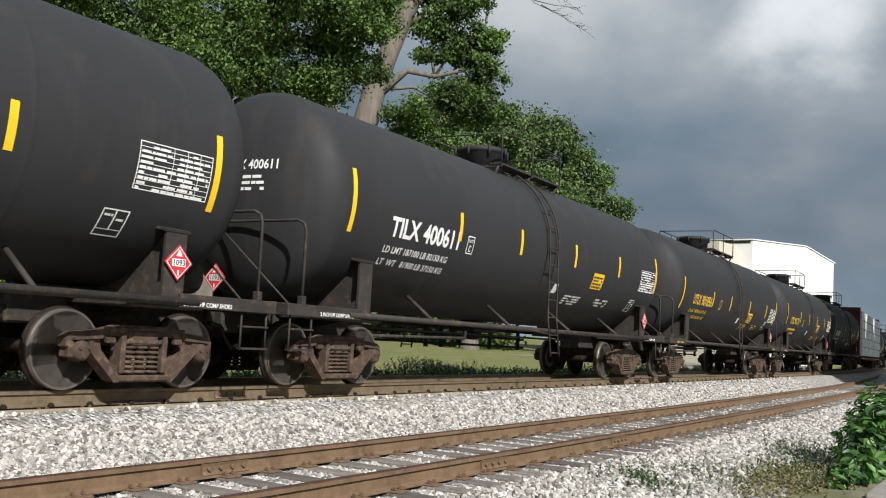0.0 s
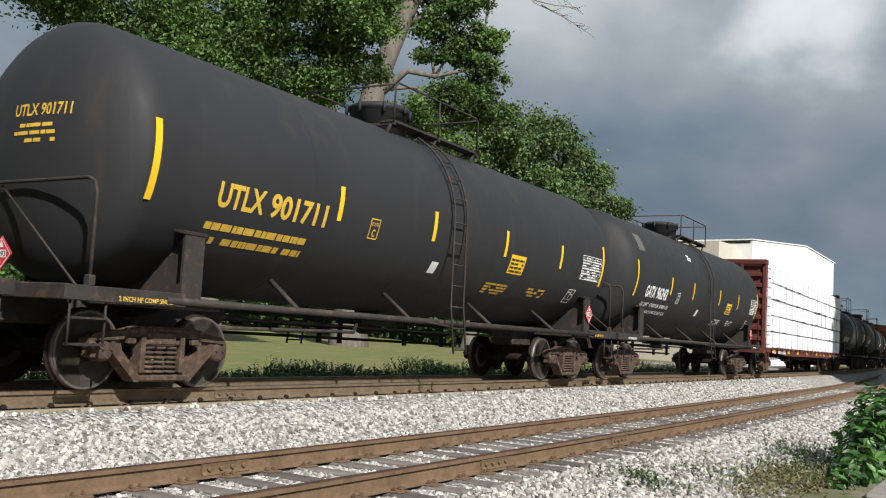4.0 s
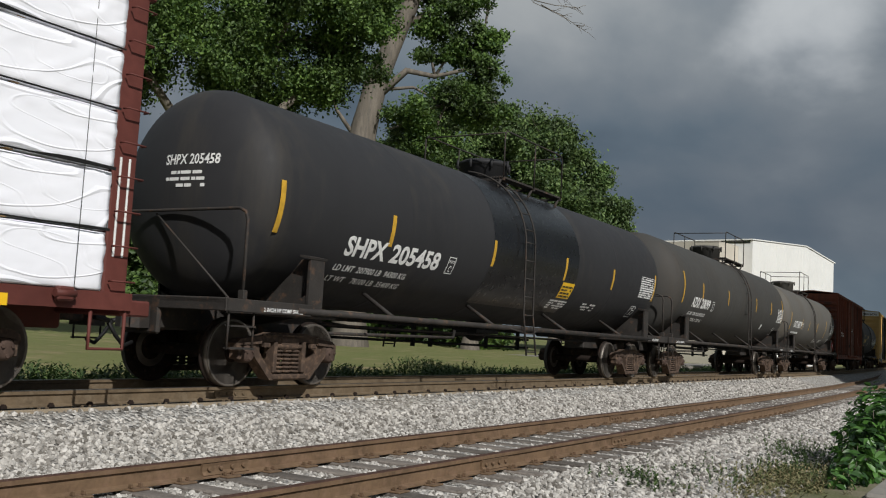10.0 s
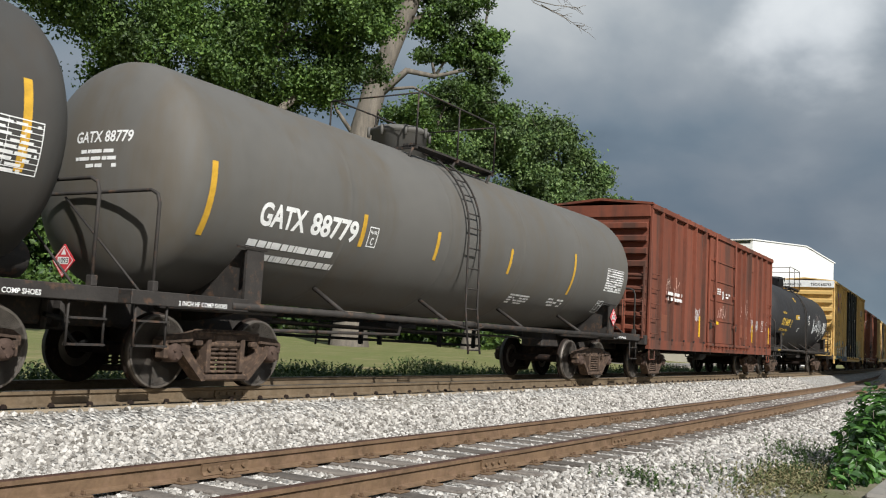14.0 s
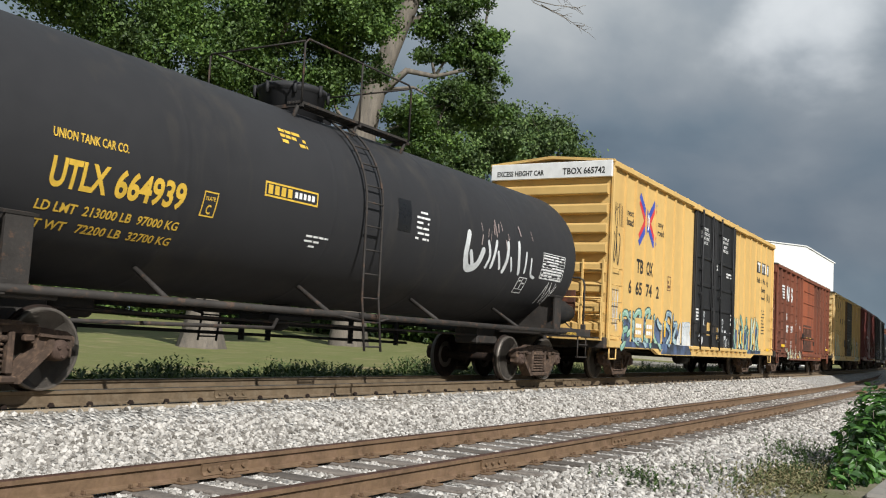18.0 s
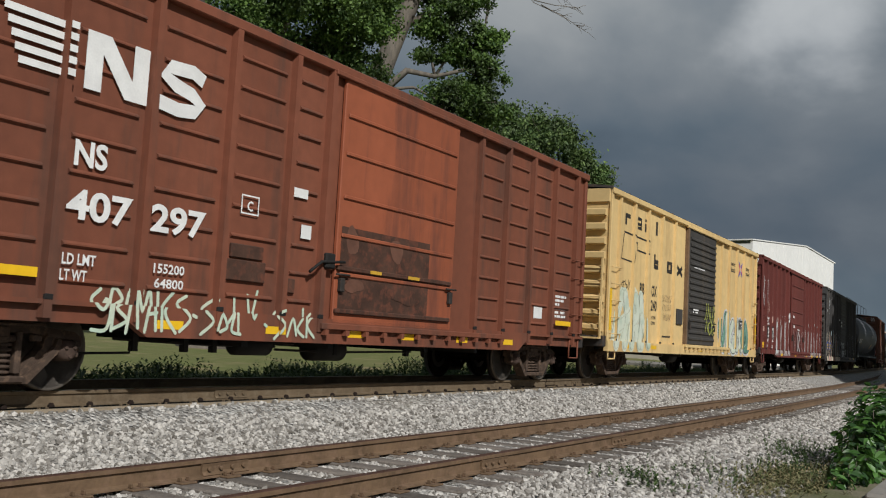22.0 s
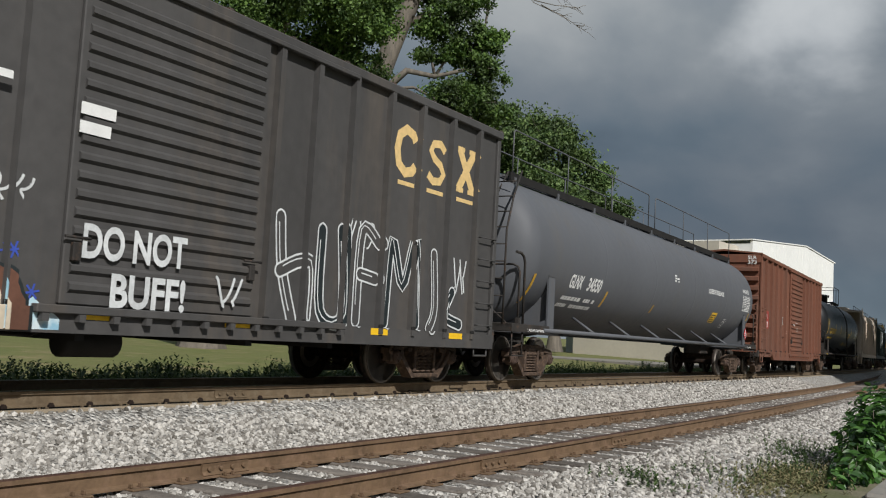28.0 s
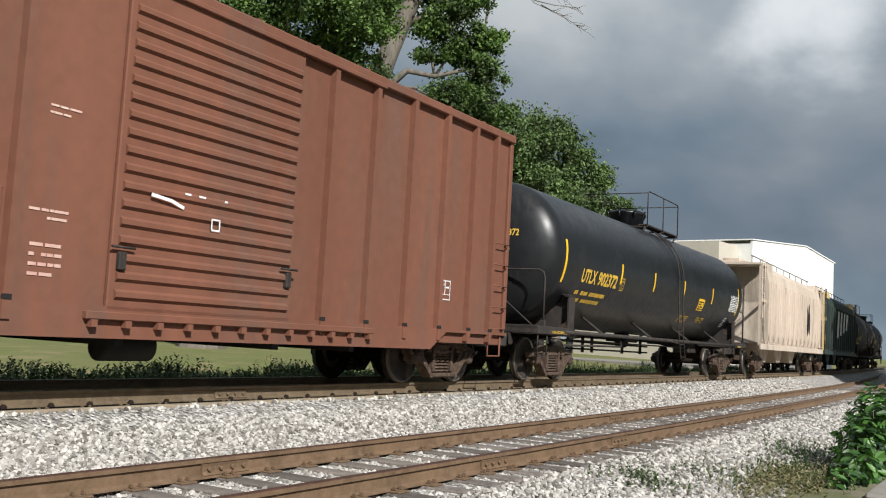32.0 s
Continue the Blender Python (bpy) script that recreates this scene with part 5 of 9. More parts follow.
def placard(parent, x, y, z, facing=0, size=0.30):
    """A diamond danger placard with a number."""
    b = Mesh()
    r = size * 0.707
    b.slab([(-r, 0), (0, -r), (r, 0), (0, r)], -0.006, 0.006, "xz", 0)
    p = part("placard", b, "placard_red", parent, "red diamond danger placard", pose(x, y, z, 0, 0, facing))
    s = Flat(-0.006)
    q = r * 0.90
    paint(p, "border", [([(-q, 0), (0, -q), (q, 0), (0, q), (-q + 0.014, 0), (0, -q + 0.014), (q - 0.014, 0), (0, q - 0.014)],
                         [(0, 1, 5, 4), (1, 2, 6, 5), (2, 3, 7, 6), (3, 0, 4, 7)])], "stencil_white", s, 0.002)
    paint(p, "number_panel", [rect(-0.105, 0.105, -0.045, 0.045)], "white_paint", s, 0.002)
    paint(p, "number", [word("1093", -0.098, -0.032, 0.07, end=0.098)], "stencil_black", s, 0.004)
    paint(p, "symbol", [([(-0.05, 0.075), (0.05, 0.075), (0, 0.16)], [(0, 1, 2)]), rect(-0.012, 0.012, -0.15, -0.09)], "stencil_white", s, 0.002)


def arc_bar(x, r, zc, a0, a1, n=14):
    return [(x, -r * math.cos(radians(a0 + (a1 - a0) * i / n)), zc + r * math.sin(radians(a0 + (a1 - a0) * i / n))) for i in range(n + 1)]


# ---- tank cars ----
def tank_car(x19, tc, r, zc, skin, label, mark, ink, stripes, ladder, sign=None, square=None, table=None, plates=(), texts=(), mark_x=(-6, -4.2),
             mark_z=-0.55, stripe_z=-0.18, load_x=None, top="low", stripe_mat="reflector", placards=True, head_mark=True, over=1.42, extra=None, sign_bars=True,
             gear=True, plate_z=-1.18, man=None, slide=0.0, plate_dx=0.28, mark_gap=0.55, end_tall=0.95,
             saddle_k=0.585, sign_z=-0.53, table_z=-0.55):
    car = car_thing("tank_car", label, "tank car", x19)
    # slide: the marks sit off the car's middle by this much
    stripes, mark_x, plates = [x + slide for x in stripes], [x + slide for x in mark_x], [x + slide for x in plates]
    ladder, sign, square, table = (v + slide if v is not None else None for v in (ladder, sign, square, table))
    half, seam = tc / 2 + over, tc / 2 + over - 0.68
    # shell with dished heads, weld beads at the seams
    m = Mesh()
    prof = []
    for i in range(9):
        w = math.pi / 2 * i / 8
        prof.append((-seam - 0.68 * math.cos(w), max(0.001, r * math.sin(w))))
    beads = [-seam + (2 * seam) * i / 5 for i in range(1, 5)]
    prof.append((-seam + 0.06, r))
    for b in beads:
        prof += [(b - 0.08, r), (b - 0.02, r), (b, r + 0.004), (b + 0.02, r), (b + 0.08, r)]
    prof.append((seam - 0.06, r))
    prof += [(-a, q) for a, q in reversed(prof[:9])]
    m.lathe(prof, "x", 72, (0, 0, zc))
    part("tank", m, skin, car)
    # under frame: stub sills, end platforms, saddles
    deck = 1.16
    for s in (-1, 1):
        b = Mesh()
        b.box(s * (tc / 2 - 1.3), s * (half + 0.36), -0.28, 0.28, 0.72, 1.08, c=0.03)
        b.box(s * (half + 0.28), s * (half + 0.36), -0.34, 0.34, 0.66, 1.12, c=0.03)
        part("stub_sill", b, "iron", car)
        b = Mesh()
        b.box(s * (seam + 0.15), s * (half + 0.36), -1.50, 1.50, deck - 0.07, deck, c=0.012)
        for y in (-1.52, 1.48):
            b.box(s * (tc / 2 + 0.1), s * (half + 0.36), y, y + 0.04, deck - 0.16, deck + 0.005, c=0.008)
        b.box(s * (half + 0.30), s * (half + 0.36), -1.52, 1.52, deck - 0.16, deck + 0.01, c=0.012)
        part("end_platform", b, "iron", car)
        b = Mesh()
        # the web hugs the shell; a flange and a cap close its outer edge
        hug = [(-(r + 0.008) * math.cos(radians(w)), zc - (r + 0.008) * math.sin(radians(w))) for w in (35, 45, 56, 68, 80)]
        foot = [(-1.45, 1.02), (-1.45, zc - r * saddle_k)]
        wall = foot + hug
        wall = wall + [(-y, z) for y, z in reversed(wall)] + [(0.5, 0.86), (-0.5, 0.86)]
        b.slab(wall, s * tc / 2 - 0.04, s * tc / 2 + 0.04, "yz")
        for y in (-1, 1):
            b.slab([(y * 1.45, 1.02), (y * 1.45, zc - r * saddle_k), (y * 1.49, zc - r * saddle_k), (y * 1.49, 1.02)], s * tc / 2 - 0.16, s * tc / 2 + 0.16, "yz")
            b.slab([(y * 1.50, zc - r * saddle_k), (y * 1.33, zc - r * (saddle_k - 0.02)), (y * 1.33, zc - r * (saddle_k - 0.04)), (y * 1.51, zc - r * (saddle_k - 0.02))], s * tc / 2 - 0.20, s * tc / 2 + 0.20, "yz")
            for dx in (-0.13, 0.13):
                b.slab([(y * 1.44, 1.02), (y * 1.44, 1.30), (y * 0.9, 1.06), (y * 0.9, 1.02)], s * tc / 2 + dx - 0.015, s * tc / 2 + dx + 0.015, "yz")
        b.box(s * tc / 2 - 0.55, s * tc / 2 + 0.55, -1.46, 1.46, 0.98, 1.07, c=0.02)
        part("saddle", b, skin if skin == "tank_pale" else "iron", car)
        # one hoop of pipe across each end, braced to the deck
        b = Mesh()
        x0 = s * (half + 0.03)
        b.tube([(x0, -1.47, deck - 0.1), (x0, -1.47, 2.18), (x0, -1.43, 2.29), (x0, -1.32, 2.34), (x0, 1.32, 2.34), (x0, 1.43, 2.29), (x0, 1.47, 2.18), (x0, 1.47, deck - 0.1)], 0.023, 6)
        part("end_rail", b, "iron", car)
        b = Mesh()
        b.tube([(x0 - s * 0.03, -1.22, deck), (x0 - s * 0.03, 0.25, 2.30)], 0.016, 5)
        part("rail_brace", b, "iron", car)
        for y in (-1.47, 1.47):
            b = Mesh()
            b.box(x0 - 0.04, x0 + 0.04, y - 0.05, y + 0.05, deck, deck + 0.12, c=0.008)
            part("rail_foot", b, "iron", car)
        # corner steps
        for y in (-1.46, 1.46):
            b = Mesh()
            for dx in (0.0, 0.46):
                b.tube([(s * (half - 0.22 + dx), y, deck - 0.1), (s * (half - 0.22 + dx), y, 0.52)], 0.016, 5)
            for z in (0.54, 0.82):
                b.box(s * (half - 0.22), s * (half + 0.24), y - 0.05, y + 0.05, z - 0.012, z + 0.012)
            part("corner_step", b, "iron", car)
    # the pipe rail along each side and its struts
    for y in (-1.50, 1.50):
        b = Mesh()
        b.tube([(-tc / 2 - 0.4, y, 1.07), (tc / 2 + 0.4, y, 1.07)], 0.048, 8)
        part("side_pipe", b, "iron" if skin != "tank_pale" else "tank_pale", car)
        n = 4 if tc < 15 else 6
        for i in range(n):
            x = -tc / 2 + 1.9 + (tc - 3.8) * i / (n - 1) if tc < 15 else -6.2 + 2.46 * i
            b = Mesh()
            w = radians(-55)
            b.tube([(x + 0.10, y, 1.07), (x + 0.10, math.copysign(r * math.cos(w), y), zc + r * math.sin(w))], 0.034, 6)
            part("strut", b, "iron" if skin != "tank_pale" else "tank_pale", car)
    # ladder that follows the shell to the top
    for side in (1, -1) if ladder is not None else ():
        b = Mesh()
        for dx in (-0.21, 0.21):
            path = [(ladder + dx, -r - 0.20, 0.55), (ladder + dx, -r - 0.10, 1.35), (ladder + dx, -r - 0.09, zc - 0.1)]
            path += arc_bar(ladder + dx, r + 0.09, zc, 6, 84, 12)
            b.tube([(p[0], p[1] * side, p[2]) for p in path], 0.020, 5)
        for i in range(7):
            z = 0.62 + i * 0.36
            y = -(r + 0.09) if z > 1.35 else -(r + 0.20) + 0.10 * (z - 0.55) / 0.8
            b.tube([(ladder - 0.21, y * side, z), (ladder + 0.21, y * side, z)], 0.014, 5)
        for a in (13, 26, 38, 50, 62, 73):
            p = arc_bar(ladder, r + 0.09, zc, a, a, 1)[0]
            b.tube([(ladder - 0.21, p[1] * side, p[2]), (ladder + 0.21, p[1] * side, p[2])], 0.014, 5)
        part("ladder", b, "iron", car)
        b = Mesh()
        b.tube([(ladder - 0.21, side * (-r - 0.12), 1.0), (ladder - 0.75, side * -1.50, 1.07)], 0.018, 5)
        b.tube([(ladder + 0.21, side * (-r - 0.12), 1.0), (ladder + 0.75, side * -1.50, 1.07)], 0.018, 5)
        part("ladder_brace", b, "iron", car)
    zt = zc + r
    mx = man if man is not None else (ladder or 0.0) - 0.25
    if top in ("low", "rail"):
        b = Mesh()
        b.lathe([(zt - 0.12, 0.52), (zt + 0.34, 0.52), (zt + 0.36, 0.56), (zt + 0.42, 0.56), (zt + 0.47, 0.46), (zt + 0.49, 0.05)], "z", 28, (mx, 0, 0))
        for i in range(8):
            w = 2 * math.pi * i / 8
            b.tube([(mx + 0.58 * math.cos(w), 0.58 * math.sin(w), zt + 0.26), (mx + 0.58 * math.cos(w), 0.58 * math.sin(w), zt + 0.45)], 0.03, 6)
        part("manway", b, skin, car, "round bolted manway dome")
        b = Mesh()
        b.lathe([(zt - 0.1, 0.12), (zt + 0.22, 0.12), (zt + 0.26, 0.16), (zt + 0.34, 0.10)], "z", 12, (mx + 1.1, 0.2, 0))
        part("vent_valve", b, skin, car)
        # grated platform round the manway
        for y in (-0.95, 0.72):
            for i in range(4):
                b = Mesh()
                b.box(mx - 0.9, mx + 2.0, y + i * 0.07, y + i * 0.07 + 0.04, zt - 0.06, zt - 0.02)
                part("platform_slat", b, "iron", car)
        for x in (mx - 0.88, mx + 0.55, mx + 1.95):
            b = Mesh()
            b.box(x, x + 0.05, -0.97, 0.97, zt - 0.11, zt - 0.06)
            b.tube([(x, -0.9, zt - 0.09), (x, -0.75, zt - 0.42)], 0.03, 5)
            b.tube([(x, 0.9, zt - 0.09), (x, 0.75, zt - 0.42)], 0.03, 5)
            part("platform_bracket", b, "iron", car)
    if top == "rail" or top == "low":
        h = 0.92 if top == "rail" else 0.62
        b = Mesh()
        ends = (mx - 0.88, mx + 1.98)
        for y in (-0.96, 0.96):
            b.tube([(ends[0], y, zt - 0.05), (ends[0], y, zt + h - 0.08), (ends[0] + 0.08, y, zt + h), (ends[1] - 0.08, y, zt + h),
                    (ends[1], y, zt + h - 0.08), (ends[1], y, zt - 0.05)], 0.018, 5)
            b.tube([((ends[0] + ends[1]) / 2, y, zt - 0.05), ((ends[0] + ends[1]) / 2, y, zt + h)], 0.016, 5)
        for x in ends:
            b.tube([(x, -0.96, zt + h * 0.95), (x, 0.96, zt + h * 0.95)], 0.016, 5)
        part("top_rail", b, "iron", car)
    # bottom outlet and the gear beneath
    if gear:
        b = Mesh()
        b.lathe([(zc - r - 0.40, 0.10), (zc - r - 0.34, 0.20), (zc - r + 0.1, 0.22)], "z", 14, (mx, 0, 0))
        b.box(mx - 0.5, mx + 0.5, -0.3, 0.3, zc - r - 0.24, zc - r - 0.16, c=0.01)
        part("outlet_valve", b, "black_gear", car)
        b = Mesh()
        b.lathe([(0.0, 0.12), (0.03, 0.16), (0.62, 0.16), (0.65, 0.12)], "x", 16, (-tc / 2 + 1.7, 0.35, 0.98))
        b.tube([(-tc / 2 + 2.3, 0.35, 0.98), (-tc / 2 + 3.2, 0.2, 0.92)], 0.02, 5)
        part("brake_cylinder", b, "iron", car)
        b = Mesh()
        b.lathe([(0.0, 0.16), (0.04, 0.21), (0.95, 0.21), (1.0, 0.16)], "x", 16, (half - 1.2, -0.55, 1.42))
        part("air_tank", b, "iron", car)
        b = Mesh()
        b.tube([(-tc / 2 + 1.2, -0.25, 0.92), (tc / 2 - 1.2, -0.25, 0.90)], 0.022, 5)
        b.tube([(-tc / 2 + 1.0, -0.75, 0.78), (-1.6, -0.6, 0.82), (-1.4, -0.5, 0.95)], 0.03, 6)
        part("brake_rod", b, "iron", car)
        b = Mesh()
        for z in (0.66, 0.86):
            b.tube([(-tc / 2 + 2.0, 0.9, z + 0.06), (tc / 2 - 2.2, 0.9, z)], 0.03, 6)
        for q in (-0.34, -0.30, -0.05, 0.0, 0.18, 0.30):
            b.box(q * tc - 0.03, q * tc + 0.03, 0.86, 0.94, 0.60, 1.12)
        part("coil_pipe", b, "black_gear", car)
    # reflective stripes, lettering and stencils
    side = Round(r, zc)
    for i, x in enumerate(stripes):
        tall = 0.50 if 0 < i < len(stripes) - 1 else end_tall
        paint(car, "reflective_stripe", [rect(x - 0.05, x + 0.05, stripe_z - tall / 2, stripe_z + tall / 2)], stripe_mat, side, 0.004, "yellow reflective stripe")
    first, last = mark.split(" ")
    k = (mark_x[1] - mark_x[0]) / (1.08 * len(first) + len(last) + mark_gap)
    write(car, "lettering", [word(first, mark_x[0], mark_z, 0.31, end=mark_x[0] + k * 1.08 * len(first)), word(last, mark_x[1] - k * len(last), mark_z, 0.31, end=mark_x[1])], ink, side)
    lx = load_x or (mark_x[0] - 0.05, mark_x[0] + 1.9)
    lines = bars(lx[0], lx[1], mark_z - 0.52, mark_z - 0.12, 2, len(mark) + int(x19), 0.5)
    for i, t in enumerate(texts):
        paint(car, "small_lettering", [word(t, lx[0], mark_z - 0.28 - 0.22 * i, 0.115, end=lx[1])], ink, side)
    if not texts:
        paint(car, "small_lettering", lines, ink, side)
    for s, x in ((-1, -seam - 0.35), (1, tc / 2 + 0.15)):
        paint(car, "shoe_notice", [word("2 INCH HF COMP SHOES", x, deck - 0.135, 0.055, end=x + 0.8)], ink, Flat(-1.522), 0.004)
    if plate_dx is not None:
        px = mark_x[1] + plate_dx
        paint(car, "plate_mark", outline(px, px + 0.24, mark_z - 0.04, mark_z + 0.28, 0.018), ink, side)
        write(car, "plate_lettering", [word("PLATE", px + 0.04, mark_z + 0.17, 0.05, end=px + 0.20), word("C", px + 0.08, mark_z, 0.12, end=px + 0.16)], ink, side)
    if square is not None:
        paint(car, "white_card", [rect(square, square + 0.22, -0.98, -0.76)], "white_paint", side)
    if sign is not None:
        s = paint(car, "sign", [rect(sign - 0.32, sign + 0.32, sign_z - 0.19, sign_z + 0.19)], "reflector", side, 0.004, "yellow rectangular notice with small black print")
        paint(s, "print", bars(sign - 0.28, sign + 0.28, sign_z - 0.16, sign_z + 0.15, 4, 5, 0.55), "stencil_black", side, 0.007)
    if table is not None:
        paint(car, "data_table", data_table(table - 0.55, table + 0.55, table_z, table_z + 0.55, int(table * 7)), "stencil_white", side)
    for x in plates:
        paint(car, "service_plate", service_plate(x, plate_z), "stencil_white", side)
    if top != "none" and (placards or sign is not None):
        paint(car, "small_lettering", bars(1.5, 2.4, -1.22, -0.95, 4, 8) + bars(3.3, 4.1, -1.16, -0.92, 3, 9), ink, side)
    if head_mark:
        hd = Head(-half, -seam, r, zc)
        paint(car, "end_lettering", [word(mark, -0.16, 0.30, 0.145, end=0.76)] + bars(-0.12, 0.58, -0.02, 0.25, 3, 4, 0.5), ink, hd)
    if placards:
        placard(car, tc / 2 + 0.02, -1.525, 1.52)
        placard(car, -half + 0.13, 0.35, 1.52, -90)
    add_running_gear(car, tc, half + 0.27)
    if extra:
        extra(car, side)
    return car


# ---- box cars ----
def box_car(x19, length, tc, z0, z1, skin, door, posts, label, post_w=0.12, sill_cut=None, end_ribs=8, roof_skin=None, gutter=True, name="box_car",
            dash=False, sill_skin=None, hw=1.45, post_d=0.10, sill_k=1.6):
    """door: (x0, x1, kind, material). Returns the car and the surface of its near side."""
    car = car_thing(name, label, "box car", x19)
    h = length / 2
    m = Mesh()
    m.box(-h + 0.03, h - 0.03, -hw, hw, z0 + 0.12, z1 - 0.06, c=0.0)
    part("body", m, skin, car)
    for s in (-1, 1):
        for x in posts:
            b = Mesh()
            w = post_w / 2
            b.slab([(x - w, s * hw), (x - w * 0.80, s * (hw + post_d)), (x + w * 0.80, s * (hw + post_d)), (x + w, s * hw)], z0 + 0.16, z1 - 0.12, "xy")
            part("side_post", b, skin, car)
            if s < 0:
                # black block that stands in for the shade in the notch below the post
                b = Mesh()
                zf = z0 + 0.285 + (sill_cut or 0.0) * 0.3
                b.box(x - w * 0.85, x + w * 0.85, -hw - post_d - 0.006, -hw, zf - 0.03, zf + 0.03, c=0.006)
                part("post_foot", b, "black_gear", car)
        b = Mesh()
        b.box(-h, h, s * (hw - 0.02), s * (hw + 0.105), z1 - 0.14, z1, c=0.015)
        part("top_chord", b, skin, car)
        # side sill, deeper between the trucks
        b = Mesh()
        cut = sill_cut if sill_cut is not None else 0.0
        k = tc / 2 - sill_k
        b.slab([(-h, z0 + cut), (-k - 0.5, z0 + cut), (-k, z0), (k, z0), (k + 0.5, z0 + cut), (h, z0 + cut), (h, z0 + 0.26 + cut * 0.3),
                (-h, z0 + 0.26 + cut * 0.3)], s * (hw - 0.03), s * (hw + 0.075), "xz")
        part("side_sill", b, sill_skin or skin, car)
        for e in (-1, 1):
            b = Mesh()
            b.box(e * h, e * (h - 0.12), s * (hw - 0.02), s * (hw + 0.06), z0 + 0.1 + cut, z1 - 0.05, c=0.015)
            part("corner_post", b, skin, car)
            # sill step
            b = Mesh()
            y = s * (hw + 0.02)
            b.tube([(e * (h - 0.15), y, z0 + cut + 0.05), (e * (h - 0.15), y, 0.52), (e * (h - 0.62), y, 0.52), (e * (h - 0.62), y, z0 + cut + 0.05)], 0.022, 5)
            part("sill_step", b, skin, car)
    # roof of shallow ribbed sheets
    b = Mesh()
    b.slab([(-hw - 0.07, z1 - 0.02), (0, z1 + 0.12), (hw + 0.07, z1 - 0.02), (hw + 0.07, z1 + 0.015), (0, z1 + 0.16), (-hw - 0.07, z1 + 0.015)],
           -h - 0.04, h + 0.04, "yz")
    part("roof", b, roof_skin or skin, car)
    n = int(length / 1.2)
    for i in range(n + 1):
        x = -h + length * i / n
        b = Mesh()
        b.slab([(-hw - 0.06, z1 + 0.01), (0, z1 + 0.15), (hw + 0.06, z1 + 0.01), (hw + 0.06, z1 + 0.04), (0, z1 + 0.185), (-hw - 0.06, z1 + 0.04)],
               x - 0.04, x + 0.04, "yz")
        part("roof_rib", b, roof_skin or skin, car)
    # pressed ribs across each end
    zr = (z1 - 0.45 - z0 - 0.35) / end_ribs
    for e in (-1, 1):
        for i in range(end_ribs):
            z = z0 + 0.45 + zr * i
            b = Mesh()
            b.slab([(e * h, z), (e * (h + 0.13), z + zr * 0.05), (e * (h + 0.14), z + zr * 0.09), (e * (h + 0.14), z + zr * 0.44), (e * (h + 0.13), z + zr * 0.48), (e * h, z + zr * 0.58)], -hw + 0.06, hw - 0.06, "xz")
            part("end_rib", b, skin, car)
        b = Mesh()
        b.box(e * h - e * 0.02, e * (h + 0.03), -hw, hw, z1 - 0.35, z1 - 0.02, c=0.01)
        part("end_panel", b, skin, car)
        # end sill and brake step
        b = Mesh()
        b.box(e * (h - 0.05), e * (h + 0.16), -hw - 0.02, hw + 0.02, z0 + 0.10, z0 + 0.36, c=0.02)
        b.box(e * (h - 2.2), e * (h + 0.45), -0.24, 0.24, 0.74, 1.05, c=0.03)
        part("end_sill", b, "iron", car)
        # ladders: rungs on the side near each end and on the end wall
        for s in (-1, 1):
            for i in range(5 if e < 0 else 5):
                z = z0 + 0.42 + i * 0.40
                b = Mesh()
                y = s * (hw + 0.03)
                o = s * 0.085
                xa, xb = e * (h - 0.14), e * (h - 0.64)
                b.tube([(xa, y, z), (xa, y + o, z), (xb, y + o, z), (xb, y, z)], 0.012, 5)
                part("ladder_rung", b, skin, car)
            for y in (hw - 0.08, hw - 0.60):
                b = Mesh()
                b.box(e * (h + 0.13), e * (h + 0.18), s * y - 0.025, s * y + 0.025, z0 + 0.30, z0 + 2.20, c=0.006)
                part("ladder_stile", b, skin, car)
            for i in range(5):
                z = z0 + 0.52 + i * 0.36
                b = Mesh()
                xo = e * (h + 0.16)
                b.tube([(e * h, -s * -(hw - 0.1), z), (xo, s * (hw - 0.1), z), (xo, s * (hw - 0.58), z), (e * h, s * (hw - 0.58), z)], 0.012, 5)
                part("end_rung", b, skin, car)
    b = Mesh()
    b.lathe([(-h - 0.30, 0.05), (-h - 0.28, 0.27), (-h - 0.25, 0.29), (-h - 0.23, 0.27), (-h - 0.22, 0.05)], "x", 20, (0, 0.55, 2.35))
    b.box(-h - 0.24, -h, 0.40, 0.70, 1.6, 2.5, c=0.03)
    part("hand_brake", b, "iron", car)
    b = Mesh()
    b.box(-h - 0.20, -h - 0.14, -0.85, -0.15, z0 + 0.85, z0 + 1.45, c=0.012)
    part("end_board", b, "rust_dark", car, "dark routing board on the end")
    # cross walk on the left end and the gear under the floor
    b = Mesh()
    b.box(-h - 0.36, -h - 0.02, -hw + 0.05, hw - 0.05, z0 + 0.28, z0 + 0.32)
    b.tube([(-h - 0.30, -hw + 0.05, z0 + 1.28), (-h - 0.30, hw - 0.05, z0 + 1.28)], 0.015, 5)
    b.tube([(-h - 0.30, -hw + 0.05, z0 + 0.3), (-h - 0.30, -hw + 0.05, z0 + 1.28)], 0.015, 5)
    b.tube([(-h - 0.30, -hw + 0.6, z0 + 0.3), (-h - 0.30, -hw + 0.6, z0 + 1.28)], 0.015, 5)
    part("end_walk", b, skin, car)
    b = Mesh()
    b.box(-h + 1, h - 1, -0.3, 0.3, 0.72, z0 + 0.1, c=0.02)
    for x in (-3.0, -1.2, 1.4, 3.1):
        b.box(x, x + 0.12, -1.4, 1.4, z0 - 0.08, z0 + 0.1)
    b.lathe([(0, 0.14), (0.03, 0.18), (0.75, 0.18), (0.78, 0.14)], "x", 14, (-1.0, -0.85, z0 - 0.1))
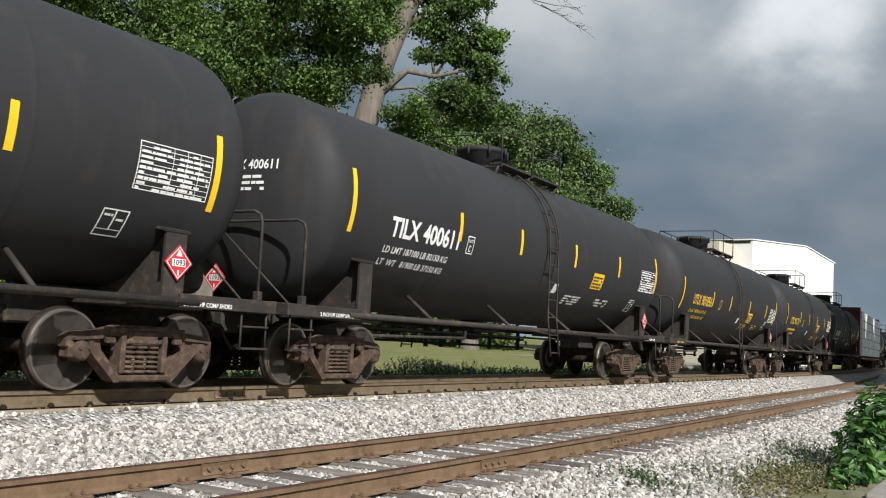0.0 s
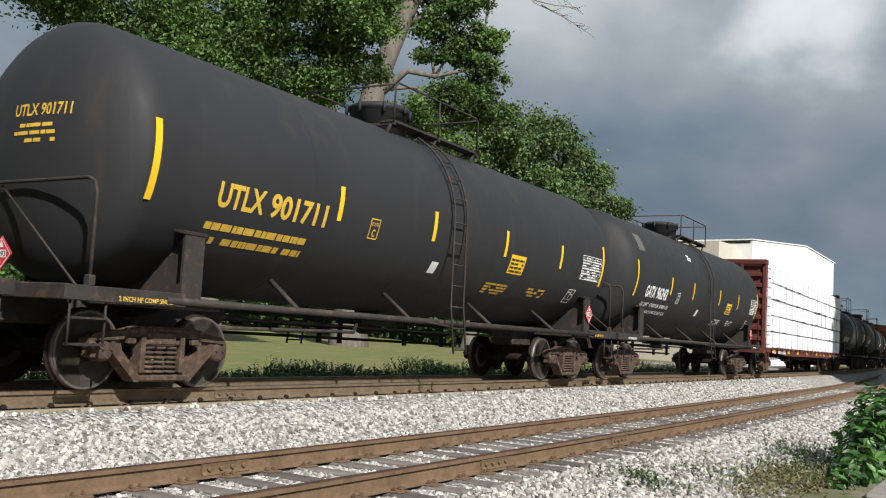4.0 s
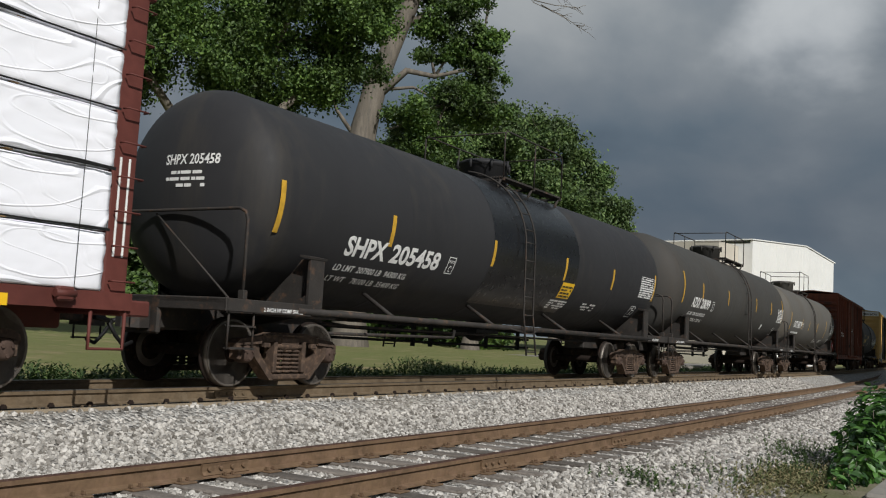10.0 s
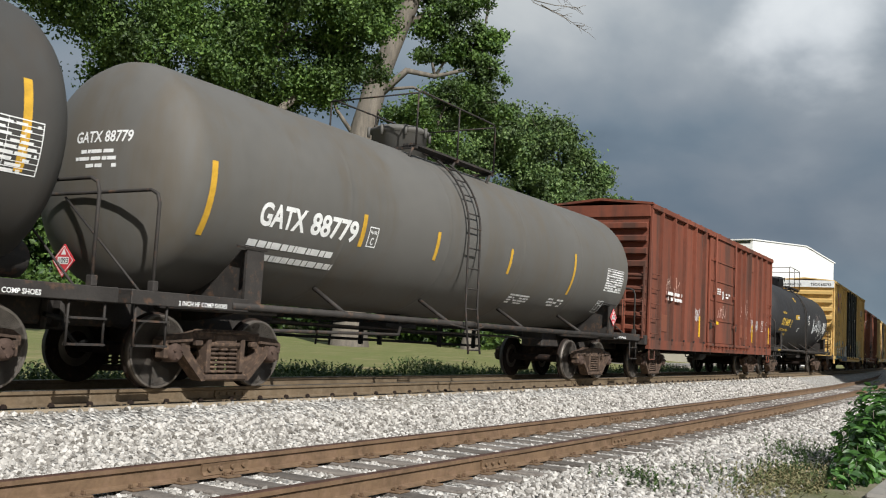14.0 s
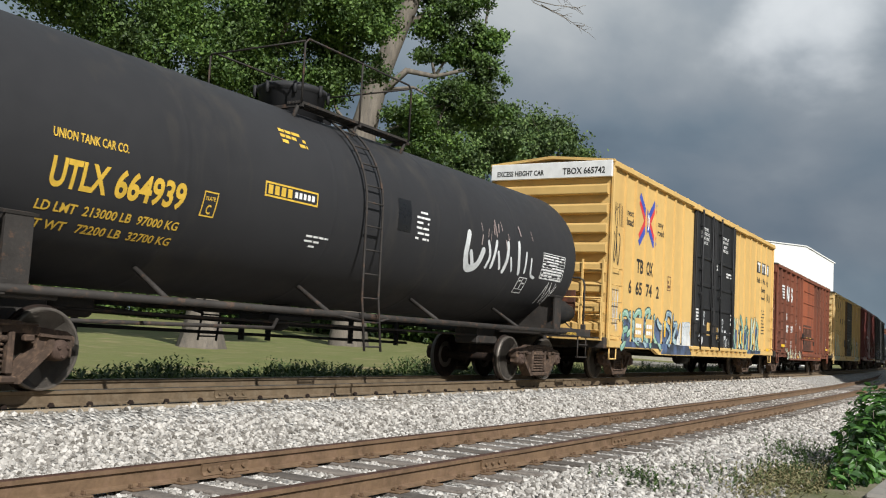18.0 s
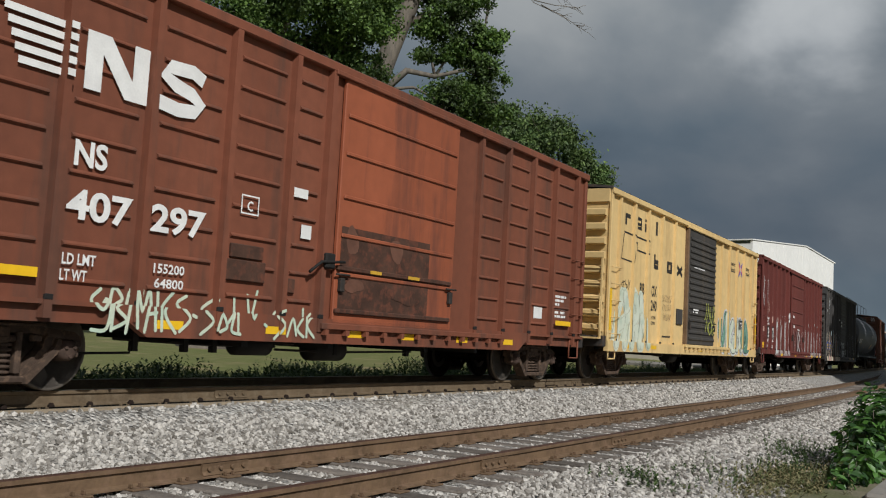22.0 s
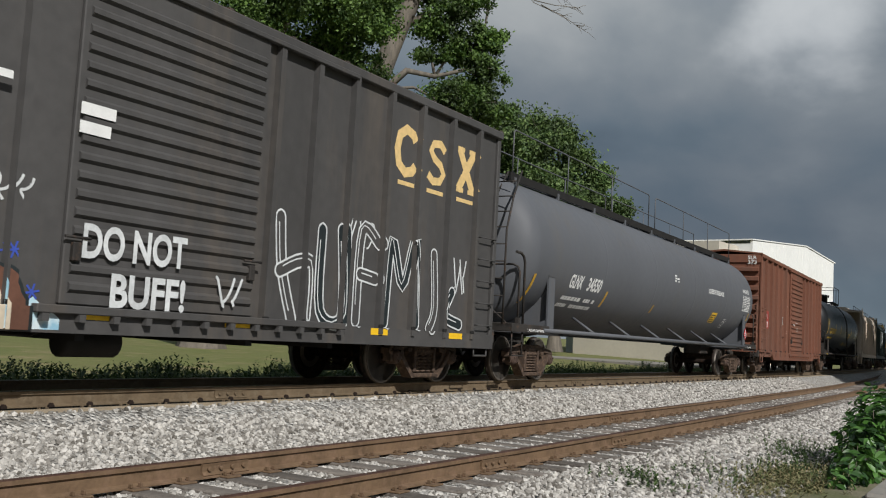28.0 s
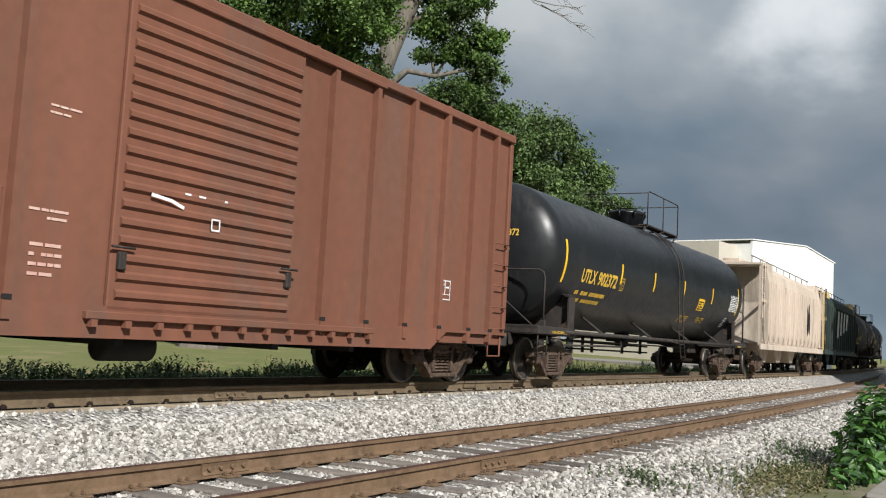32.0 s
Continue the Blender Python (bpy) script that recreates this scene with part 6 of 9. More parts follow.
    b.tube([(-tc / 2 + 1, -0.6, 0.70), (tc / 2 - 1, -0.5, 0.72)], 0.022, 5)
    b.tube([(-2.4, -0.9, z0), (-2.2, -0.9, 0.62), (-1.4, -0.9, 0.60), (-1.2, -0.8, z0)], 0.02, 5)
    part("under_gear", b, "black_gear", car)
    # doors on both sides
    for s in (-1, 1):
        for dx0, dx1, kind, dm in door:
            b = Mesh()
            yo = s * (hw + 0.012)
            yy = s * (hw + 0.075)
            b.box(dx0, dx1, yo, yy, z0 + 0.30, z1 - 0.17, c=0.012)
            d = part("door", b, dm, car, "")
            if kind == "corrugated":
                k = 17
                st = (z1 - z0 - 0.75) / k
                for i in range(k):
                    z = z0 + 0.42 + st * i
                    q = Mesh()
                    q.slab([(yy, z), (s * (hw + 0.115), z + st * 0.18), (s * (hw + 0.115), z + st * 0.45), (yy, z + st * 0.62)], dx0 + 0.08, dx1 - 0.08, "yz")
                    part("door_rib", q, dm, d)
            if kind == "panel":
                for z in (0.20, 0.36, 0.52, 0.70, 0.86):
                    zz = z0 + 0.3 + (z1 - z0 - 0.5) * z
                    q = Mesh()
                    q.box(dx0 + 0.08, dx1 - 0.08, yy, s * (hw + 0.105), zz - 0.03, zz + 0.03, c=0.012)
                    part("door_rib", q, dm, d)
            if kind == "plug":
                for x in (dx0 + 0.45, dx1 - 0.45):
                    q = Mesh()
                    q.tube([(x, s * (hw + 0.15), z0 + 0.22), (x, s * (hw + 0.15), z1 - 0.1)], 0.035, 6)
                    for z in (z0 + 0.9, z0 + 1.9, z1 - 0.9):
                        q.box(x - 0.08, x + 0.08, yy, s * (hw + 0.17), z - 0.05, z + 0.05, c=0.01)
                    part("lock_bar", q, dm, d)
                for z in (z0 + 1.05, z0 + 1.7, z0 + 2.35, z0 + 3.0):
                    q = Mesh()
                    q.box(dx0 + 0.1, dx1 - 0.1, yy, s * (hw + 0.10), z - 0.03, z + 0.03, c=0.01)
                    part("door_rib", q, dm, d)
            if kind == "double":
                for x in (dx0 + 0.06, dx1 - 0.06):
                    q = Mesh()
                    q.box(x - 0.05, x + 0.05, yy, s * (hw + 0.12), z0 + 0.34, z1 - 0.2, c=0.015)
                    part("door_rib", q, dm, d)
                for x in (dx0 + 0.52,):
                    q = Mesh()
                    q.tube([(x, s * (hw + 0.16), z0 + 0.2), (x, s * (hw + 0.16), z1 - 0.1)], 0.032, 6)
                    for z in (z0 + 0.55, z0 + 1.9, z0 + 2.65, z1 - 0.6):
                        q.box(x - 0.07, x + 0.07, yy, s * (hw + 0.18), z - 0.04, z + 0.04, c=0.01)
                    part("lock_bar", q, dm, d)
                q = Mesh()
                q.tube([(dx1 - 0.5, s * (hw + 0.15), z0 + 0.25), (dx1 - 0.5, s * (hw + 0.15), z1 - 0.15)], 0.03, 6)
                part("lock_bar", q, dm, d)
                for z in (z0 + 0.75, z0 + 1.5, z0 + 2.2, z0 + 3.05):
                    q = Mesh()
                    q.box(dx0 + 0.04, dx1 - 0.04, yy, s * (hw + 0.11), z - 0.05, z + 0.05, c=0.012)
                    part("door_rib", q, dm, d)
            for x in (dx0 + 0.12, dx1 - 0.12):
                q = Mesh()
                q.box(x - 0.05, x + 0.05, yy, s * (hw + 0.14), z0 + 0.75, z0 + 0.95, c=0.01)
                q.tube([(x - 0.16, s * (hw + 0.13), z0 + 1.0), (x + 0.16, s * (hw + 0.13), z0 + 1.0)], 0.016, 5)
                part("latch", q, "iron", d)
        b = Mesh()
        lo, hi = min(d[0] for d in door) - 0.3, max(d[1] for d in door) + 0.3
        b.box(lo, hi + 1.6, s * (hw + 0.04), s * (hw + 0.15), z0 + 0.20, z0 + 0.29, c=0.01)
        part("door_track", b, skin, car)
        b = Mesh()
        b.box(lo, hi + 1.6, s * (hw + 0.04), s * (hw + 0.13), z1 - 0.18, z1 - 0.11, c=0.01)
        part("door_track", b, skin, car)
        b = Mesh()
        b.box(-0.04, 0.04, s * (hw + 0.05), s * (hw + 0.16), z0 + 0.12, z0 + 0.20)
        bracket = b.done("track_bracket", skin)
        for i in range(12):
            put("track_bracket", bracket, car, pose(lo + 0.1 + (hi + 1.4 - lo) * i / 11, 0, 0))
    if dash:
        xs = [-h] + list(posts) + [h]
        for i in range(len(xs) - 1):
            a, c = xs[i] + 0.16, xs[i + 1] - 0.16
            if c - a < 0.25 or any(a < (d[0] + d[1]) / 2 < c or (d[0] < (a + c) / 2 < d[1]) for d in door):
                continue
            b = Mesh()
            b.slab([(-hw, -0.035), (-hw - 0.036, -0.01), (-hw - 0.036, 0.005), (-hw, 0.035)], a, c, "yz")
            pressed = b.done("pressed_rib", skin)
            for k in range(9):
                put("pressed_rib", pressed, car, pose(0, 0, z0 + 0.56 + k * 0.38))
    add_running_gear(car, tc, h + 0.36)
    return car, Flat(-hw, posts, post_w * 0.80, post_d, (z0 + 0.26 + (sill_cut or 0.0) * 0.3, 0.075))


def sill_reflectors(car, xs, z, y=-1.525, w=0.45, hh=0.10):
    for x in xs:
        paint(car, "reflective_patch", [rect(x - w / 2, x + w / 2, z, z + hh)], "reflector", Flat(y), 0.004, "yellow reflective patch")
# ---- the train, from its leading end ----
BLACK = "dusty black tank car with yellow reflective stripes"
tank_car(-172.7, 12.6, 1.62, 2.82, "tank_black", BLACK + " and white stencils", "TILX 400606", "stencil_white", (-7.0, -3.9, -1.4, 1.3, 4.0, 6.75), -0.12, 2.75, 0.6, 6.1, (5.3,))
tank_car(-156.35, 12.55, 1.62, 2.82, "tank_black", BLACK + " and white marks", "TILX 400611", "stencil_white", (-7.0, -3.85, -1.45, 1.25, 3.95, 6.72), -0.12, 2.75, 0.55, 6.1, (5.3,),
         slide=0.15, mark_x=(-5.96, -3.85), texts=("LD LMT 187100 LB 82150 KG", "LT  WT   81900 LB 37150 KG"), mark_z=-0.47, stripe_z=-0.07)
tank_car(-140.0, 12.0, 1.62, 2.82, "tank_black", BLACK + " and yellow marks", "UTLX 901856", "stencil_yellow", (-6.8, -3.4, -1.05, 1.85, 4.75, 6.6), -0.1, 2.30, 0.6, 6.0, (5.02,),
         plate_dx=1.05, mark_x=(-5.63, -3.55), texts=("LD LMT  180200 LB 81700 KG", "LT WT   82800 LB 37600 KG"), mark_z=-0.57, stripe_z=-0.32, sign_z=-0.70, table_z=-0.72, plate_z=-1.08)
tank_car(-123.8, 12.2, 1.62, 2.82, "tank_black", BLACK + " and yellow marks", "UTLX 901711", "stencil_yellow", (-6.9, -3.45, -0.86, 1.75, 4.3, 6.65), -0.2, 2.35, -0.65, 6.0, (5.2,),
         mark_x=(-5.86, -3.72), mark_z=-0.55, stripe_z=-0.17, plate_dx=1.05)
def notice_242(car, side):
    paint(car, "small_lettering", bars(-2.08, -1.66, 0.72, 0.94, 3, 242, 0.6), "stencil_white", side)
    paint(car, "faded_patch", [rect(-6.75, -6.25, 0.55, 1.05)], "tank_grey", side, 0.003)


tank_car(-107.7, 12.5, 1.62, 2.82, "tank_black", BLACK + " and large white marks", "GATX 96242", "stencil_white", (-7.0, -4.05, -1.8, 1.3, 3.85, 6.8), -0.08, 2.71, -0.92, 6.3, (5.75,),
         mark_x=(-6.13, -4.26), texts=("LD LMT  179500 LB  81400 KG", "LT  WT   83500 LB  37900 KG NEW 6-98"), load_x=(-6.15, -3.76), mark_z=-0.64, stripe_z=-0.22, plate_dx=0.92, extra=notice_242)


def lumber_car(x19, tc):
    car = car_thing("centerbeam_flat_car", "dark red centre-beam flat car loaded with white wrapped lumber", "flat car", x19)
    h, deck = 11.35, 1.08
    b = Mesh()
    b.box(-h, h, -0.35, 0.35, 0.68, deck - 0.05, c=0.03)
    b.box(-h, h, -1.48, 1.48, deck - 0.10, deck, c=0.02)
    part("deck", b, "lumber_red", car)
    for s in (-1, 1):
        b = Mesh()
        k = tc / 2 - 1.5
        b.slab([(-h, 0.92), (-k, 0.90), (-k + 0.7, 0.80), (k - 0.7, 0.80), (k, 0.90), (h, 0.92), (h, deck + 0.03), (-h, deck + 0.03)], s * 1.46, s * 1.54, "xz")
        part("side_sill", b, "lumber_red", car)
        for i in range(19):
            x = -h + 0.9 + i * (2 * h - 1.8) / 18
            b = Mesh()
            b.box(x - 0.10, x + 0.10, s * 1.54, s * 1.63, deck - 0.10, deck + 0.05, c=0.02)
            b.tube([(x - 0.12, s * 1.60, deck - 0.02), (x + 0.12, s * 1.60, deck - 0.02)], 0.045, 8)
            part("winch", b, "lumber_red", car)
    for e in (-1, 1):
        b = Mesh()
        for y in (-1.46, 1.30):
            b.box(e * (h - 0.02), e * (h - 0.34), y, y + 0.16, deck - 0.1, 4.62, c=0.02)
            part("corner_post", b, "lumber_red", car)
            b = Mesh()
        b.box(e * (h - 0.10), e * (h - 0.22), -1.3, 1.3, deck, 4.55)
        part("bulkhead", b, "lumber_red", car)
        b = Mesh()
        b.box(e * (h - 0.36), e * (h + 0.06), -1.48, 1.48, 4.44, 4.64, c=0.02)
        part("top_beam", b, "lumber_red", car)
        for i in range(8):
            z = deck + 0.25 + i * 0.43
            b = Mesh()
            b.slab([(e * (h - 0.22) * 1.0, z), (e * (h + 0.03), z + 0.05), (e * (h + 0.03), z + 0.16), (e * (h - 0.10), z + 0.22)], -1.28, 1.28, "xz")
            part("bulkhead_rib", b, "lumber_red", car)
        for y in (-0.5, 0.5):
            b = Mesh()
            b.box(e * (h - 0.1), e * (h + 0.08), y - 0.06, y + 0.06, deck, 4.45, c=0.015)
            part("bulkhead_post", b, "lumber_red", car)
        for i in range(9):
            z = deck + 0.15 + i * 0.38
            b = Mesh()
            b.tube([(e * (h - 0.30), -1.50, z), (e * (h - 0.30), -1.58, z), (e * (h - 0.02), -1.58, z), (e * (h - 0.02), -1.50, z)], 0.011, 5)
            part("ladder_rung", b, "lumber_red", car)
        b = Mesh()
        b.box(e * (h - 0.1), e * (h + 0.30), -1.5, 1.5, 0.86, 1.04, c=0.02)
        b.tube([(e * (h - 0.05), -1.5, 0.9), (e * (h - 0.05), -1.5, 0.5), (e * (h - 0.5), -1.5, 0.5), (e * (h - 0.5), -1.5, 0.9)], 0.022, 5)
        part("end_sill", b, "lumber_red", car)
    b = Mesh()
    b.box(-h + 0.3, h - 0.3, -0.12, 0.12, 4.40, 4.66, c=0.02)
    for i in range(14):
        x = -h + 0.8 + i * (2 * h - 1.6) / 13
        b.box(x - 0.08, x + 0.08, -0.08, 0.08, deck, 4.42)
    part("center_beam", b, "lumber_red", car)
    b = Mesh()
    for x in (-4.2, -1.0, 2.2, 5.0):
        b.box(x, x + 0.14, -1.4, 1.4, 0.74, 0.98)
    b.lathe([(0, 0.15), (0.03, 0.19), (0.8, 0.19), (0.83, 0.15)], "x", 14, (-2.8, -0.7, 0.72))
    b.lathe([(0, 0.12), (0.5, 0.12)], "x", 12, (1.2, -0.8, 0.70))
    b.tube([(-tc / 2 + 1.2, -0.8, 0.62), (-1.0, -0.9, 0.70), (tc / 2 - 1.2, -0.7, 0.62)], 0.03, 6)
    b.tube([(-5.2, -1.2, 0.9), (-5.0, -1.2, 0.58), (-3.2, -1.2, 0.60), (-3.0, -1.2, 0.9)], 0.02, 5)
    part("under_gear", b, "black_gear", car)
    # cords over the load
    for i in range(15):
        x = -h + 0.75 + i * 1.51
        for dx in (0.0,):
            b = Mesh()
            b.tube([(x + dx, -1.615, deck), (x + dx * 1.4, -1.612, 2.6), (x + dx, -1.60, 4.36), (x + dx, -0.1, 4.66)], 0.004, 4)
            part("tie_cable", b, "hose", car)
    sill = Flat(-1.54)
    sill_reflectors(car, [-9.97, -6.4, -4.0, -1.2, 1.9, 4.6, 7.0, 9.6], 0.90, -1.545, 0.5, 0.12)
    paint(car, "lettering", [word("SMW 38581", -8.9, 0.87, 0.13, end=-7.1)] + bars(-9.65, -9.4, 0.86, 1.02, 3, 6) + bars(3.2, 3.7, 0.88, 1.0, 3, 7) +
          bars(8.0, 9.1, 0.88, 1.02, 2, 17), "stencil_white", sill)
    paint(car, "service_plate", service_plate(8.3, 0.70, 0.34, 0.34), "stencil_white", sill, 0.01)
    post = Flat(-1.46)
    paint(car, "stencil", outline(-h + 0.06, -h + 0.30, 3.15, 3.5, 0.02) + [word("C", -h + 0.13, 3.2, 0.11)], "stencil_white", post, 0.006)
    write(car, "height_mark", [rect(-h + 0.10, -h + 0.13, 1.5, 2.6), rect(-h + 0.22, -h + 0.25, 1.5, 2.6), rect(h - 0.26, h - 0.23, 1.5, 2.6), rect(h - 0.14, h - 0.11, 1.5, 2.6)],
          "white_paint", post, 0.006)
    add_running_gear(car, tc, h + 0.42)
    # wrapped bundles of lumber: five rows, resting on the deck and on each other
    rnd = random.Random(77)
    x_lo, x_hi = -h + 0.42, h - 0.42
    z = deck + 0.03
    for row in range(5):
        hgt = 0.640
        cols = [x_lo]
        for x in (-7.8, -4.4, -0.6, 4.7):
            cols.append(x + (rnd.uniform(-1.0, 1.0) if row < 4 else rnd.uniform(-0.3, 0.3)))
        cols.append(x_hi)
        for i in range(5):
            a, c = cols[i] + 0.008, cols[i + 1] - 0.008
            seed = rnd.randrange(9999)
            ob = new("lumber_bundle", bundle_mesh(c - a, hgt, seed))
            tagged(ob, "lumber bundle in creased white plastic wrap on a flat car", "lumber bundle", "lumber bundles on the flat car")
            CARS.append((ob, x19, Matrix.Translation(((a + c) / 2, -0.86 + rnd.uniform(-0.02, 0.012), z))))
            # an uneven black strip along the foot stands in for the shaded gap below
            b = Mesh()
            n, w = 40, c - a
            for q in range(n + 1):
                x = -w / 2 + w * q / n
                up = 0.002 + 0.075 * max(0.0, noise.noise((x * 1.1 + seed, 0.0, row * 3.1)) + 0.02)
                b.v += [(x, -0.748, -0.016), (x, -0.752, up)]
            for q in range(n):
                b.f.append((2 * q, 2 * q + 2, 2 * q + 3, 2 * q + 1))
                b.m.append(0)
                b.s.append(False)
            if row:
                part("wrap_hem", b, "hose", ob, "uneven black strip for the shade in the gap below")
            if rnd.random() < 0.6:
                paint(ob, "label_sheet", bars(-w / 2 + 0.12, -w / 2 + 0.34, 0.36, 0.52, 4, seed, 0.5), "spray_grey", Flat(-0.758), 0.0)
        z += hgt + 0.018
    for row in range(4):
        for x in np.arange(x_lo + 0.5, x_hi, 1.55):
            b = Mesh()
            zz = deck + 0.03 + (row + 1) * 0.658 - 0.018
            b.box(float(x) - 0.045, float(x) + 0.045, -1.54, -0.16, zz + 0.001, zz + 0.017, c=0.004)
            part("batten", b, "wood_end", car)


def bundle_mesh(length, hgt, seed):
    """A long pack under a sheet: a rounded box with creases and sags."""
    m = Mesh()
    nx = max(14, int(length / 0.06))
    # the outline across: near face, top, back, bottom
    out = [(-0.70, 0.0), (-0.718, 0.03)] + [(-0.72, 0.03 + (hgt - 0.06) * q / 12) for q in range(1, 12)] + [(-0.715, hgt - 0.03), (-0.695, hgt - 0.008), (-0.66, hgt), (0.0, hgt),
           (0.66, hgt), (0.70, hgt - 0.04), (0.70, 0.0)]
    k = len(out)
    for i in range(nx + 1):
        x = -length / 2 + length * i / nx
        edge = min(i, nx - i) / nx * length
        for j, (y, z) in enumerate(out):
            dy = dz = 0.0
            if 0 <= j <= k - 5:
                f = noise.noise((x * 0.8 + seed, z * 4.5 + x * 0.5, seed * 0.37))
                g = noise.noise((x * 6.0 - z * 5.0, z * 7 + x * 2.0 + seed, seed * 0.91))
                dy = 0.009 * f + 0.002 * g
                # sharp creases that run aslant across the sheet
                for q, (ax, az) in enumerate(((0.7, 1.5), (1.1, -1.6), (0.25, 2.4))):
                    c = abs(noise.noise((x * ax + z * az + seed + q * 5, z * 0.5 - x * 0.15, seed * 0.13 + q)))
                    dy -= 0.014 * max(0.0, 1 - c / 0.03)
                if edge < 0.25:
                    dy += 0.03 * noise.noise((x * 12, z * 9, seed)) * (1 - edge / 0.25)
                if j == 0:
                    dz = 0.02 * f
                if j in (k - 6, k - 5):
                    dz = -0.02 * abs(f)
            if edge < 0.02:
                y *= 0.985
            m.v.append((x, y + dy, z + dz))
    for i in range(nx):
        for j in range(k):
            m.f.append((i * k + j, i * k + (j + 1) % k, (i + 1) * k + (j + 1) % k, (i + 1) * k + j))
            m.m.append(0)
            m.s.append(True)
    m.f += [tuple(range(k)), tuple(range(nx * k, nx * k + k))]
    m.m += [0, 0]
    m.s += [False, False]
    return m.done("lumber_bundle", "wrap")




def wrap_mat():
    """White plastic sheet: fine sharp creases that cross each other, slight gloss."""
    m = bpy.data.materials.new("wrap")
    m.use_nodes = True
    nt = m.node_tree
    n, l = nt.nodes.new, nt.links.new
    b = nt.nodes["Principled BSDF"]
    co = n("ShaderNodeTexCoord")
    total = None
    for scale, stretch, turn, gain in ((0.8, (0.6, 1.0, 2.4), 0.25, 1.0), (1.2, (0.6, 1.0, 2.2), -0.5, 0.7), (2.4, (0.5, 1.0, 1.8), 0.9, 0.25)):
        mp, nz, d, a, g = n("ShaderNodeMapping"), n("ShaderNodeTexNoise"), n("ShaderNodeMath"), n("ShaderNodeMath"), n("ShaderNodeMapRange")
        mp.inputs["Scale"].default_value, mp.inputs["Rotation"].default_value = stretch, (0, turn, 0)
        l(co.outputs["Object"], mp.inputs[0])
        l(mp.outputs[0], nz.inputs[0])
        nz.inputs["Scale"].default_value, nz.inputs["Detail"].default_value, nz.inputs["Distortion"].default_value = scale, 0.0, 0.0
        d.operation, a.operation = "SUBTRACT", "ABSOLUTE"
        d.inputs[1].default_value = 0.5
        l(nz.outputs[0], d.inputs[0])
        l(d.outputs[0], a.inputs[0])
        g.inputs["From Max"].default_value, g.inputs["To Min"].default_value, g.inputs["To Max"].default_value = 0.022, gain, 0.0
        l(a.outputs[0], g.inputs["Value"])
        if total is None:
            total = g.outputs[0]
        else:
            s = n("ShaderNodeMath")
            l(total, s.inputs[0])
            l(g.outputs[0], s.inputs[1])
            total = s.outputs[0]
    bp = n("ShaderNodeBump")
    bp.inputs["Strength"].default_value, bp.inputs["Distance"].default_value = 0.5, 0.025
    l(total, bp.inputs["Height"])
    l(bp.outputs[0], b.inputs["Normal"])
    big, mix = n("ShaderNodeTexNoise"), n("ShaderNodeMixRGB")
    big.inputs["Scale"].default_value, big.inputs["Detail"].default_value = 1.4, 5
    l(co.outputs["Object"], big.inputs[0])
    mix.inputs[1].default_value, mix.inputs[2].default_value = (0.93, 0.93, 0.97, 1), (0.84, 0.85, 0.90, 1)
    l(big.outputs[0], mix.inputs[0])
    l(mix.outputs[0], b.inputs["Base Color"])
    b.inputs["Roughness"].default_value = 0.38
    return m


M["wrap"] = wrap_mat()
lumber_car(-87.4, 18.55)


def patch_205(car, side):
    paint(car, "paint_patch", [rect(-1.78, 2.3, -1.35, 1.6)], "patch_black", side, 0.003, "glossy black repainted band")


tank_car(-65.8, 14.0, 1.5, 2.68, "tank_black", "faded black railway tank car with a glossy repainted band", "SHPX 205458", "stencil_white", (-7.84, -5.15, -1.72, 1.64, 4.5, 7.6), -0.4,
         2.0, None, 7.05, (6.4,), mark_x=(-6.22, -3.55), texts=("LD LMT  207900 LB  94300 KG", "LT WT    78100 LB  35400 KG"), stripe_mat="reflector_old", extra=patch_205,
         man=0.35, top="rail", placards=False, mark_z=-0.74, stripe_z=-0.24, end_tall=0.72, sign_z=-0.72)
tank_car(-48.15, 13.7, 1.55, 2.74, "tank_worn", "worn dark grey railway tank car with white marks", "AZXX 20099", "stencil_white", (-7.6, -5.5, -2.2, 2.2, 5.0, 7.3), 0.65, None,
         3.9, 6.95, (6.3,), mark_x=(-6.5, -4.48), texts=("LD LMT  208700 LB  94650 KG", "LT WT    77300 LB  35050 KG"), stripe_mat="reflector_old", top="rail", placards=False, mark_z=-0.58, stripe_z=-0.05, over=1.55, slide=0.15)
tank_car(-30.9, 12.7, 1.5, 2.68, "tank_grey", "dusty brown-grey railway tank car with white marks", "GATX 88779", "stencil_white", (-7.2, -4.0, -1.85, 0.9, 4.0), -0.8, None, None, 6.5,
         (5.95,), mark_x=(-6.28, -4.13), stripe_mat="reflector_old", top="rail", over=1.62, mark_z=-0.52, stripe_z=-0.33)

# rust-brown box car with a plug door
posts9 = [-7.0, -5.85, -4.7, -3.65, -2.5, 2.25, 3.0, 3.9, 4.85, 5.75, 6.65]
car, side = box_car(-13.95, 15.75, 12.3, 0.80, 4.72, "box_brown", [(-1.9, 1.65, "plug", "box_brown")], posts9, "rust-brown box car with a plug door and chalky tags", end_ribs=9)
paint(car, "stencil", bars(-0.98, -0.5, 2.72, 2.95, 3, 2) + bars(0.15, 0.75, 2.65, 2.85, 2, 3) + bars(-6.4, -5.0, 2.2, 2.5, 2, 12), "stencil_white", Flat(-1.535))
paint(car, "emblem", [stroke([(-0.25 + 0.10 * math.cos(k), 2.72 + 0.13 * math.sin(k)) for k in [0.52 * i for i in range(13)]], 0.035), rect(-0.27, -0.23, 2.62, 2.82)], "stencil_white", Flat(-1.535), 0.006)
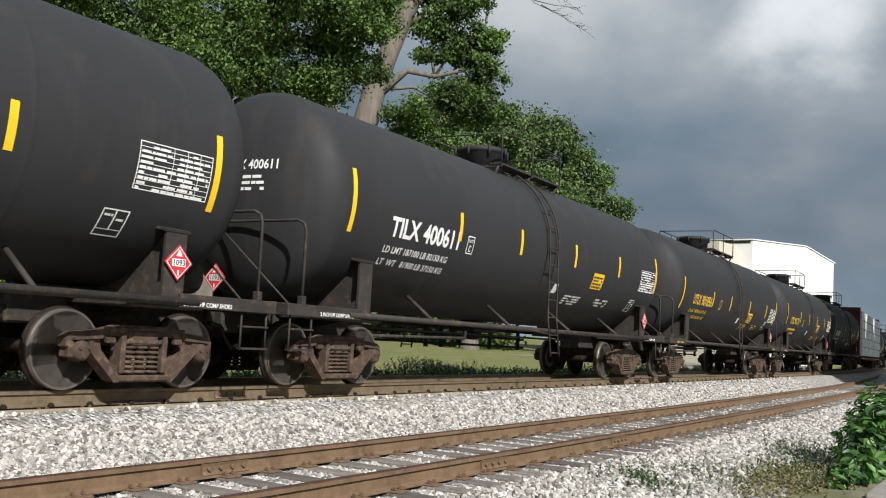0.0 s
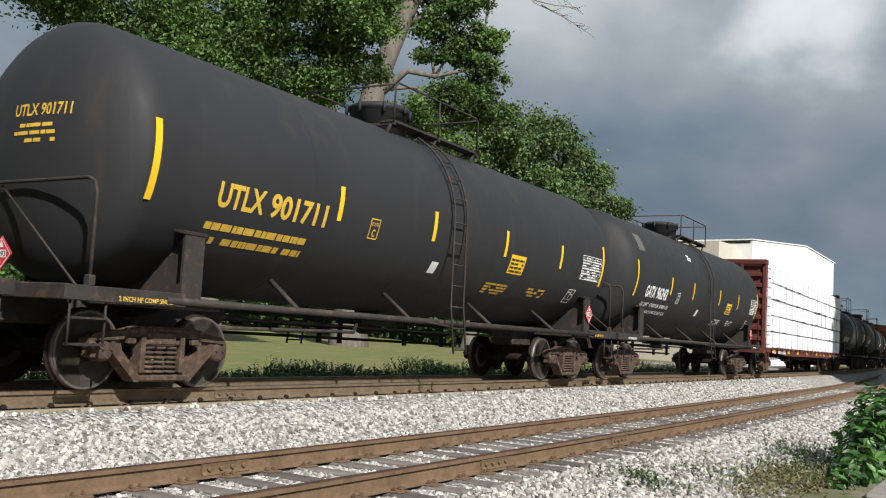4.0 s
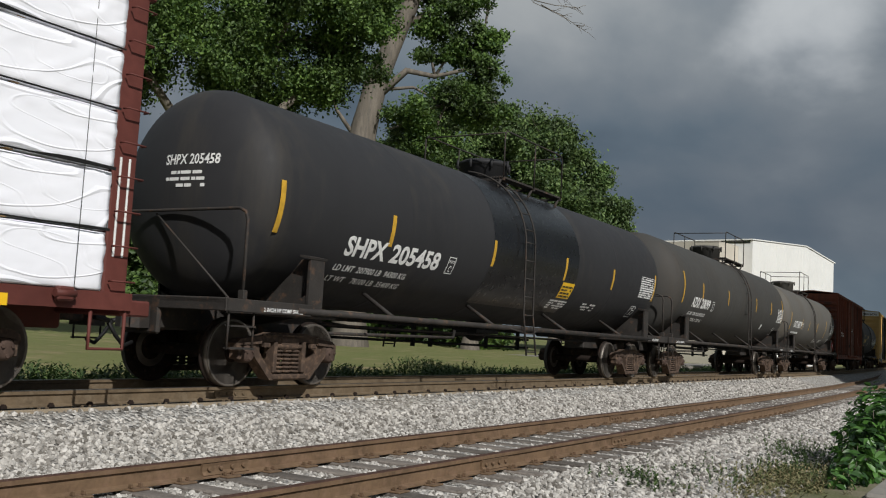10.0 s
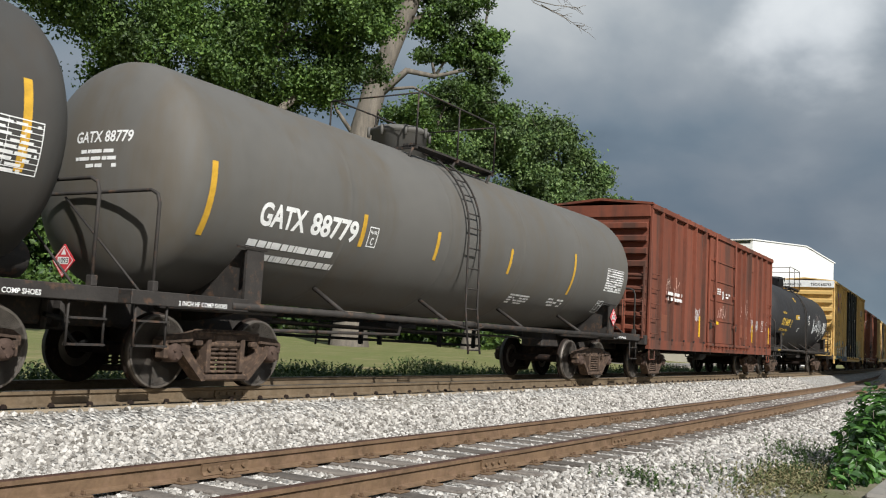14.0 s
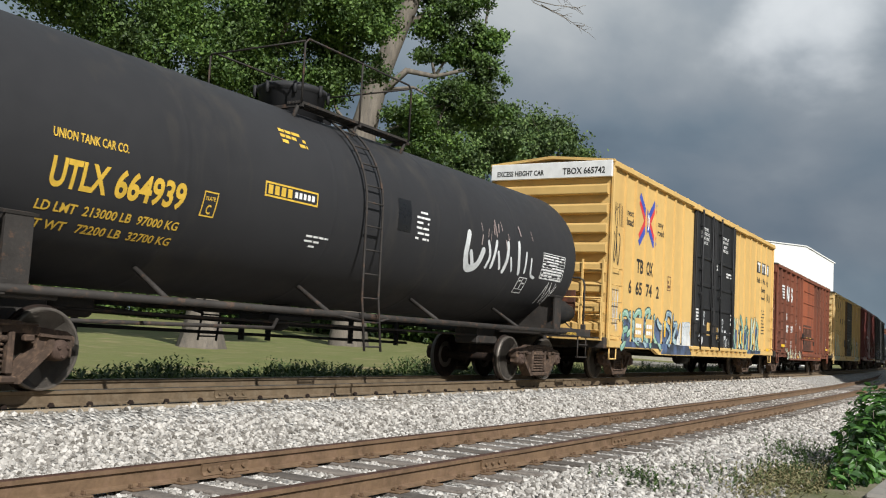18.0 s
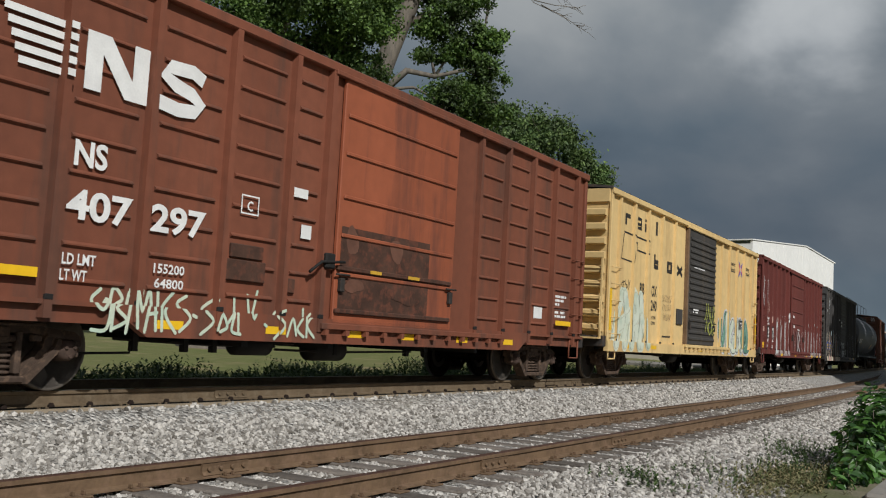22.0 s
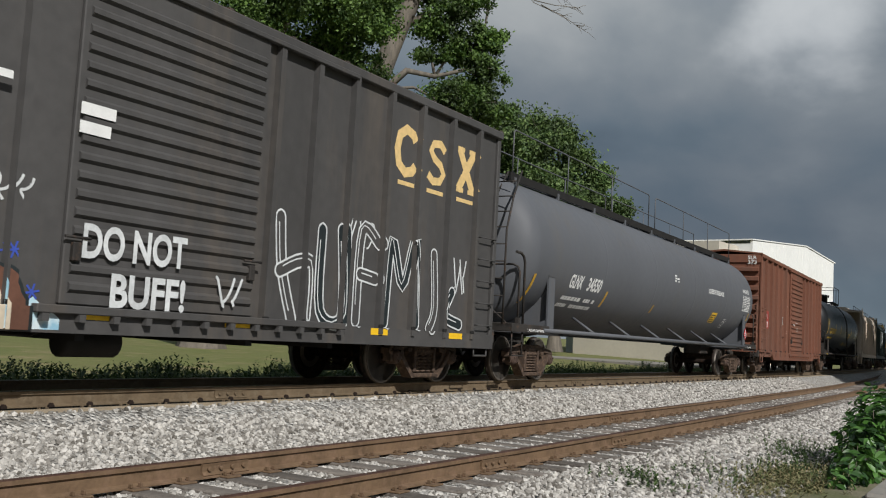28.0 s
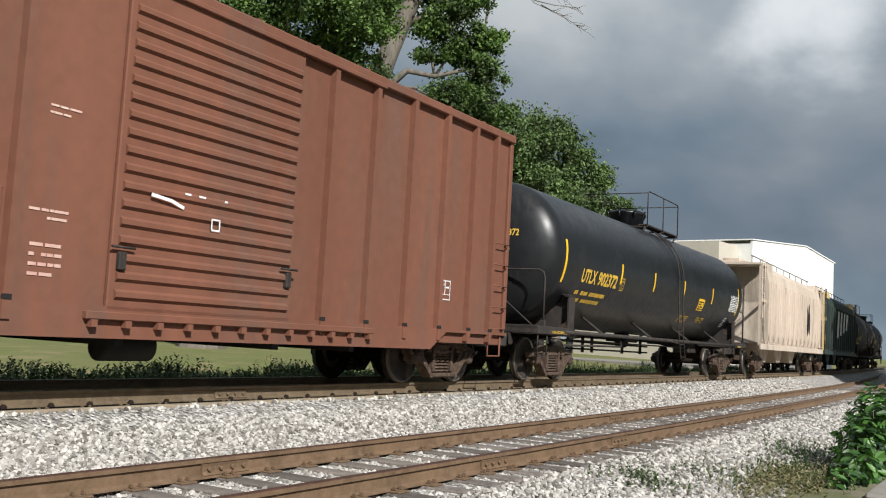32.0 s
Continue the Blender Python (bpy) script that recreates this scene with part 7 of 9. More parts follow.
paint(car, "graffiti", scrawl(-3.6, -2.75, 1.75, 2.15, 5, 0.035, 8) + scrawl(4.4, 5.7, 1.65, 2.1, 6, 0.035, 9) + scrawl(0.3, 1.0, 1.45, 2.0, 61, 0.035, 6), "spray_white", side)
paint(car, "graffiti", scrawl(-0.9, 0.2, 1.95, 2.35, 62, 0.03, 6), "spray_pink", Flat(-1.535), 0.006)
write(car, "label_patch", [rect(-3.2, -2.55, 1.2, 1.7), rect(6.9, 7.3, 1.2, 1.6)], "box_ns", side, 0.002)
for x, z in ((2.55, 1.35), (3.15, 1.32), (4.95, 1.25), (6.95, 1.2), (-6.75, 1.3), (4.0, 3.9)):
    b = Mesh()
    b.box(x, x + 0.55, -1.475, -1.44, z, z + 0.48, c=0.012)
    part("board", b, "box_ns", car, "rusty bolted routing board")
paint(car, "graffiti", scrawl(3.2, 4.4, 2.0, 2.8, 63, 0.018, 9) + scrawl(-6.3, -5.0, 2.2, 2.9, 64, 0.02, 8) + scrawl(2.4, 2.9, 2.1, 2.5, 66, 0.018, 4) + scrawl(3.1, 3.8, 1.35, 1.6, 67, 0.02, 5), "spray_pink", side)
paint(car, "service_plate", service_plate(6.25, 1.72, 0.40, 0.40), "stencil_white", side, 0.006)
for x in (-2.85, 2.42, 4.55, 7.55):
    paint(car, "reflective_patch", [rect(x, x + 0.13, 1.25, 1.9)], "reflector", side, 0.012)
paint(car, "reflective_patch", [rect(-1.05, -0.75, 1.72, 1.84)], "reflector", Flat(-1.535), 0.008)


def tags_664(car, side):
    paint(car, "small_lettering", [word("UNION TANK CAR CO.", -6.18, -0.02, 0.10, end=-5.2)], "stencil_yellow", side)
    paint(car, "badge", outline(-2.96, -1.86, -0.14, 0.06, 0.025), "stencil_yellow", side)
    write(car, "badge_mark", [rect(-2.90 + 0.13 * k, -2.81 + 0.13 * k, -0.10, 0.02) for k in range(4)], "stencil_yellow", side, 0.006)
    write(car, "badge_mark", [rect(-2.36 + 0.09 * k, -2.30 + 0.09 * k, -0.08, 0.0) for k in range(5)], "stencil_white", side, 0.006)
    paint(car, "dark_plate", [rect(0.18, 0.55, -0.20, 0.32)], "patch_black", side, 0.005)
    paint(car, "small_lettering", bars(0.72, 1.15, -0.28, 0.24, 6, 641, 0.4) + bars(-1.95, -1.45, -0.72, -0.50, 3, 642, 0.4), "stencil_white", side)
    paint(car, "small_lettering", bars(-2.5, -1.95, 0.70, 0.98, 3, 643, 0.6), "stencil_yellow", side)
    rnd = random.Random(4)
    # half washed-off white letters: a hooked bowl and uneven uprights
    for k, (pts, w) in enumerate((([(2.46, 0.02), (2.44, -0.34), (2.62, -0.60), (2.92, -0.52), (3.04, -0.24)], 0.15), ([(2.60, -0.30), (2.76, -0.52)], 0.10), ([(3.20, -0.05), (3.32, -0.30), (3.26, -0.52)], 0.08),
                                  ([(3.52, -0.02), (3.46, -0.50)], 0.09), ([(3.62, -0.20), (3.80, -0.50)], 0.07), ([(3.98, 0.0), (4.02, -0.28), (3.96, -0.54)], 0.11), ([(4.16, -0.26), (4.30, -0.50)], 0.06),
                                  ([(4.44, 0.06), (4.50, -0.24), (4.62, -0.52)], 0.10), ([(4.80, -0.10), (4.86, -0.48)], 0.07), ([(5.05, -0.20), (5.16, -0.50), (5.36, -0.56)], 0.06))):
        paint(car, "graffiti", [fat_line(pts, w)], "spray_white", side, 0.004 + 0.0008 * k)
    for k in range(16):
        x, z = rnd.uniform(2.7, 5.2), rnd.uniform(0.02, 0.42)
        paint(car, "graffiti", [fat_line([(x, z), (x + rnd.uniform(-0.05, 0.08), z - rnd.uniform(0.06, 0.2))], rnd.uniform(0.015, 0.045))], "spray_grey", side, 0.004 + 0.0008 * k)
    b = Mesh()
    b.lathe([(6.55, 0.05), (6.60, 0.26), (7.5, 0.28), (7.58, 0.22), (7.9, 0.20), (7.95, 0.05)], "x", 18, (0, -1.05, 1.52))
    part("air_reservoir", b, "black_gear", car)
    paint(car, "graffiti", scrawl(6.0, 6.6, -1.15, -0.6, 115, 0.02, 6), "stencil_white", side, 0.005)


tank_car(2.85, 12.9, 1.5, 2.68, "tank_black", "dark grey railway tank car with yellow marks and white graffiti", "UTLX 664939", "stencil_yellow", (), -0.6, None, None, 6.15, (4.75,),
         mark_x=(-6.14, -4.28), texts=("LD LMT  213000 LB  97000 KG", "LT WT   72200 LB  32700 KG"), top="rail", placards=False, extra=tags_664, mark_z=-0.52, stripe_z=-0.20, plate_z=-0.95)

# tall yellow box car with black double doors
posts11 = [-8.37, -7.62, -6.74, -5.99, -5.12, -4.25, -3.36, 3.58, 4.46, 5.35, 6.24, 7.15, 8.05]
car, side = box_car(21.15, 18.65, 14.1, 0.66, 5.25, "box_yellow", [(-2.27, -0.05, "double", "door_black"), (0.0, 2.62, "double", "door_black")], posts11,
                    "tall yellow box car with black doors and teal graffiti", end_ribs=8, roof_skin="box_yellow", hw=1.60, post_w=0.10, post_d=0.045, sill_cut=0.14, sill_k=1.55)
b = Mesh()
b.box(-9.42, -9.33, -1.62, 1.62, 4.86, 5.26, c=0.01)
part("height_board", b, "white_paint", car, "white board across the top of the end")
ends = End(-9.42)
write(car, "end_lettering", [word("EXCESS HEIGHT CAR", -1.45, 4.95, 0.13, end=-0.15), word("TBOX 665742", 0.35, 4.95, 0.16, end=1.45)], "stencil_black", ends, 0.006)
write(car, "lettering", [word("TB", -7.36, 2.74, 0.35, end=-6.82), word("OX", -6.56, 2.74, 0.35, end=-6.04), word("6", -7.91, 2.18, 0.32, end=-7.69), word("65", -7.38, 2.18, 0.32, end=-6.88),
                         word("74", -6.56, 2.18, 0.32, end=-6.06), word("2", -5.70, 2.18, 0.32, end=-5.46), word("next", -8.18, 4.10, 0.17, end=-7.70),
                         word("load", -8.18, 3.86, 0.19, end=-7.70), word("any", -5.70, 4.12, 0.16, end=-5.24), word("road", -5.74, 3.88, 0.17, end=-5.20)], "stencil_black", side)


def cross_mark(car, side, cx, cz, k):
    # four arms about a ring, each arm half blue and half red
    blue, red = [], []
    for a, w, up in ((-1, 0.66, 0.55), (1, 0.58, 0.50)):
        for e in (-1, 1):
            out, mid = (cx + a * w * k, cz + e * up * k), (cx + a * 0.10 * k, cz + e * 0.06 * k)
            blue.append(stroke([(mid[0], mid[1] + e * 0.09 * k), (out[0], out[1] + e * 0.09 * k)], 0.17 * k))
            red.append(stroke([(mid[0] + a * 0.06 * k, mid[1] - e * 0.08 * k), (out[0], out[1] - e * 0.08 * k)], 0.16 * k))
    write(car, "emblem", red, "glyph_red", side, 0.004)
    write(car, "emblem", blue, "glyph_blue", side, 0.006)
    paint(car, "emblem", [stroke([(cx + 0.13 * k * math.cos(q), cz + 0.2 * k * math.sin(q)) for q in [0.52 * i for i in range(13)]], 0.07 * k)], "white_paint", side, 0.008)


cross_mark(car, side, -6.6, 4.12, 0.98)
paint(car, "sign_board", [rect(6.45, 8.60, 3.92, 4.36)], "stencil_black", side)
write(car, "sign_mark", [rect(6.55, 7.08, 4.24, 4.32), rect(6.76, 6.90, 3.97, 4.26), rect(7.24, 7.76, 4.24, 4.32), rect(7.43, 7.57, 3.97, 4.26), rect(7.86, 8.02, 3.97, 4.32),
                         rect(8.32, 8.48, 3.97, 4.32), rect(7.98, 8.36, 4.10, 4.20)], "white_paint", side, 0.008)
write(car, "lettering", [word("Railcar", 6.52, 3.56, 0.19, end=7.42), word("Pooling", 7.58, 3.56, 0.19, end=8.48), word("Experts", 7.08, 3.22, 0.19, end=8.0)],
      "stencil_black", side)
paint(car, "small_lettering", bars(7.1, 7.9, 2.94, 3.06, 1, 5) + bars(7.3, 7.95, 1.6, 2.6, 8, 23, 0.35), "stencil_black", side)
spray_cloud(car, side, -8.45, -3.4, 0.82, 1.72, 101, "spray_slate", 0.003)
spray_cloud(car, side, -5.3, -2.4, 0.68, 0.98, 104, "spray_slate", 0.0035, 0.1)
spray_letters(car, side, [[[(-8.41, 1.52), (-8.35, 1.61), (-8.02, 1.67), (-7.78, 1.56), (-7.54, 1.32), (-7.85, 1.14)], [(-8.28, 1.45), (-8.22, 1.24), (-7.94, 1.28)], [(-8.22, 1.16), (-8.29, 0.91), (-8.49, 0.80)]],
                          [[(-7.75, 1.65), (-7.55, 1.61), (-7.41, 1.37), (-7.57, 1.08), (-7.26, 0.94)], [(-7.39, 1.60), (-7.15, 1.74), (-6.93, 1.71), (-7.01, 1.57)]],
                          [[(-7.28, 1.00), (-7.04, 1.08), (-6.67, 0.89)]],
                          [[(-6.65, 1.61), (-6.46, 1.78), (-6.22, 1.79), (-6.32, 1.57), (-6.63, 1.37)], [(-6.78, 1.10), (-6.41, 1.05), (-6.30, 0.89)]],
                          [[(-6.03, 1.60), (-5.83, 1.65), (-5.90, 1.29), (-5.72, 1.05), (-5.43, 0.85)]],
                          [[(-5.56, 1.57), (-5.32, 1.41), (-5.05, 1.45), (-4.77, 1.64), (-4.70, 1.80), (-4.36, 1.78), (-4.20, 1.53)], [(-5.04, 1.35), (-4.76, 1.49), (-4.36, 1.24), (-4.70, 0.95)], [(-4.20, 1.49), (-3.77, 1.53), (-4.10, 1.14), (-3.82, 1.03)]]], 0.15,
              ("spray_jade", "spray_jade", "spray_blue_grey"), "spray_black", 0.025, shine="spray_mint")
spray_cloud(car, side, -3.75, -2.35, 0.95, 1.70, 102, "spray_white", 0.028, 0.25)
spray_letters(car, side, [[[(-3.55, 1.2), (-3.4, 1.55), (-3.05, 1.5), (-3.1, 1.15), (-3.45, 1.1)]], [[(-2.95, 1.55), (-2.5, 1.58), (-2.6, 1.3)]]], 0.10, ("spray_white",), "spray_blue_grey", 0.015, lift=0.030)
spray_cloud(car, side, 2.66, 7.05, 0.82, 1.95, 103, "spray_slate", 0.003)
spray_letters(car, side, [[[(2.75, 2.1), (2.8, 1.5), (2.95, 1.0)], [(2.8, 2.05), (3.2, 1.85), (3.1, 1.4), (3.4, 1.0)]], [[(3.5, 1.95), (3.8, 1.7), (3.6, 1.3), (3.95, 1.05)]],
                          [[(4.0, 2.1), (4.3, 1.75), (4.1, 1.35), (4.5, 1.0)], [(4.3, 1.6), (4.8, 1.75)]], [[(4.9, 2.05), (5.0, 1.4), (4.8, 0.95)], [(5.0, 1.5), (5.5, 1.65), (5.4, 1.0)]],
                          [[(5.7, 2.05), (5.8, 1.4), (5.7, 1.0)], [(6.2, 2.1), (5.95, 1.55), (6.5, 1.0)]], [[(6.4, 2.0), (6.8, 1.75), (6.6, 1.3), (6.9, 1.0)]]], 0.17,
              ("spray_jade", "spray_mint", "spray_jade"), "spray_black", 0.025, shine="spray_mint")
for x in (-4.95, -2.85, 3.9, 5.9):
    paint(car, "reflective_patch", [rect(x, x + 0.13, 1.15, 1.6)], "reflector", side, 0.026)
paint(car, "graffiti", scrawl(-9.15, -8.45, 3.75, 4.3, 19, 0.022, 6) + scrawl(-9.12, -8.65, 2.8, 3.7, 20, 0.04, 4) + scrawl(7.9, 8.9, 2.9, 3.2, 120, 0.03, 8), "stencil_black", side, 0.007)
paint(car, "graffiti", scrawl(-9.0, -8.6, 1.2, 2.2, 21, 0.03, 5), "spray_white", side, 0.007)
for x in (-7.37, -6.52):
    paint(car, "label_patch", [rect(x, x + 0.56, 1.08, 1.58)], "box_yellow", side, 0.022)
    paint(car, "label_print", bars(x + 0.05, x + 0.5, 1.16, 1.5, 2, 6), "stencil_white", side, 0.025)
paint(car, "label_frame", outline(-4.72, -4.42, 2.45, 2.85, 0.02) + bars(-4.66, -4.48, 2.52, 2.78, 2, 8), "spray_brown", side, 0.006)
sd = Flat(-1.677)
write(car, "door_stencil", [word("-IMPORTANT-", -1.52, 4.56, 0.095, end=-0.86), word("CLOSE THIS DOOR", -1.70, 4.42, 0.095, end=-0.72), word("BEFORE CLOSING", -1.64, 4.28, 0.095, end=-0.76),
                            word("MAIN DOOR", -1.48, 4.14, 0.095, end=-0.90), word("CLOSE AND LOCK", 0.86, 4.54, 0.095, end=1.76), word("BOTH DOORS", 0.98, 4.40, 0.095, end=1.64),
                            word("BEFORE", 1.10, 4.26, 0.095, end=1.52), word("MOVING CAR", 0.98, 4.12, 0.095, end=1.66)], "stencil_white", sd, 0.008)
paint(car, "door_stencil", bars(0.12, 0.36, 3.45, 3.75, 3, 33) + bars(1.5, 2.2, 3.3, 3.5, 2, 34) + bars(-2.1, -1.75, 1.75, 2.25, 5, 37) + bars(2.15, 2.45, 1.4, 2.2, 5, 38), "stencil_white", sd, 0.012)
write(car, "graffiti", [word("O", -1.22, 1.86, 0.20, end=-1.06), word("K", -1.22, 1.62, 0.20, end=-1.06), word("O", 1.06, 1.72, 0.20, end=1.22), word("K", 1.06, 1.48, 0.20, end=1.22)], "spray_white", sd, 0.012)
rnd = random.Random(13)
paint(car, "graffiti", [blob(-1.6, 1.22, 0.13, 0.14, rnd), blob(1.5, 1.4, 0.16, 0.15, rnd), blob(-1.3, 1.16, 0.06, 0.14, rnd)] + scrawl(0.6, 0.95, 1.15, 1.6, 130, 0.03, 3) +
      scrawl(1.4, 2.0, 0.95, 1.3, 131, 0.025, 5), "spray_white", sd, 0.012)
write(car, "door_placard", [rect(-0.80, -0.40, 1.32, 1.72), rect(0.42, 0.52, 1.2, 1.6)], "box_yellow", sd, 0.014)
sill_reflectors(car, (8.3,), 0.95, -1.676)

# brown box car with pressed panels
posts12 = [-7.12, -6.0, -4.84, -3.57, -2.4, -1.6, 2.85, 3.95, 5.07, 6.16, 7.3]
car, side = box_car(40.05, 15.7, 12.55, 0.64, 4.68, "box_ns", [(-1.31, 2.0, "panel", "box_ns_door")], posts12, "rust-brown box car with pressed side panels and worn orange door", sill_cut=0.30,
                    end_ribs=8, dash=True, roof_skin="roof_dark")
rows = []
for i in range(5):
    rows.append(rect(-6.75 + 0.05 * i, -5.95, 3.80 - i * 0.125, 3.875 - i * 0.125))
write(car, "emblem", rows + [rect(-5.77, -5.55, 3.24, 3.88), rect(-5.14, -4.92, 3.24, 3.88), ([(-5.72, 3.88), (-5.46, 3.88), (-4.97, 3.24), (-5.23, 3.24)], [(0, 1, 2, 3)])] +
      [stroke([(-4.07, 3.74), (-4.25, 3.81), (-4.58, 3.79), (-4.68, 3.68), (-4.50, 3.59), (-4.25, 3.54), (-4.10, 3.44), (-4.20, 3.34), (-4.45, 3.31), (-4.78, 3.35)], 0.17)],
      "white_paint", side, 0.037)
paint(car, "scorched_patch", [rect(-1.22, 1.2, 1.12, 2.35)], "rust_dark", Flat(-1.527), 0.004, "scorched brown lower half of the door")
write(car, "lettering", [word("NS", -5.82, 2.42, 0.27, end=-5.38), word("407", -5.84, 1.86, 0.31, end=-4.99), word("297", -4.72, 1.86, 0.31, end=-3.87), word("LD LMT", -5.85, 1.37, 0.12, end=-5.42),
                         word("LT WT", -5.86, 1.20, 0.12, end=-5.52), word("155200", -4.65, 1.38, 0.11, end=-4.15), word("64800", -4.60, 1.21, 0.11, end=-4.15), word("C", -3.17, 2.30, 0.13, end=-3.06)],
      "stencil_white", side, 0.037)
paint(car, "plate_mark", outline(-3.28, -2.95, 2.25, 2.50, 0.02), "stencil_white", side, 0.037)
paint(car, "small_lettering", bars(6.45, 7.02, 1.37, 1.88, 6, 53), "stencil_white", side)
write(car, "white_card", [rect(-2.30, -1.98, 2.62, 2.75), rect(-2.08, -1.86, 2.07, 2.26)], "white_paint", side, 0.037)
for x0, x1, zb, zt in ((-3.46, -2.75, 1.39, 1.66), (-2.36, -2.14, 1.30, 1.50)):
    b = Mesh()
    b.box(x0, x1, -1.50, -1.44, zb, zt, c=0.012)
    part("board", b, "rust_dark", car, "dark steel routing board")
b = Mesh()
b.box(-3.40, -2.80, -1.495, -1.44, 1.68, 1.86, c=0.012)
part("board", b, "rust_dark", car, "dark steel card board with worn paper")
# pale sprayed tags along the foot of the side
tags = (((-5.30, 1.14), (-5.41, 1.02), (-5.30, 0.92), (-5.20, 1.04), (-5.24, 0.72), (-5.44, 0.70)), ((-5.18, 0.70), (-5.14, 1.15), (-5.00, 1.05), (-5.12, 0.95), (-4.98, 0.82), (-5.16, 0.72)),
        ((-4.98, 0.68), (-4.90, 1.16), (-4.84, 0.74)), ((-4.86, 1.14), (-4.78, 0.92), (-4.72, 1.16)), ((-4.72, 0.70), (-4.62, 1.18), (-4.56, 0.72)), ((-4.68, 0.90), (-4.56, 0.92)), ((-4.50, 1.16), (-4.47, 0.72)),
        ((-4.26, 1.18), (-4.44, 0.94), (-4.26, 0.70)), ((-4.06, 1.14), (-4.20, 1.04), (-4.04, 0.88), (-4.20, 0.72)), ((-4.00, 0.92), (-3.95, 0.90)), ((-3.62, 1.12), (-3.80, 1.00), (-3.66, 0.86), (-3.86, 0.70)),
        ((-3.60, 0.76), (-3.52, 0.96), (-3.42, 0.80), (-3.56, 0.74)), ((-3.40, 0.86), (-3.30, 0.98), (-3.34, 0.76), (-3.18, 0.72)), ((-3.26, 1.20), (-3.22, 0.74)), ((-3.02, 1.22), (-2.94, 0.92), (-2.84, 1.28)), ((-2.74, 0.86), (-2.70, 0.84)),
        ((-2.30, 1.08), (-2.50, 1.00), (-2.36, 0.86), (-2.54, 0.68)), ((-2.28, 0.72), (-2.18, 0.96), (-2.10, 0.74)), ((-1.98, 0.96), (-2.08, 0.82), (-1.94, 0.72)), ((-1.90, 1.10), (-1.88, 0.72)), ((-1.74, 1.04), (-1.88, 0.88), (-1.72, 0.72)))
for k, pts in enumerate(tags):
    paint(car, "graffiti_tag", [fat_line(list(pts), 0.042)], "spray_mint", side, 0.006 + 0.0006 * k)
# the door's two cross bars, its lever and scorch marks
for zb in (1.70, 1.08):
    b = Mesh()
    b.box(-1.30, 1.90, -1.575, -1.52, zb, zb + 0.07, c=0.012)
    part("door_bar", b, "rust_dark", car)
b = Mesh()
b.tube([(-1.95, -1.58, 1.62), (-1.72, -1.60, 1.78), (-1.20, -1.60, 1.82)], 0.022, 6)
b.box(-1.62, -1.40, -1.60, -1.50, 1.70, 1.92, c=0.02)
part("door_lever", b, "black_gear", car)
write(car, "reflective_patch", [rect(-0.52, -0.22, 1.71, 1.76), rect(0.52, 0.86, 1.71, 1.76)], "reflector_old", Flat(-1.575))
rnd = random.Random(29)
for k, (cx, cz, rx, rz) in enumerate(((-0.95, 2.16, 0.16, 0.20), (-0.30, 1.98, 0.20, 0.15), (0.22, 2.12, 0.17, 0.19), (0.70, 1.92, 0.14, 0.10), (-0.85, 1.50, 0.24, 0.10), (0.55, 1.42, 0.40, 0.13))):
    paint(car, "scorch_mark", [blob(cx, cz, rx, rz, rnd)], "rust_dark" if k % 2 else "spray_brown", Flat(-1.527), 0.006 + 0.001 * k)
# brake rods and the reservoir hung under the floor
b = Mesh()
b.tube([(-5.4, -1.0, 0.42), (-4.45, -1.0, 0.44), (-4.40, -1.0, 0.66)], 0.016, 5)
b.tube([(-4.7, -1.0, 0.60), (-3.2, -1.0, 0.56), (-1.9, -1.0, 0.56)], 0.020, 5)
b.tube([(-1.9, -1.0, 0.52), (-0.6, -1.0, 0.50), (1.6, -1.0, 0.54)], 0.018, 5)
for x in (-4.40, -3.60, -3.10, -0.55, 1.45):
    b.box(x - 0.04, x + 0.04, -1.04, -0.96, 0.46, 0.80)
part("brake_rod", b, "black_gear", car)
b = Mesh()
b.lathe([(-2.75, 0.10), (-2.72, 0.15), (-2.10, 0.15), (-2.07, 0.10)], "x", 14, (0, -1.0, 0.58))
part("air_reservoir", b, "black_gear", car)
paint(car, "white_card", [rect(5.42, 5.82, 1.31, 1.55)], "white_paint", side)
sill_reflectors(car, (-4.34, -2.5, -0.72, 0.7, 2.43, 4.2), 0.74, w=0.40)
sill_reflectors(car, (6.72, -6.55), 1.2, -1.535, 0.8)
paint(car, "end_lettering", [word("NS 407297", 0.1, 4.42, 0.14, end=1.3)], "stencil_white", End(-7.89), 0.006)

# cream-yellow box car with a dark sliding door
posts13 = [-7.2, -6.12, -5.02, -3.82, -2.62, 2.65, 3.72, 4.80, 5.88, 7.0]
car, side = box_car(57.05, 15.7, 12.3, 0.70, 4.62, "box_cream", [(-1.30, 1.70, "corrugated", "door_grey")], posts13, "faded cream-yellow box car with a dark ribbed door and graffiti", end_ribs=9,
                    roof_skin="roof_dark", hw=1.55, post_d=0.07)
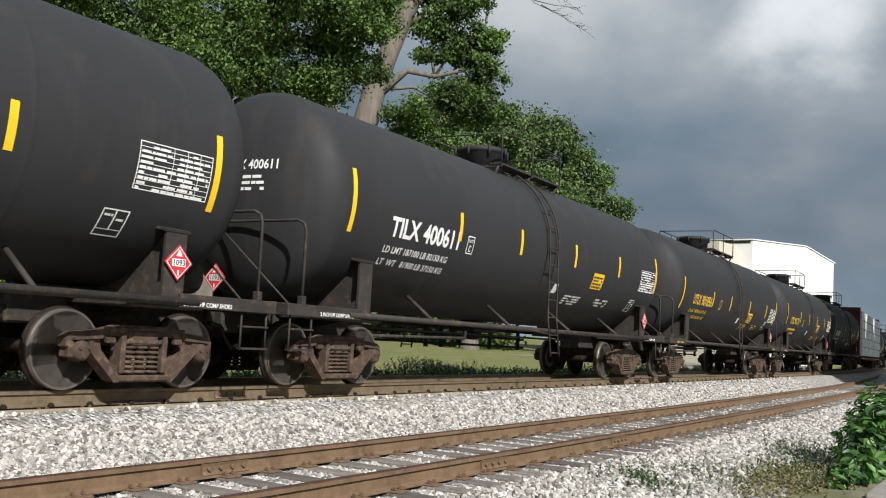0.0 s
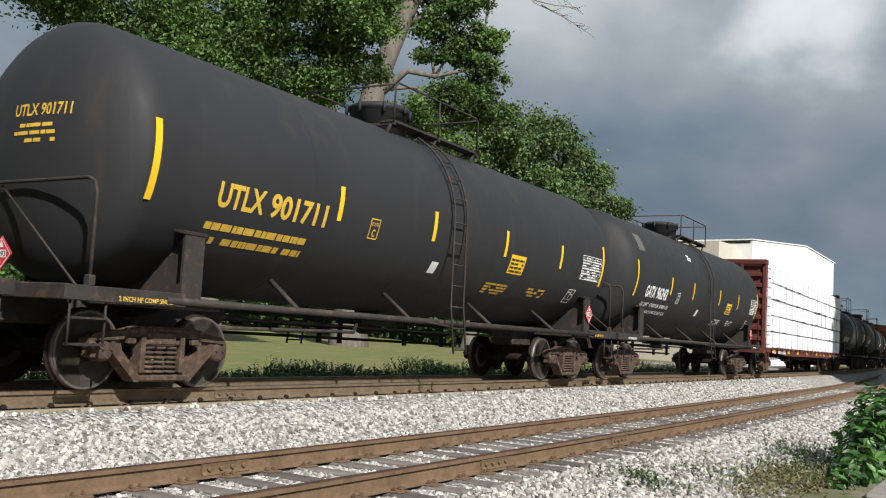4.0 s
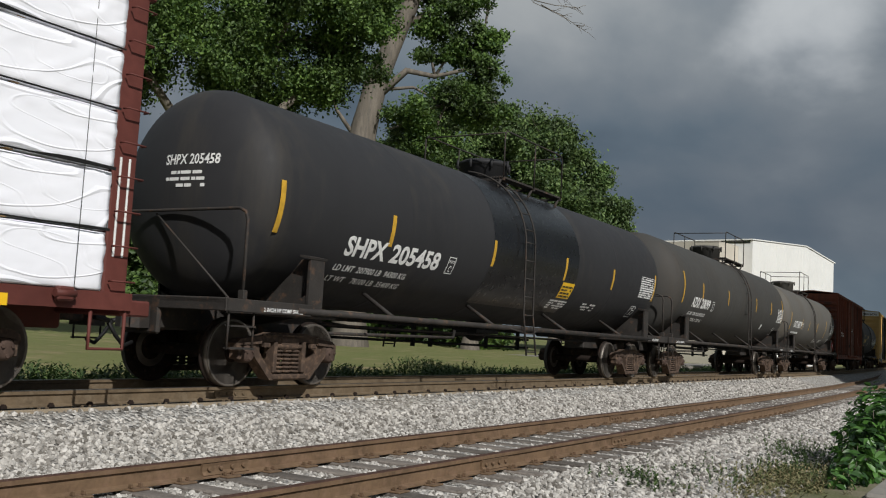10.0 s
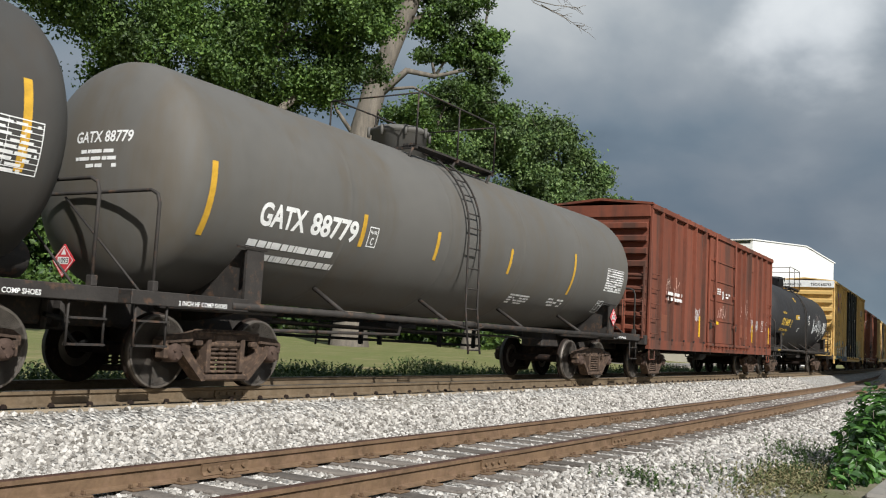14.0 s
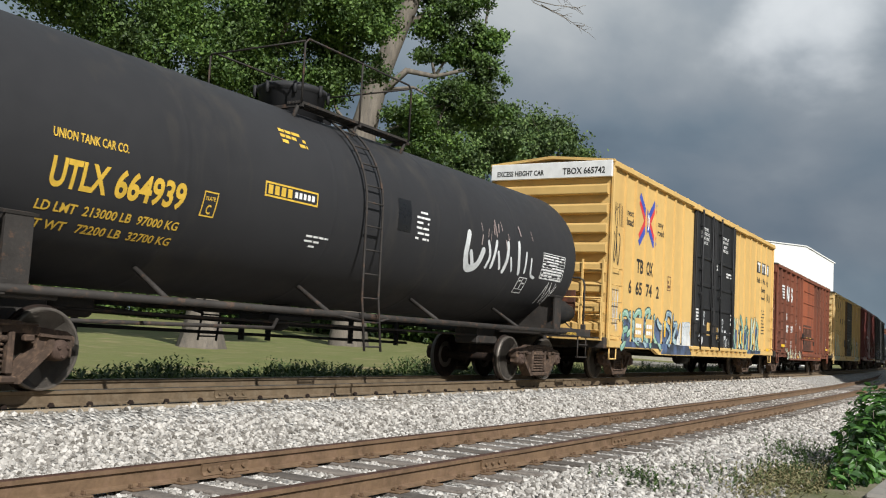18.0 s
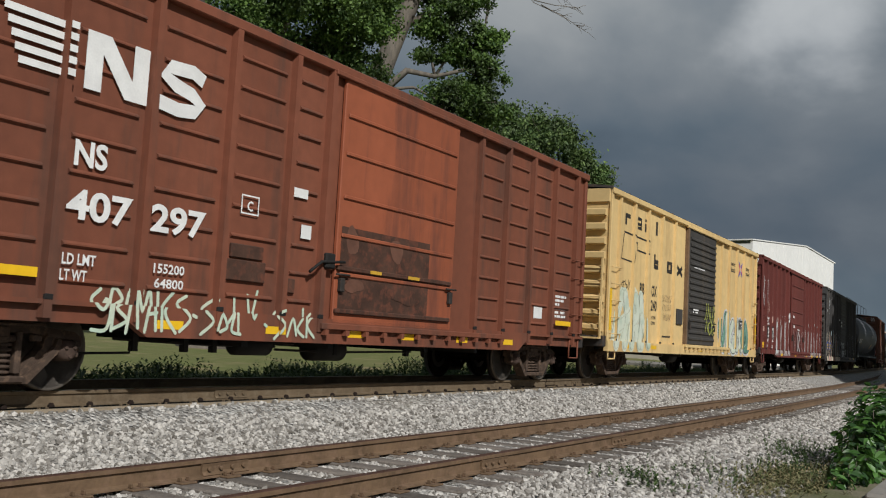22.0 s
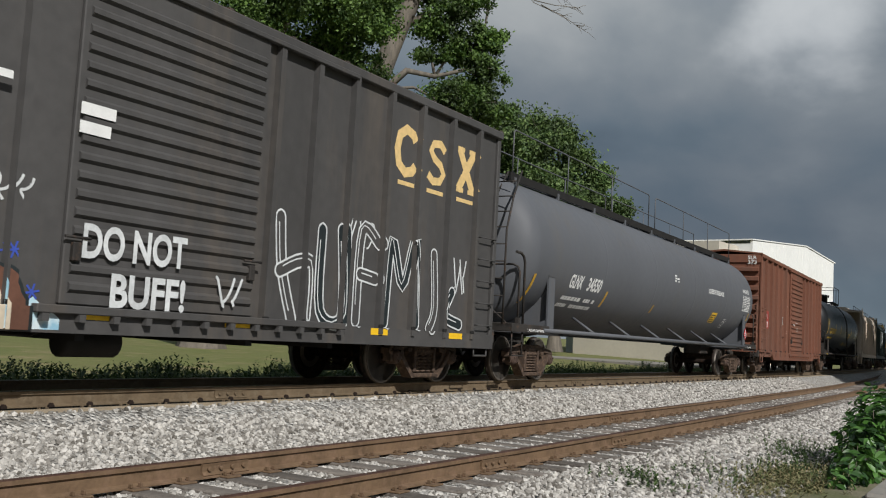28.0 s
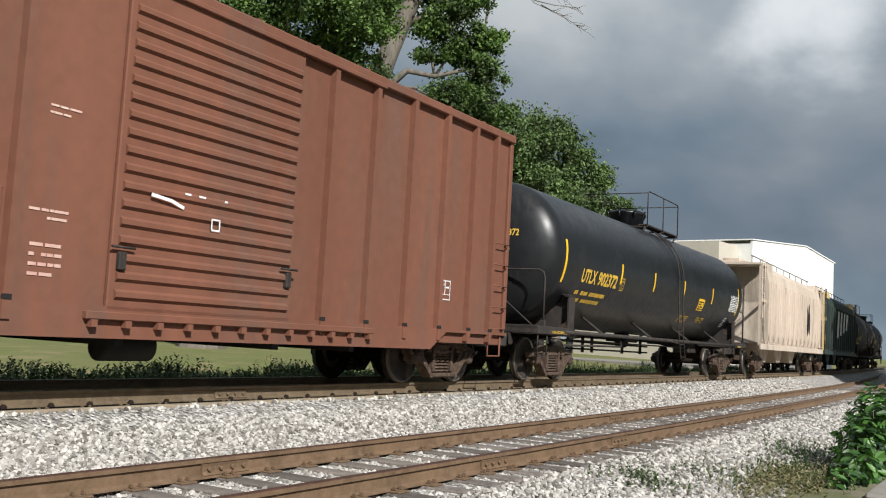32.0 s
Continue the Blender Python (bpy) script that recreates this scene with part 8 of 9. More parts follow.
glyphs = [rect(-6.54, -6.42, 3.87, 4.16), rect(-6.42, -6.16, 4.05, 4.16), stroke([(-5.32, 3.86), (-5.32, 4.14), (-5.60, 4.14)], 0.10), stroke([(-5.32, 4.0), (-5.58, 4.0), (-5.58, 3.90), (-5.36, 3.90)], 0.08),
          rect(-5.02, -4.90, 3.86, 4.08), rect(-5.02, -4.90, 4.13, 4.2), rect(-4.10, -3.95, 3.88, 4.25), rect(-4.18, -4.06, 2.97, 3.36), stroke([(-4.10, 3.16), (-3.84, 3.16), (-3.84, 3.02), (-4.10, 3.02)], 0.13),
          rect(-3.02, -2.86, 2.95, 3.28), rect(-2.70, -2.54, 2.95, 3.28), rect(-2.86, -2.70, 3.19, 3.28), rect(-2.86, -2.70, 2.95, 3.05), stroke([(-2.05, 3.22), (-1.55, 2.98)], 0.12), stroke([(-2.05, 2.98), (-1.55, 3.22)], 0.12)]
write(car, "lettering_shape", moved(glyphs, -0.22), "stencil_black", side)
paint(car, "emblem", moved([stroke([(-6.60, 3.64), (-6.74, 3.0), (-5.95, 2.98), (-5.78, 3.50), (-5.58, 3.50)], 0.045), stroke([(-5.58, 3.52), (-5.58, 3.32), (-4.80, 3.30), (-4.78, 3.64), (-6.60, 3.68)], 0.045)], -0.2), "stencil_black", side)
write(car, "lettering", [word("RB", -5.50, 2.22, 0.29, end=-5.12), word("OX", -4.53, 2.22, 0.29, end=-4.08), word("33", -5.40, 1.84, 0.27, end=-5.12), word("240", -4.55, 1.84, 0.27, end=-4.05), word("157100", -4.5, 1.60, 0.09, end=-4.12), word("62900", -4.5, 1.46, 0.09, end=-4.16),
                         word("any", 6.28, 3.84, 0.15, end=6.76), word("road", 6.22, 3.66, 0.15, end=6.78), word("next", 4.05, 3.84, 0.15, end=4.6), word("load", 4.05, 3.62, 0.17, end=4.6)],
      "stencil_black", side)
paint(car, "small_lettering", bars(-3.5, -2.75, 1.14, 1.22, 1, 62, 0.6) + bars(6.2, 6.7, 1.4, 1.55, 2, 63), "stencil_black", side)
paint(car, "graffiti", scrawl(-3.6, -2.75, 2.12, 2.32, 161, 0.012, 9) + scrawl(-3.65, -2.8, 1.88, 2.06, 163, 0.012, 8) + scrawl(-3.5, -2.75, 1.62, 1.80, 164, 0.012, 9), "spray_brown", side, 0.006)
b = Mesh()
b.box(-2.25, -1.72, -1.60, -1.54, 1.55, 2.0, c=0.012)
part("board", b, "door_grey", car, "dark routing board")
b = Mesh()
b.box(-1.52, -1.40, -1.66, -1.54, 1.0, 4.45, c=0.012)
part("door_post", b, "rail_side", car, "rust-stained door post")
cross_mark(car, side, 5.42, 3.80, 0.42)
paint(car, "graffiti", scrawl(-6.85, -6.25, 2.25, 2.5, 64, 0.025, 5), "stencil_black", side, 0.006)
spray_letters(car, side, [[[(-7.3, 0.9), (-7.1, 1.6), (-6.8, 2.1)], [(-7.0, 1.3), (-6.6, 1.45)]], [[(-6.6, 2.1), (-6.4, 1.5), (-6.7, 0.9)], [(-6.4, 1.5), (-6.0, 1.75), (-5.9, 2.15)]],
                          [[(-6.2, 0.9), (-6.1, 1.35), (-5.7, 1.3), (-5.6, 0.9)], [(-5.8, 2.1), (-5.6, 1.7), (-5.9, 1.5)]], [[(-5.4, 2.1), (-5.3, 1.5), (-5.45, 0.9)], [(-5.3, 1.6), (-5.0, 1.25), (-4.9, 0.95)]]],
              0.27, ("spray_sage",), "spray_dim", 0.012, "spray_sage", 0.06)
spray_letters(car, side, [[[(2.66, 1.72), (2.75, 1.35), (3.08, 1.12), (3.30, 1.55), (3.42, 2.02)], [(2.9, 1.0), (2.95, 0.85)]], [[(3.58, 2.02), (3.62, 1.4), (3.72, 0.85)]],
                          [[(4.42, 1.80), (4.10, 1.50), (4.08, 1.02), (4.48, 0.92), (4.58, 1.28)]], [[(4.80, 0.85), (4.86, 1.45), (5.02, 1.90), (5.30, 1.50)], [(5.50, 1.85), (5.52, 1.3), (5.46, 0.85)]],
                          [[(5.76, 1.30), (5.88, 1.68), (6.20, 1.84), (6.50, 1.52), (6.50, 1.10), (6.22, 0.84), (5.92, 0.86)]]], 0.34,
              ("spray_pine", "spray_sage", "spray_sage", "spray_sage", "spray_pine"), "spray_black", 0.028, "spray_white", 0.07, "spray_white", floor=0.74)
paint(car, "graffiti_spot", [blob(6.06, 1.30, 0.13, 0.20, random.Random(7))], "spray_black", side, 0.058)
paint(car, "label_plate", [rect(5.24, 5.66, 1.69, 2.02)], "spray_black", side, 0.060)
paint(car, "label_print", outline(5.26, 5.64, 1.71, 2.0, 0.015) + bars(5.3, 5.6, 1.75, 1.95, 2, 9), "stencil_white", side, 0.063)
dr = Flat(-1.665)
paint(car, "graffiti", scrawl(0.4, 1.6, 1.75, 2.3, 68, 0.05, 6) + scrawl(0.5, 1.6, 1.35, 1.75, 69, 0.05, 6), "spray_lime", dr, 0.006)
paint(car, "door_stencil", bars(-0.9, -0.3, 1.95, 2.1, 2, 70) + bars(-0.9, 0.3, 3.3, 3.36, 1, 71), "stencil_white", dr, 0.006)
sill_reflectors(car, (-6.6, -4.4, 0.2, 3.9, 6.6), 0.80, -1.625)
paint(car, "reflective_patch", [rect(-7.8, -7.66, 1.2, 2.2), rect(7.66, 7.8, 1.2, 2.2)], "reflector", side, 0.066)

# maroon box car
posts14 = [-7.1, -6.12, -5.16, -4.25, -3.3, -2.34, 2.1, 3.05, 4.0, 4.95, 5.9, 6.8]
car, side = box_car(74.35, 15.75, 12.3, 0.74, 4.72, "box_maroon", [(-1.40, 1.75, "panel", "box_maroon")], posts14, "maroon box car with white tags and a mural of grey letters", end_ribs=7, sill_cut=0.12)
write(car, "black_panel", [rect(-6.98, -6.18, 1.50, 2.0), rect(-6.02, -5.22, 1.50, 2.0)], "stencil_black", side, 0.012)
write(car, "lettering", [word("EEC", -6.95, 2.05, 0.30, end=-6.24), word("1 3", -6.90, 1.55, 0.38, end=-6.24), word("1 7", -5.92, 1.55, 0.38, end=-5.28), word("LDLMT", -6.92, 1.34, 0.13, end=-6.30),
                         word("157400", -5.94, 1.34, 0.13, end=-5.28), word("LT WT", -6.92, 1.10, 0.13, end=-6.42), word("62600", -5.94, 1.10, 0.13, end=-5.4)], "stencil_white", side, 0.018)
spray_cloud(car, side, -5.2, -1.6, 0.82, 2.45, 72, "spray_smoke", 0.003, 0.5)
spray_letters(car, side, [[[(-4.40, 2.12), (-4.85, 1.98), (-4.90, 1.62), (-4.45, 1.40), (-4.50, 1.05), (-4.95, 1.0)]], [[(-4.1, 0.95), (-4.0, 2.0), (-3.65, 1.45), (-3.35, 2.1), (-3.2, 0.95)]],
                          [[(-2.85, 1.0), (-2.7, 2.1), (-2.2, 2.0), (-2.3, 1.5), (-2.7, 1.4), (-2.0, 0.95)]]], 0.24, ("spray_white", "spray_smoke", "spray_smoke"), "spray_brown", 0.03, shine="spray_white")
spray_letters(car, Flat(-1.555), [[[(-1.0, 1.9), (-0.7, 1.3), (-0.3, 1.9)], [(-0.7, 1.3), (-0.75, 1.0)]], [[(0.0, 1.0), (0.1, 1.85), (0.6, 1.7), (0.3, 1.35), (0.75, 1.0)]], [[(1.5, 1.9), (1.0, 1.75), (1.05, 1.2), (1.55, 1.05)]]],
              0.13, ("box_maroon", "spray_smoke"), "spray_smoke", 0.02, lift=0.004)
spray_cloud(car, side, 2.05, 7.5, 0.82, 2.3, 75, "spray_smoke", 0.003, 0.6)
spray_letters(car, side, [[[(2.3, 1.0), (2.4, 2.05), (2.9, 1.9), (2.6, 1.5), (3.0, 1.0)]], [[(3.4, 2.1), (3.2, 1.4), (3.7, 1.0), (3.9, 2.0)]], [[(4.3, 1.0), (4.5, 2.1), (4.9, 1.0)], [(4.3, 1.4), (4.9, 1.4)]],
                          [[(5.3, 2.1), (5.3, 1.0), (5.9, 1.1)]], [[(6.7, 2.0), (6.2, 1.7), (6.6, 1.4), (6.2, 1.0)]]], 0.20, ("spray_smoke", "spray_grey"), "spray_brown", 0.03, shine="spray_white")
paint(car, "graffiti", [stroke(q, 0.05) for q in ([(-5.3, 1.5), (-5.05, 2.6), (-4.4, 2.1)], [(-4.4, 1.9), (-4.1, 2.5), (-3.7, 2.55)], [(-3.4, 2.5), (-2.8, 2.6), (-2.6, 1.3)], [(-2.5, 2.2), (-2.0, 2.55), (-1.4, 2.45)],
                                               [(2.1, 2.2), (2.6, 2.35), (2.9, 1.9)], [(3.2, 2.0), (3.7, 2.45), (4.2, 2.1)], [(5.0, 2.1), (5.6, 2.5), (6.3, 2.2)])], "spray_white", side, 0.016)
paint(car, "graffiti", [blob(-7.32, 1.86, 0.13, 0.13, random.Random(3)), blob(-5.55, 2.28, 0.14, 0.15, random.Random(4)), blob(-4.35, 2.3, 0.09, 0.12, random.Random(5))], "spray_pink", side, 0.016)
paint(car, "graffiti", scrawl(-7.75, -7.0, 2.8, 3.95, 75, 0.045, 6) + scrawl(-7.0, -6.75, 2.35, 2.8, 76, 0.04, 2) + scrawl(6.9, 7.5, 2.3, 3.0, 77, 0.03, 4), "spray_white", side, 0.006)
paint(car, "graffiti", scrawl(-6.5, -5.8, 2.5, 3.0, 78, 0.02, 6), "spray_pink", side, 0.006)
paint(car, "white_card", [rect(-2.3, -1.95, 2.5, 2.7), rect(-2.25, -2.0, 2.3, 2.42), rect(-1.2, -0.85, 2.55, 2.66), rect(-1.1, -0.7, 2.1, 2.22), rect(0.0, 0.6, 2.02, 2.07)], "white_paint", Flat(-1.545), 0.01)
sill_reflectors(car, (-3.6, -0.2, 2.9, 4.6, 6.3, 7.5), 0.80)
paint(car, "reflective_patch", [rect(-7.62, -7.2, 1.10, 1.32)], "reflector", side, 0.012)
paint(car, "end_lettering", [word("EEC 1317", 0.5, 4.45, 0.16, end=1.35)], "stencil_white", End(-7.91), 0.006)

# charcoal box car with a ribbed door
posts15 = [-7.2, -6.15, -5.1, -4.05, -3.0, -2.1, 1.6, 2.4, 3.27, 4.22, 5.13, 6.11, 7.05]
car, side = box_car(92.1, 15.75, 12.45, 0.65, 4.74, "box_black", [(-1.52, 1.36, "corrugated", "box_black")], posts15, "charcoal box car with a ribbed door and pink cartoon graffiti", end_ribs=8,
                    roof_skin="roof_dark")
letters = [stroke([(5.02, 3.98), (4.95, 4.08), (4.75, 4.14), (4.56, 4.02), (4.50, 3.78), (4.56, 3.55), (4.75, 3.43), (4.95, 3.48), (5.04, 3.58)], 0.17), rect(4.56, 5.04, 3.22, 3.29),
           stroke([(5.95, 3.99), (5.80, 4.10), (5.58, 4.07), (5.50, 3.94), (5.62, 3.82), (5.82, 3.74), (5.93, 3.60), (5.82, 3.46), (5.60, 3.43), (5.44, 3.53)], 0.14), rect(5.42, 5.94, 3.22, 3.29),
           stroke([(6.44, 4.16), (6.96, 3.43)], 0.18), stroke([(6.96, 4.16), (6.44, 3.43)], 0.18), rect(6.38, 6.62, 4.12, 4.2), rect(6.78, 7.0, 4.12, 4.2), rect(6.38, 6.62, 3.39, 3.47), rect(6.78, 7.0, 3.39, 3.47),
           rect(6.40, 6.98, 3.22, 3.29)]
write(car, "emblem", letters, "stencil_cream", side)
write(car, "lettering", [word("CS", -7.15, 2.40, 0.36, end=-6.50), word("XT", -6.10, 2.40, 0.36, end=-5.52)], "stencil_cream", side)
for x0, x1, z1, k in ((-7.7, -3.55, 2.62, 81), (-3.75, -2.6, 2.1, 82), (-2.7, -1.95, 1.6, 83), (-2.05, -1.5, 1.2, 84)):
    spray_cloud(car, side, x0, x1, 0.68, z1, k, "spray_sky", 0.003 + 0.0006 * (k - 81), 0.30)
for i, (x0, x1, z1, tone) in enumerate(((-7.75, -6.75, 2.35, "spray_cream"), (-6.85, -5.95, 2.20, "spray_pink"), (-4.45, -3.72, 2.38, "spray_pink"), (-5.12, -4.30, 2.04, "spray_brown"),
                                        (-5.95, -5.05, 2.03, "spray_cream"), (-3.88, -2.95, 2.02, "spray_cream"), (-2.98, -1.92, 1.30, "spray_cream"))):
    q = 0.010 + 0.006 * i
    paint(car, "graffiti_outline", [hump(x0, x1, 0.67, z1, i, 0.05, 0.03)], "spray_black", side, q)
    paint(car, "graffiti_shade", [hump(x0, x1, 0.67, z1, i, 0.02, 0.02)], "spray_brown", side, q + 0.001)
    paint(car, "graffiti_letter", [hump(x0, x1 - 0.16, 0.67, z1 - 0.06, i, -0.02)], tone, side, q + 0.002)
    rnd = random.Random(300 + i)
    for k in range(4):
        cx, cz = rnd.uniform(x0 + 0.12, x1 - 0.25), rnd.uniform(0.9, z1 - 0.45)
        paint(car, "graffiti_drip", [blob(cx, cz, rnd.uniform(0.02, 0.05), rnd.uniform(0.06, 0.16), rnd, 0.15)], "spray_brown" if tone != "spray_brown" else "spray_pink", side, q + 0.003)
for x, z in ((-5.2, 2.45), (-4.75, 2.3), (-3.35, 2.25), (-2.65, 1.75), (-2.1, 1.45), (-1.8, 1.05)):
    for a in (0.2, 1.25, 2.3):
        d = (0.09 * math.cos(a), 0.09 * math.sin(a))
        paint(car, "graffiti_star", [stroke([(x - d[0], z - d[1]), (x + d[0], z + d[1])], 0.022)], "glyph_blue", side, 0.006 + 0.0008 * a)
for x0, x1, z0 in ((-6.72, -6.02, 1.28), (-7.70, -7.10, 1.30)):
    paint(car, "label_plate", [rect(x0, x1, z0, z0 + 0.42)], "glyph_blue", side, 0.060)
    paint(car, "label_print", bars(x0 + 0.05, x1 - 0.05, z0 + 0.05, z0 + 0.38, 2, 19, 0.6), "stencil_yellow", side, 0.063)
paint(car, "graffiti", scrawl(-7.4, -6.2, 3.2, 4.2, 84, 0.05, 6) + scrawl(-3.0, -1.9, 1.9, 2.2, 85, 0.03, 6) + scrawl(3.2, 4.0, 2.1, 2.5, 86, 0.03, 5) + scrawl(6.4, 6.9, 1.6, 2.2, 87, 0.04, 4), "spray_white", side, 0.006)
spray_letters(car, side, [[[(1.85, 2.32), (1.95, 1.6), (2.2, 0.95)], [(1.9, 1.6), (2.45, 1.75), (2.5, 1.0)]], [[(2.75, 2.25), (2.8, 1.1), (3.3, 1.05), (3.2, 2.3)]],
                          [[(3.65, 1.0), (3.7, 2.35), (4.15, 2.2)], [(3.7, 1.7), (4.1, 1.65)]], [[(4.4, 1.0), (4.5, 2.3), (4.85, 1.6), (5.15, 2.35), (5.3, 1.0)]], [[(5.75, 2.2), (5.85, 1.3), (5.7, 0.95)]],
                          [[(6.4, 1.6), (6.2, 1.2), (6.7, 1.05)]]], 0.16, ("box_black", "spray_black"), "spray_white", 0.028, shine="spray_white")
paint(car, "graffiti", [word("DO NOT", -1.35, 1.46, 0.36, end=0.12), word("BUFF!", -0.95, 0.96, 0.36, end=0.14)] + scrawl(0.6, 1.1, 1.0, 1.4, 90, 0.04, 3), "spray_white", Flat(-1.565), 0.008)
paint(car, "white_card", [rect(-1.5, -1.05, 2.95, 3.08), rect(-1.5, -1.1, 2.75, 2.88), rect(-2.6, -2.3, 3.1, 3.18)], "white_paint", Flat(-1.565), 0.008)
paint(car, "door_stencil", [word("C", -3.45, 2.55, 0.2)] + outline(-3.55, -3.2, 2.45, 2.85, 0.02) + bars(-0.2, 0.9, 2.25, 2.32, 1, 91), "stencil_white", side, 0.005)
sill_reflectors(car, (-6.7, -3.9, -1.0, 1.1, 4.2, 6.5), 0.80)


# grey pressure tank car with a long roof walk
def walk_345(car, side):
    r, zc, tc = 1.58, 2.74, 17.3
    zt, h = zc + r, tc / 2 + 1.2
    b = Mesh()
    for y in (-0.62, -0.52, -0.42, 0.38, 0.48, 0.58):
        b.box(-h + 0.6, h - 0.4, y, y + 0.05, zt - 0.02, zt + 0.03)
    part("roof_walk", b, "tank_pale", car)
    b = Mesh()
    b.box(-h + 0.6, h - 0.4, -0.70, -0.66, zt - 0.10, zt + 0.07)
    b.box(-h + 0.6, h - 0.4, 0.66, 0.70, zt - 0.10, zt + 0.07)
    part("toe_board", b, "black_gear", car)
    for i in range(9):
        x = -h + 0.8 + (2 * h - 1.4) * i / 8
        b = Mesh()
        b.box(x - 0.04, x + 0.04, -0.72, 0.72, zt - 0.30, zt - 0.02)
        part("walk_bracket", b, "tank_pale", car)
    for y in (-0.68, 0.68):
        b = Mesh()
        for a, c in ((-h + 0.7, -0.15), (0.45, h - 0.5)):
            b.tube([(a, y, zt), (a, y, zt + 0.95), (a + 0.06, y, zt + 1.0), (c - 0.06, y, zt + 1.0), (c, y, zt + 0.95), (c, y, zt)], 0.017, 5)
            for q in (0.33, 0.66):
                b.tube([(a + (c - a) * q, y, zt), (a + (c - a) * q, y, zt + 1.0)], 0.015, 5)
        part("walk_rail", b, "tank_pale", car)
    b = Mesh()
    b.lathe([(zt - 0.1, 0.45), (zt + 0.06, 0.45), (zt + 0.08, 0.5), (zt + 0.12, 0.5), (zt + 0.15, 0.3), (zt + 0.16, 0.02)], "z", 24)
    part("valve_dome", b, "tank_pale", car)
    # ladder on the head end
    b = Mesh()
    x = -tc / 2 - 1.85
    for y in (-1.30, -0.85):
        b.tube([(x, y, 1.15), (x, y, 3.0), (x + 0.45, y * 0.92, 3.75), (x + 1.3, y * 0.72, zt + 0.08)], 0.022, 5)
    for i in range(9):
        z = 1.35 + i * 0.34
        k = max(0.0, z - 3.0)
        b.tube([(x + 0.6 * k, -1.30 + 0.14 * k, z), (x + 0.6 * k, -0.85 + 0.1 * k, z)], 0.014, 5)
    part("end_ladder", b, "iron", car)
    for q, lo, hi in ((-9.48, -1.27, -0.54), (-5.30, -1.07, -0.63), (-1.60, -1.02, -0.76), (9.15, -1.00, -0.45)):
        paint(car, "reflective_stripe", [rect(q - 0.05, q + 0.05, lo, hi)], "reflector_old", side, 0.004, "amber reflective stripe")
    write(car, "small_lettering", [word("LIQUEFIED PETROLEUM GAS", 3.34, -0.06, 0.15, end=5.25), word("NON ODORIZED", 8.06, 0.25, 0.15, end=8.90)], "stencil_white", side)
    paint(car, "small_lettering", bars(-0.27, 0.15, 0.02, 0.25, 3, 3), "stencil_white", side)
    # grab rail bent down to the deck beside the ladder
    b = Mesh()
    b.tube([(-10.36, -1.47, 2.57), (-10.14, -1.47, 2.56), (-10.02, -1.47, 2.50), (-9.96, -1.47, 2.38), (-9.95, -1.47, 1.14)], 0.028, 6)
    part("grab_rail", b, "iron", car)


tank_car(111.2, 17.3, 1.58, 2.74, "tank_pale", "smooth grey pressure tank car with a railed roof walk", "GLNX 34550", "stencil_white", (), None, 4.68, None, 8.52, (6.1,), mark_x=(-7.66, -5.80), mark_gap=1.8, plate_dx=None,
         top="none", extra=walk_345, gear=False, over=1.50, mark_z=-0.69, saddle_k=0.34, sign_z=-0.84, table_z=-0.40)

# red-brown box car with a ribbed door
posts17 = [-7.0, -5.85, -4.75, -3.7, -2.65, 2.25, 3.3, 4.35, 5.4, 6.4, 7.2]
car, side = box_car(130.5, 15.75, 12.65, 0.61, 4.77, "box_tan", [(-1.45, 1.55, "corrugated", "box_tan")], posts17, "matt red-brown box car with a ribbed sliding door", sill_cut=0.30, end_ribs=9, sill_k=1.15)
paint(car, "red_panel", [rect(-7.08, -6.08, 1.88, 2.58)], "panel_red", side, 0.004)
write(car, "lettering", [word("SLR", -6.84, 2.27, 0.22, end=-6.36), word("373", -6.88, 1.95, 0.22, end=-6.29)], "stencil_white", side, 0.008)
write(car, "small_lettering", [word("LD LMT", -6.93, 1.42, 0.10, end=-6.45), word("LT WT", -6.92, 1.25, 0.10, end=-6.52), word("155300", -5.82, 1.41, 0.10, end=-5.37), word("64700", -5.79, 1.25, 0.10, end=-5.37)],
      "spray_grey", side, 0.008)
b = Mesh()
b.box(-3.50, -2.76, -1.49, -1.44, 1.60, 2.06, c=0.012)
part("board", b, "box_tan", car, "flat steel routing board")
b = Mesh()
b.box(-4.42, -4.20, -1.50, -1.44, 1.62, 1.80, c=0.012)
part("board", b, "box_tan", car, "small steel card board")
paint(car, "black_panel", [rect(-3.32, -2.99, 2.14, 2.48)], "stencil_black", side, 0.004)
paint(car, "stencil", outline(-3.32, -2.99, 2.14, 2.48, 0.025), "stencil_white", side, 0.007)
paint(car, "lettering", [word("Q", -3.23, 2.22, 0.16, end=-3.09)], "stencil_white", side, 0.007)
paint(car, "small_lettering", bars(-2.44, -1.95, 1.80, 1.96, 2, 94, 0.35) + bars(-2.40, -2.0, 1.22, 1.62, 4, 95, 0.35) + bars(-2.3, -1.9, 2.9, 3.05, 2, 96, 0.3), "spray_pink", side, 0.008)
paint(car, "service_plate", service_plate(5.48, 1.46, 0.36, 0.34), "stencil_white", side, 0.006)
paint(car, "door_stencil", bars(-0.5, 0.5, 2.32, 2.37, 1, 98, 0.5, 0.4) + outline(-0.05, 0.1, 1.95, 2.1, 0.02) + [stroke([(-1.0, 2.25), (-0.7, 2.22), (-0.5, 2.16)], 0.04)], "stencil_white", Flat(-1.565), 0.008)
write(car, "end_lettering", [word("SLR", 0.95, 4.55, 0.15, end=1.3), word("373", 0.95, 4.36, 0.15, end=1.3)], "stencil_white", End(-7.91), 0.006)


